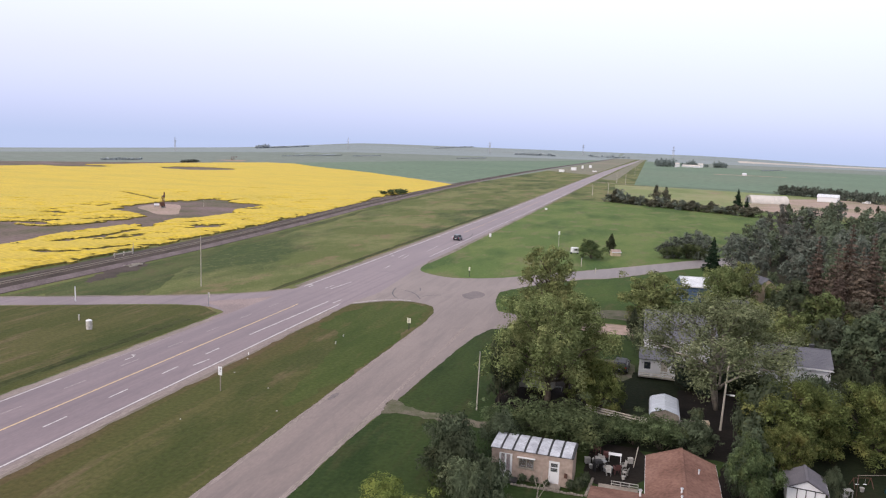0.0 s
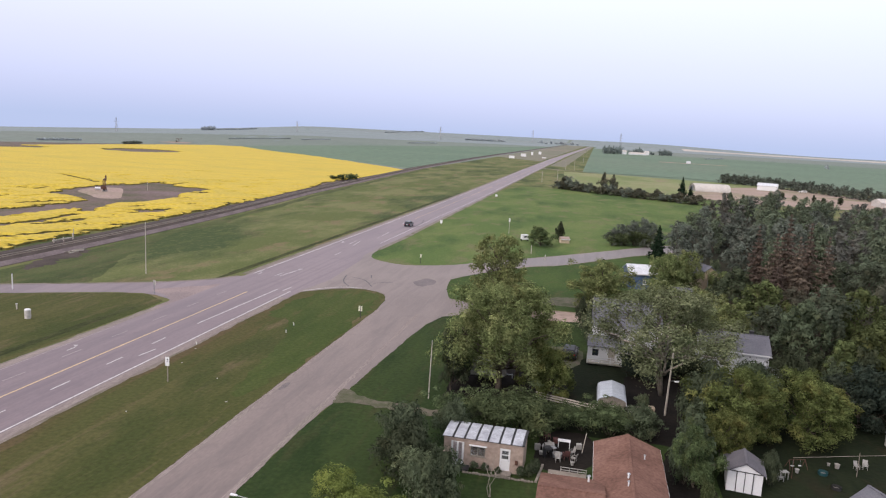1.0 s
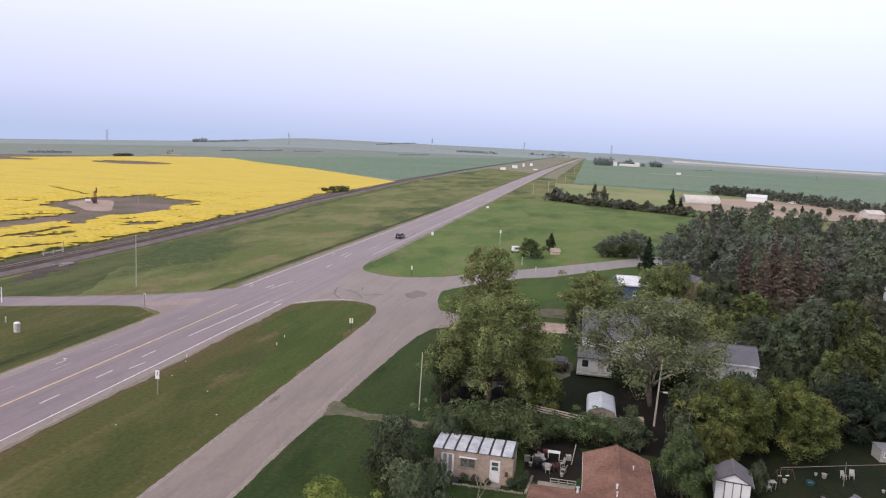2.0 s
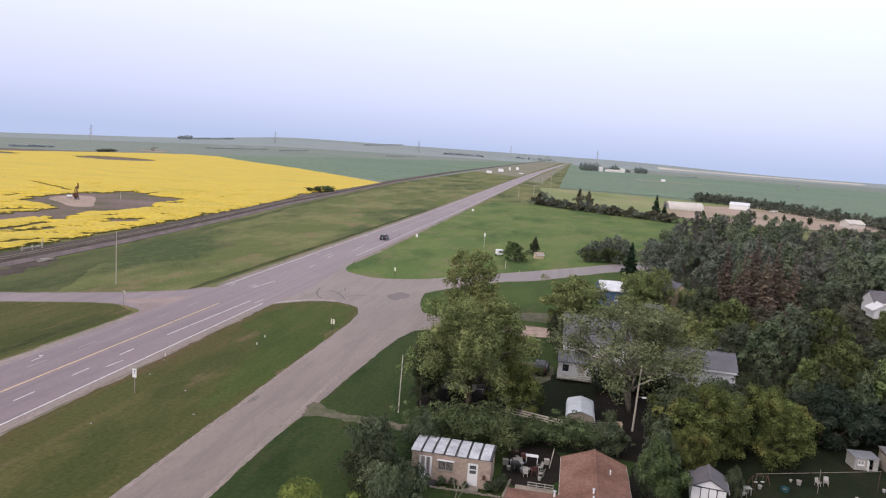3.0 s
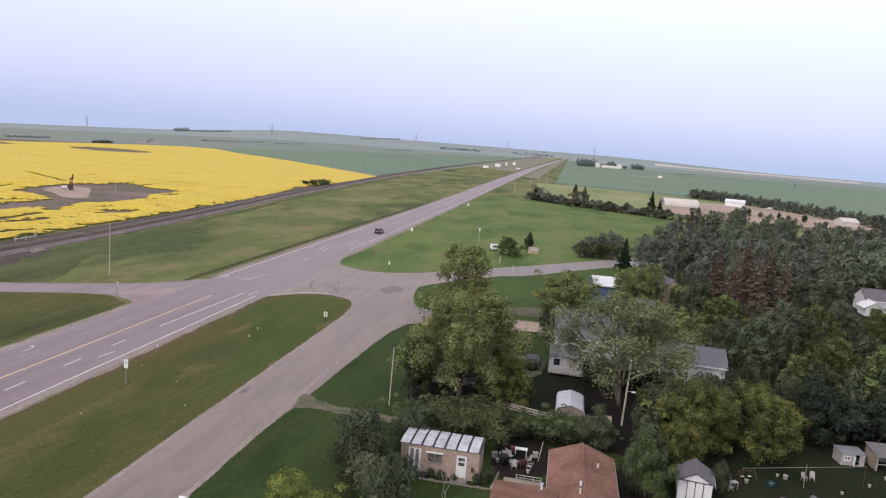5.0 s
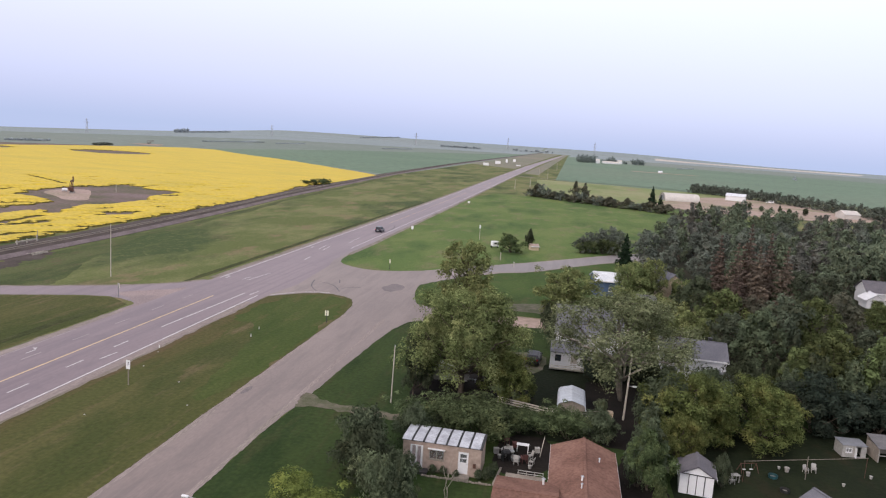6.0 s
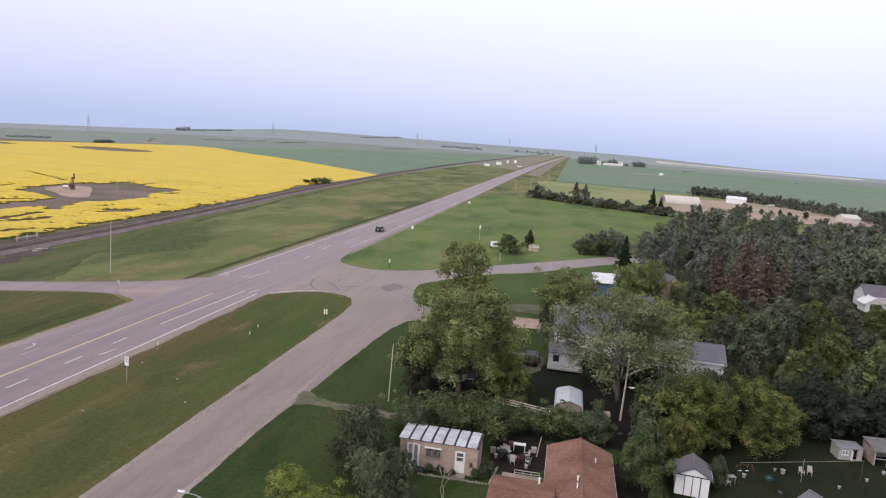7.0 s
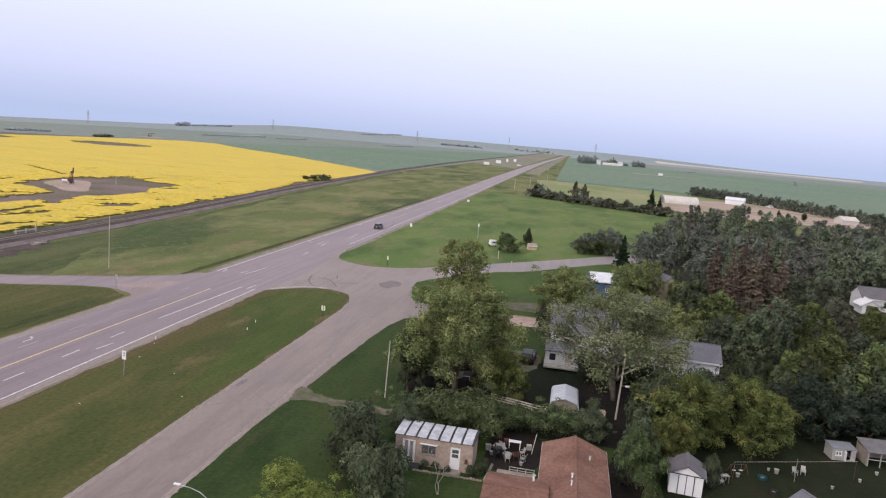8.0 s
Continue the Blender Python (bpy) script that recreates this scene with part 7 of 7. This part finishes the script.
# railway switch stand and a pile of old ties
barrier = thing("rail_bumper", -115.1, 137.5, 0.86, 88, "low white timber bumper beside the rails", "rail bumper")
part("beam", box(-3.2, 3.0, -0.12, 0.12, 0.35, 0.6, 0.02), M_PALE_WOOD, barrier)
for k in (-2.8, 0, 2.8):
    part("post", box(k - 0.1, k + 0.1, -0.1, 0.1, -0.6, 0.9 + 0.5 * (k > 1), 0.02), M_PALE_WOOD, barrier)
part("signal_mast", rod((3.1, 0, -0.6), (3.1, 0, 2.4), 0.06), M_STEEL, barrier)
for i in range(7):
    t = thing("railway_tie", -108.4 + 0.35 * (i % 4) + 0.2 * i, 129.5 + 0.9 * (i % 3) + 0.3 * i, 0.0 if i < 5 else 0.27, 25 * math.sin(i * 9) + 60, "old dark railway tie dumped in grass", "railway tie", "dumped ties")
    part("timber", box(-1.2, 1.2, -0.13, 0.13, 0, 0.24, 0.02), M_WOOD if i % 3 else M_PALE_WOOD, t)


# ---- vehicles ----
def paint(name, col):
    m = material(name, col, tuple(c * 0.85 for c in col), 1.0, 0.3, 0.0, 6)
    m.node_tree.nodes["Principled BSDF"].inputs["Coat Weight"].default_value = 0.6
    return m


M_NAVY, M_BLACKCAR, M_WHITECAR = paint("dark navy car paint", (0.02, 0.024, 0.045)), paint("black car paint", (0.012, 0.013, 0.02)), paint("white car paint", (0.75, 0.75, 0.75))
M_BLACKCAR.node_tree.nodes["Principled BSDF"].inputs["Coat Weight"].default_value = 0.1
M_BLACKCAR.node_tree.nodes["Principled BSDF"].inputs["Roughness"].default_value = 0.5
M_TYRE = material("tyre rubber", (0.02, 0.02, 0.02), (0.03, 0.03, 0.03), 3, 0.9, 0.1, 6)
M_RED = material("red lamp plastic", (0.45, 0.02, 0.02), (0.38, 0.02, 0.02), 3, 0.3, 0.0, 6)


def loft(sections):
    """Skin rings of (y, [(x, z), ...]) from back to front."""
    bm = bmesh.new()
    rings = [[bm.verts.new((x, y, z)) for x, z in ring] for y, ring in sections]
    n = len(rings[0])
    for a, b in zip(rings, rings[1:]):
        for k in range(n):
            bm.faces.new((a[k], a[(k + 1) % n], b[(k + 1) % n], b[k]))
    bm.faces.new(rings[0][::-1])
    bm.faces.new(rings[-1])
    bmesh.ops.recalc_face_normals(bm, faces=bm.faces)
    return bm


def suv(x, y, rz, mat, label, L=4.7, W=1.9, Hh=1.75, category="car"):
    """Front towards local +y."""
    c = thing("car", x, y, 0.06, rz, label, category)

    def ring(w, z0, z1, tuck=0.12):
        return [(-w + tuck, z0), (-w, z0 + tuck), (-w, z1 - tuck), (-w + tuck, z1), (w - tuck, z1), (w, z1 - tuck), (w, z0 + tuck), (w - tuck, z0)]

    h2, w2 = L / 2, W / 2
    part("body", loft([(-h2, ring(w2 * 0.9, 0.42, 0.95)), (-h2 + 0.12, ring(w2, 0.3, 1.05)), (-h2 * 0.3, ring(w2, 0.28, 1.06)), (h2 * 0.35, ring(w2, 0.28, 1.02)), (h2 - 0.5, ring(w2 * 0.98, 0.3, 0.92)), (h2 - 0.08, ring(w2 * 0.92, 0.36, 0.82)), (h2, ring(w2 * 0.84, 0.45, 0.72))]), mat, c)

    def trap(wl, wu, z0, z1):
        return [(-wl, z0), (-(wl + wu) / 2, (z0 + z1) / 2), (-wu, z1 - 0.06), (-wu + 0.1, z1), (wu - 0.1, z1), (wu, z1 - 0.06), ((wl + wu) / 2, (z0 + z1) / 2), (wl, z0)]

    cab = part("cabin", loft([(-h2 + 0.06, trap(w2 * 0.93, w2 * 0.80, 1.0, 1.02 + 0.05)), (-h2 + 0.38, trap(w2 * 0.94, w2 * 0.78, 1.0, Hh - 0.06)), (-0.3, trap(w2 * 0.95, w2 * 0.78, 1.0, Hh)), (h2 * 0.15, trap(w2 * 0.95, w2 * 0.76, 1.0, Hh - 0.05)), (h2 * 0.48, trap(w2 * 0.93, w2 * 0.85, 0.98, 1.06))]), mat, c)
    part("rear_window", slab([(-w2 * 0.78, -h2 + 0.06, 1.10), (w2 * 0.78, -h2 + 0.06, 1.10), (w2 * 0.70, -h2 + 0.33, Hh - 0.14), (-w2 * 0.70, -h2 + 0.33, Hh - 0.14)], 0.03), M_CAR_GLASS, c)
    part("windscreen", slab([(-w2 * 0.72, h2 * 0.17, Hh - 0.09), (w2 * 0.72, h2 * 0.17, Hh - 0.09), (w2 * 0.84, h2 * 0.47, 1.09), (-w2 * 0.84, h2 * 0.47, 1.09)], 0.03), M_CAR_GLASS, c)
    for s in (-1, 1):
        bm = bmesh.new()
        for y0, y1 in ((-h2 + 0.55, -0.55), (-0.45, 0.25), (0.32, h2 * 0.22)):
            vs = [bm.verts.new((s * (w2 * 0.945 + 0.012), y0, 1.12)), bm.verts.new((s * (w2 * 0.945 + 0.012), y1, 1.12)), bm.verts.new((s * (w2 * 0.80 + 0.025), y1 - 0.08, Hh - 0.18)), bm.verts.new((s * (w2 * 0.80 + 0.025), y0 + 0.08, Hh - 0.18))]
            bm.faces.new(vs if s > 0 else vs[::-1])
        part("side_windows", bm, M_CAR_GLASS, c)
        part("tail_lamp", box(s * w2 * 0.78 - 0.12, s * w2 * 0.78 + 0.12, -h2 - 0.012, -h2 + 0.2, 0.78, 1.0, 0.02), M_RED, c)
        part("headlamp", box(s * w2 * 0.66 - 0.16, s * w2 * 0.66 + 0.16, h2 - 0.2, h2 + 0.01, 0.62, 0.76, 0.02), M_WHITECAR, c)
        part("mirror", box(s * (w2 + 0.09) - 0.08, s * (w2 + 0.09) + 0.08, h2 * 0.30, h2 * 0.30 + 0.12, 1.02, 1.18, 0.02), mat, c)
        for wy in (-h2 * 0.58, h2 * 0.62):
            wheel = part("wheel", rod((s * (w2 - 0.24), wy, 0.34), (s * (w2 + 0.01), wy, 0.34), 0.34, sides=18), M_TYRE, c)
            part("rim", rod((s * (w2 + 0.0), wy, 0.34), (s * (w2 + 0.025), wy, 0.34), 0.21, sides=14), M_STEEL, wheel)
    part("bumper", box(-w2 * 0.88, w2 * 0.88, -h2 - 0.04, -h2 + 0.12, 0.40, 0.62, 0.03), M_TYRE, c)
    part("plate", box(-0.26, 0.26, -h2 - 0.055, -h2 - 0.042, 0.66, 0.80), M_WHITECAR, c)
    return c


suv(-55.8, 212.5, 0, M_NAVY, "dark navy SUV driving away on the highway")
suv(-2.5, 95.8, -4, M_BLACKCAR, "black car parked on gravel beside the house", Hh=1.55)
suv(46.8, 117.5, 70, M_WHITECAR, "white van parked among the trees", L=4.2, W=1.7, Hh=1.6, category="van")
suv(142, 552, 80, M_WHITECAR, "white pickup parked beside the barn", L=5.4, Hh=1.8, category="truck")


# ---- gardens ----
def board_fence(x0, y0, x1, y1, boards, label, top=1.0, mat=None):
    L = math.hypot(x1 - x0, y1 - y0)
    f = thing("board_fence", x0, y0, 0, math.degrees(math.atan2(y1 - y0, x1 - x0)), label, "fence")
    n = max(2, int(L / 2.2))
    for k in range(n + 1):
        part("post", box(k * L / n - 0.06, k * L / n + 0.06, 0.02, 0.14, -0.1, top), M_WOOD, f)
    for k in range(boards):
        z = top - 0.16 - k * 0.26
        part("board", box(-0.05, L + 0.05, -0.03 - 0.004 * k, 0.016, z, z + 0.15 + 0.02 * (k % 2), 0.008), mat or M_PALE_WOOD, f)
    return f


board_fence(-5.5, 77.6, 0.2, 75.8, 3, "weathered pale board fence behind the shrubs", 1.1)
board_fence(0.5, 76.2, 7.0, 77.7, 3, "low weathered board fence beside the arched shed", 0.9)
for x, y, w, h, mat, lab in ((0.9, 75.9, 1.2, 0.9, M_PALE_WOOD, "small pale wooden crate beside the shed"), (6.6, 76.9, 0.9, 1.1, M_CREAM, "tan wooden box beside the fence")):
    b = thing("crate", x, y, 0, 5, lab, "crate")
    part("body", box(-w / 2, w / 2, -0.4, 0.4, 0, h, 0.03), mat, b)
    part("lid", box(-w / 2 - 0.03, w / 2 + 0.03, -0.43, 0.43, h, h + 0.05, 0.01), mat, b)


def plastic_chair(name="garden_chair", mat=None, label="white plastic garden chair"):
    c = thing(name, 0, 0, 0, 0, label, "chair", "garden chairs")
    m = mat or M_WHITE
    part("seat", box(-0.27, 0.27, -0.27, 0.27, 0.40, 0.45, 0.02), m, c)
    bk = part("backrest", box(-0.27, 0.27, 0.0, 0.05, 0.0, 0.60, 0.02), m, c)
    bk.matrix_local = pose(0, 0.24, 0.42, -14, 0, 0)
    for sx in (-0.24, 0.24):
        part("armrest", box(sx - 0.04, sx + 0.04, -0.25, 0.27, 0.62, 0.66, 0.01), m, c)
        for sy in (-0.24, 0.24):
            part("leg", box(sx - 0.025, sx + 0.025, sy - 0.025, sy + 0.025, 0, 0.63 if sy < 0 else 0.4), m, c)
    return c


M_OLD_WHITE = material("weathered white plastic", (0.40, 0.39, 0.37), (0.31, 0.30, 0.28), 3, 0.6, 0.1, 8)
chair = plastic_chair(mat=M_OLD_WHITE)
chair.matrix_world = pose(24.8, 70.2, 0.02, 0, 0, 20) @ Matrix.Scale(0.72, 4)
for x, y, rz in ((25.6, 70.5, -10), (17.1, 65.4, 100), (-3.5, 64.4, 70), (-2.9, 64.9, 20), (-0.9, 63.4, 250), (-3.1, 65.8, 150), (-1.1, 64.7, 300), (-2.3, 63.0, 10)):
    copy_thing(chair, pose(x, y, 0.02, 0, 0, rz) @ Matrix.Scale(1.1, 4))
M_RED_CLOTH = material("faded red cushion", (0.13, 0.05, 0.045), (0.10, 0.042, 0.04), 3, 0.9, 0.1, 6)
red = plastic_chair("cushioned_chair", M_RED_CLOTH, "garden chair with a faded red cushion")
red.matrix_world = pose(-1.6, 63.6, 0.02, 0, 0, 200)
copy_thing(red, pose(-3.6, 67.4, 0.02, 0, 0, 120))


def table(x, y, rz, w, d, h, mat, label):
    t = thing("garden_table", x, y, 0.02, rz, label, "table")
    part("tabletop", box(-w / 2, w / 2, -d / 2, d / 2, h - 0.05, h, 0.015), mat, t)
    for sx in (-1, 1):
        for sy in (-1, 1):
            part("leg", box(sx * (w / 2 - 0.08) - 0.03, sx * (w / 2 - 0.08) + 0.03, sy * (d / 2 - 0.08) - 0.03, sy * (d / 2 - 0.08) + 0.03, 0, h - 0.05), mat, t)
    return t


table(-1.9, 66.2, 0, 1.2, 0.6, 0.7, M_WHITE, "white garden table on the patio")
table(-3.2, 65.2, 12, 0.9, 0.6, 0.6, M_OLD_WHITE, "low white garden table on the patio")
for x, y, w, d, h, mat, lab in ((-4.3, 64.9, 0.5, 0.4, 0.5, M_OLD_WHITE, "white storage bin on the patio"), (-0.5, 66.3, 0.45, 0.4, 0.45, M_OLD_WHITE, "small white box beside the table"), (-2.7, 67.0, 0.5, 0.5, 0.4, M_RED_CLOTH, "reddish cushion box on the patio"), (6.5, 58.2, 0.5, 0.3, 0.9, M_OLD_WHITE, "white cabinet behind the bungalow")):
    b = thing("storage_box", x, y, 0.02, 15, lab, "box")
    part("body", box(-w / 2, w / 2, -d / 2, d / 2, 0, h, 0.03), mat, b)
    part("lid", box(-w / 2 - 0.02, w / 2 + 0.02, -d / 2 - 0.02, d / 2 + 0.02, h, h + 0.04, 0.01), mat, b)
table(17.4, 65.9, 20, 0.9, 0.6, 0.7, M_OLD_WHITE, "small white garden table on the lawn")
# Patio ground with shade in its near-black colour.
sheet("patio", soften([(-4.6, 60.8), (0.6, 60.8), (1.4, 70.0), (-4.2, 70.0)], 1), 0.022, M_SHADE_SOIL, "bare-earth patio behind the bungalow, coloured dark for shade", "patio")
fire = thing("fire_pit", -2.4, 63.9, 0.02, label="round metal fire pit on the patio", category="fire pit")
part("ring", rod((0, 0, 0), (0, 0, 0.35), 0.42, 0.46, 18), M_STEEL, fire)
part("ash", rod((0, 0, 0.35), (0, 0, 0.37), 0.40, 0.38, 18), M_CONCRETE, fire)
grill = thing("barbecue", -3.3, 63.6, 0.02, 30, "black barbecue grill on the patio", "barbecue")
part("body", box(-0.4, 0.4, -0.3, 0.3, 0.7, 1.0, 0.08), M_DARK, grill)
part("side_shelf", box(0.41, 0.8, -0.25, 0.25, 0.86, 0.9), M_STEEL, grill)
for sx in (-0.33, 0.33):
    part("leg", box(sx - 0.03, sx + 0.03, -0.25, 0.25, 0, 0.7), M_DARK, grill)
deck = thing("deck_rail", -1.3, 60.6, 0, 0, "white wooden deck railing beside the bungalow", "railing")
for k in range(4):
    part("post", box(-0.65 + k * 0.73, -0.59 + k * 0.73, -0.03, 0.03, 0, 0.66), M_OLD_WHITE, deck)
for z in (0.38, 0.62):
    part("rail", box(-0.68, 1.6, -0.04, 0.04, z, z + 0.04), M_OLD_WHITE, deck)
part("platform", box(-1.7, 1.55, -3.0, 0.05, 0.12, 0.25), M_WOOD, deck)
prop = thing("leaning_pole", -0.2, 65.4, 0.02, label="pale pole leaning on the patio", category="pole")
part("pole", rod((0, 0, 0), (0.28, 0.4, 1.8), 0.04), M_PALE_WOOD, prop)
part("tip", rod((0.28, 0.4, 1.8), (0.30, 0.43, 1.9), 0.04, 0.02), M_WOOD, prop)
bare = thing("bare_sapling", -7.3, 54.6, 0, label="pale leafless forked sapling on the lawn", category="sapling")
bm = bmesh.new()
rng = random.Random(3)
for tip in ((-0.25, 0.1, 3.4), (0.3, 0.3, 3.6), (0.05, -0.1, 2.6)):
    limb(bm, (tip[0] * 0.2, 0, -0.05), tip, 0.035, 0.01, rng, 4)
part("trunk", bm, M_PALE_BARK, bare)
bm = bmesh.new()
for tip in ((-0.6, 0.2, 2.9), (0.75, 0.4, 3.0), (0.1, 0.2, 3.1)):
    limb(bm, (tip[0] * 0.35, 0.05, 1.9), tip, 0.02, 0.008, rng, 3)
part("twigs", bm, M_PALE_BARK, bare)

line = thing("clothesline", 18.1, 66.1, 0.02, math.degrees(math.atan2(4.7, 12.2)), "long clothesline bar on thin posts", "clothesline")
part("bar", rod((0, 0, 2.0), (13.1, 0, 2.0), 0.022), M_WOOD, line)
for k in (0.1, 6.6, 13.0):
    part("post", rod((k, 0, -0.05), (k, 0, 2.05 if k != 6.6 else 2.3), 0.02 if k != 6.6 else 0.03), M_RUST if k != 6.6 else M_WOOD, line)
swing = thing("swing_frame", 19.2, 68.6, 0.02, 20, "rusty red metal swing frame with small seats", "swing")
swing.scale = (0.8, 0.8, 0.52)
for sx in (-1.1, 1.1):
    for sy in (-0.5, 0.5):
        part("leg", rod((sx, sy, 0), (sx * 0.9, 0, 1.6), 0.035), M_RUST, swing)
part("top_bar", rod((-1.05, 0, 1.6), (1.05, 0, 1.6), 0.035), M_RUST, swing)
for sx in (-0.5, 0.4):
    part("swing_seat", box(sx - 0.2, sx + 0.2, -0.1, 0.1, 0.45, 0.49), M_WHITE, swing)
    part("chain", rod((sx, 0, 0.49), (sx, 0, 1.58), 0.012), M_STEEL, swing)
M_POOL = material("turquoise plastic", (0.022, 0.080, 0.090), (0.018, 0.064, 0.074), 3, 0.4, 0.0, 6)
for x, y, r, mat, lab in ((21.3, 68.0, 0.42, M_POOL, "small turquoise paddling pool on the lawn"), (21.6, 65.2, 0.4, M_TYRE, "black round tub on the lawn")):
    p = thing("tub", x, y, 0.02, label=lab, category="tub")
    bm = bmesh.new()
    bmesh.ops.create_cone(bm, cap_ends=False, segments=24, radius1=r, radius2=r * 1.05, depth=0.28, matrix=Matrix.Translation((0, 0, 0.14)))
    bmesh.ops.create_cone(bm, cap_ends=False, segments=24, radius1=r * 0.88, radius2=r * 0.92, depth=0.28, matrix=Matrix.Translation((0, 0, 0.14)))
    part("rim", bm, mat, p)
    part("floor", rod((0, 0, 0.0), (0, 0, 0.05), r * 0.9, r * 0.9, 24), M_CONCRETE, p)
for x, y, s, mat, lab in ((22.4, 70.2, 0.24, M_OLD_WHITE, "white plastic pot on the lawn"), (23.0, 69.8, 0.42, M_CONCRETE, "grey garden ornament pot on the lawn"), (19.0, 67.6, 0.35, M_OLD_WHITE, "white bucket beside the swing"), (33.2, 73.2, 0.3, M_OLD_WHITE, "white bucket beside the camper"), (30.8, 70.8, 0.28, M_OLD_WHITE, "white pot on the back lawn"), (27.5, 68.2, 0.25, M_OLD_WHITE, "white garden pot on the lawn"), (-1.0, 62.6, 0.3, M_OLD_WHITE, "white pot beside the deck"), (-3.9, 63.9, 0.35, M_OLD_WHITE, "white tub on the patio"), (-4.3, 68.0, 0.35, M_RED_CLOTH, "rusty red barrel behind the patio")):
    p = thing("garden_pot", x, y, 0.02, label=lab, category="pot")
    s *= 0.55
    part("body", rod((0, 0, 0), (0, 0, s * 1.7), s * 0.75, s, 12), mat, p)
    part("rim", rod((0, 0, s * 1.7), (0, 0, s * 1.85), s * 1.08, s * 1.08, 12), mat, p)
bike = thing("bicycle", 12.7, 62.4, 0.02, 10, "old bicycle leaning by the white shed", "bicycle")
for k in (-0.5, 0.5):
    bm = bmesh.new()
    pts = [(k + 0.33 * math.cos(a), 0, 0.34 + 0.33 * math.sin(a)) for a in [i * math.tau / 16 for i in range(17)]]
    for a, b in zip(pts, pts[1:]):
        add_rod(bm, a, b, 0.025, sides=5)
    part("wheel", bm, M_TYRE, bike)
bm = bmesh.new()
for a, b in (((-0.5, 0, 0.34), (-0.1, 0, 0.85)), ((-0.1, 0, 0.85), (0.4, 0, 0.85)), ((0.5, 0, 0.34), (0.38, 0, 1.0)), ((-0.5, 0, 0.34), (0.0, 0, 0.32)), ((0, 0, 0.32), (0.4, 0, 0.8))):
    add_rod(bm, a, b, 0.02, sides=6)
part("bike_frame", bm, M_RUST, bike)

camper = thing("camper", 30.9, 76.6, 0.02, 6, "small old white camper with an open door", "camper")
camper.scale = (0.78, 0.74, 0.66)
part("wall", wall_mesh(3.0, 1.9, [(0.45, 0.2, 0.8, 1.55), (-0.7, 0.8, 0.8, 0.7)], 0.1), M_OLD_WHITE, camper).matrix_local = pose(0, -1.2, 0)
part("wall", wall_mesh(3.0, 1.9, (), 0.1), M_OLD_WHITE, camper).matrix_local = pose(0, 1.2, 0, 0, 0, 180)
for s in (-1, 1):
    part("wall", wall_mesh(2.2, 1.9, (), 0.1), M_OLD_WHITE, camper).matrix_local = pose(s * 1.5, 0, 0, 0, 0, 90 * s)
part("roof", slab([(-1.6, -1.3, 1.98), (1.6, -1.3, 1.98), (1.6, 1.3, 2.08), (-1.6, 1.3, 2.08)], 0.08), M_GREY_TIN, camper)
add_window(camper, pose(-0.7, -1.2, 0.8), 0.8, 0.7)
d = part("open_door", box(0, 0.8, -0.03, 0.03, 0.2, 1.75), M_WHITE, camper, "open white door")
d.matrix_local = pose(0.05, -1.22, 0, 0, 0, -100)
M_GREY_BOARD = material("dull grey roof boards", (0.15, 0.145, 0.15), (0.11, 0.105, 0.11), 1.2, 0.9, 0.2, 9, object_space=True)
lean = thing("lean_to", 34.2, 76.6, 0.02, 4, "open grey wooden lean-to beside the camper", "shed")
lean.scale = (0.8, 0.74, 0.76)
part("roof", slab([(-1.7, -1.9, 2.0), (2.6, -1.9, 2.0), (2.6, 2.0, 2.6), (-1.7, 2.0, 2.6)], 0.08), M_GREY_BOARD, lean)
for px in (-1.5, 0.0, 1.2, 2.4):
    part("post", box(px - 0.06, px + 0.06, -1.75, -1.63, 0, 2.0), M_OLD_WHITE, lean)
part("rail", box(-1.5, 2.4, -1.72, -1.66, 0.9, 1.0), M_OLD_WHITE, lean)
part("wall", wall_mesh(3.4, 1.95, (), 0.1), M_WOOD, lean).matrix_local = pose(-1.6, 0, 0, 0, 0, -90)
part("wall", wall_mesh(4.0, 2.4, (), 0.1), M_WOOD, lean).matrix_local = pose(0.4, 1.8, 0, 0, 0, 180)
van = thing("travel_trailer", -11.9, 83.6, 0, 8, "white travel trailer parked under the poplars", "trailer")
part("body", box(-2.2, 2.2, -1.0, 1.0, 0.45, 2.2, 0.18), M_OLD_WHITE, van)
part("roof", box(-2.1, 2.1, -0.92, 0.92, 2.2, 2.26, 0.02), M_WHITE, van)
for k in (-0.9, 0.9):
    part("window", box(k - 0.4, k + 0.4, -1.012, -1.002, 1.3, 1.8), M_CAR_GLASS, van)
for sy in (-0.86, 0.86):
    part("wheel", rod((-0.2, sy - 0.1, 0.33), (-0.2, sy + 0.1, 0.33), 0.33, sides=16), M_TYRE, van)
part("hitch", box(2.2, 3.1, -0.06, 0.06, 0.45, 0.55), M_STEEL, van)
part("jack", rod((3.0, 0, 0), (3.0, 0, 0.5), 0.04), M_STEEL, van)
trash = thing("small_trailer", -19.3, 201.2, 0, 30, "small white box trailer standing in the meadow", "trailer")
part("body", box(-0.9, 0.9, -0.7, 0.7, 0.5, 1.9, 0.05), M_WHITE, trash)
for s in (-1, 1):
    part("wheel", rod((s * 0.9, 0, 0.32), (s * 1.06, 0, 0.32), 0.32, sides=14), M_TYRE, trash)
part("window", box(-0.4, 0.4, -0.712, -0.702, 1.1, 1.55), M_CAR_GLASS, trash)
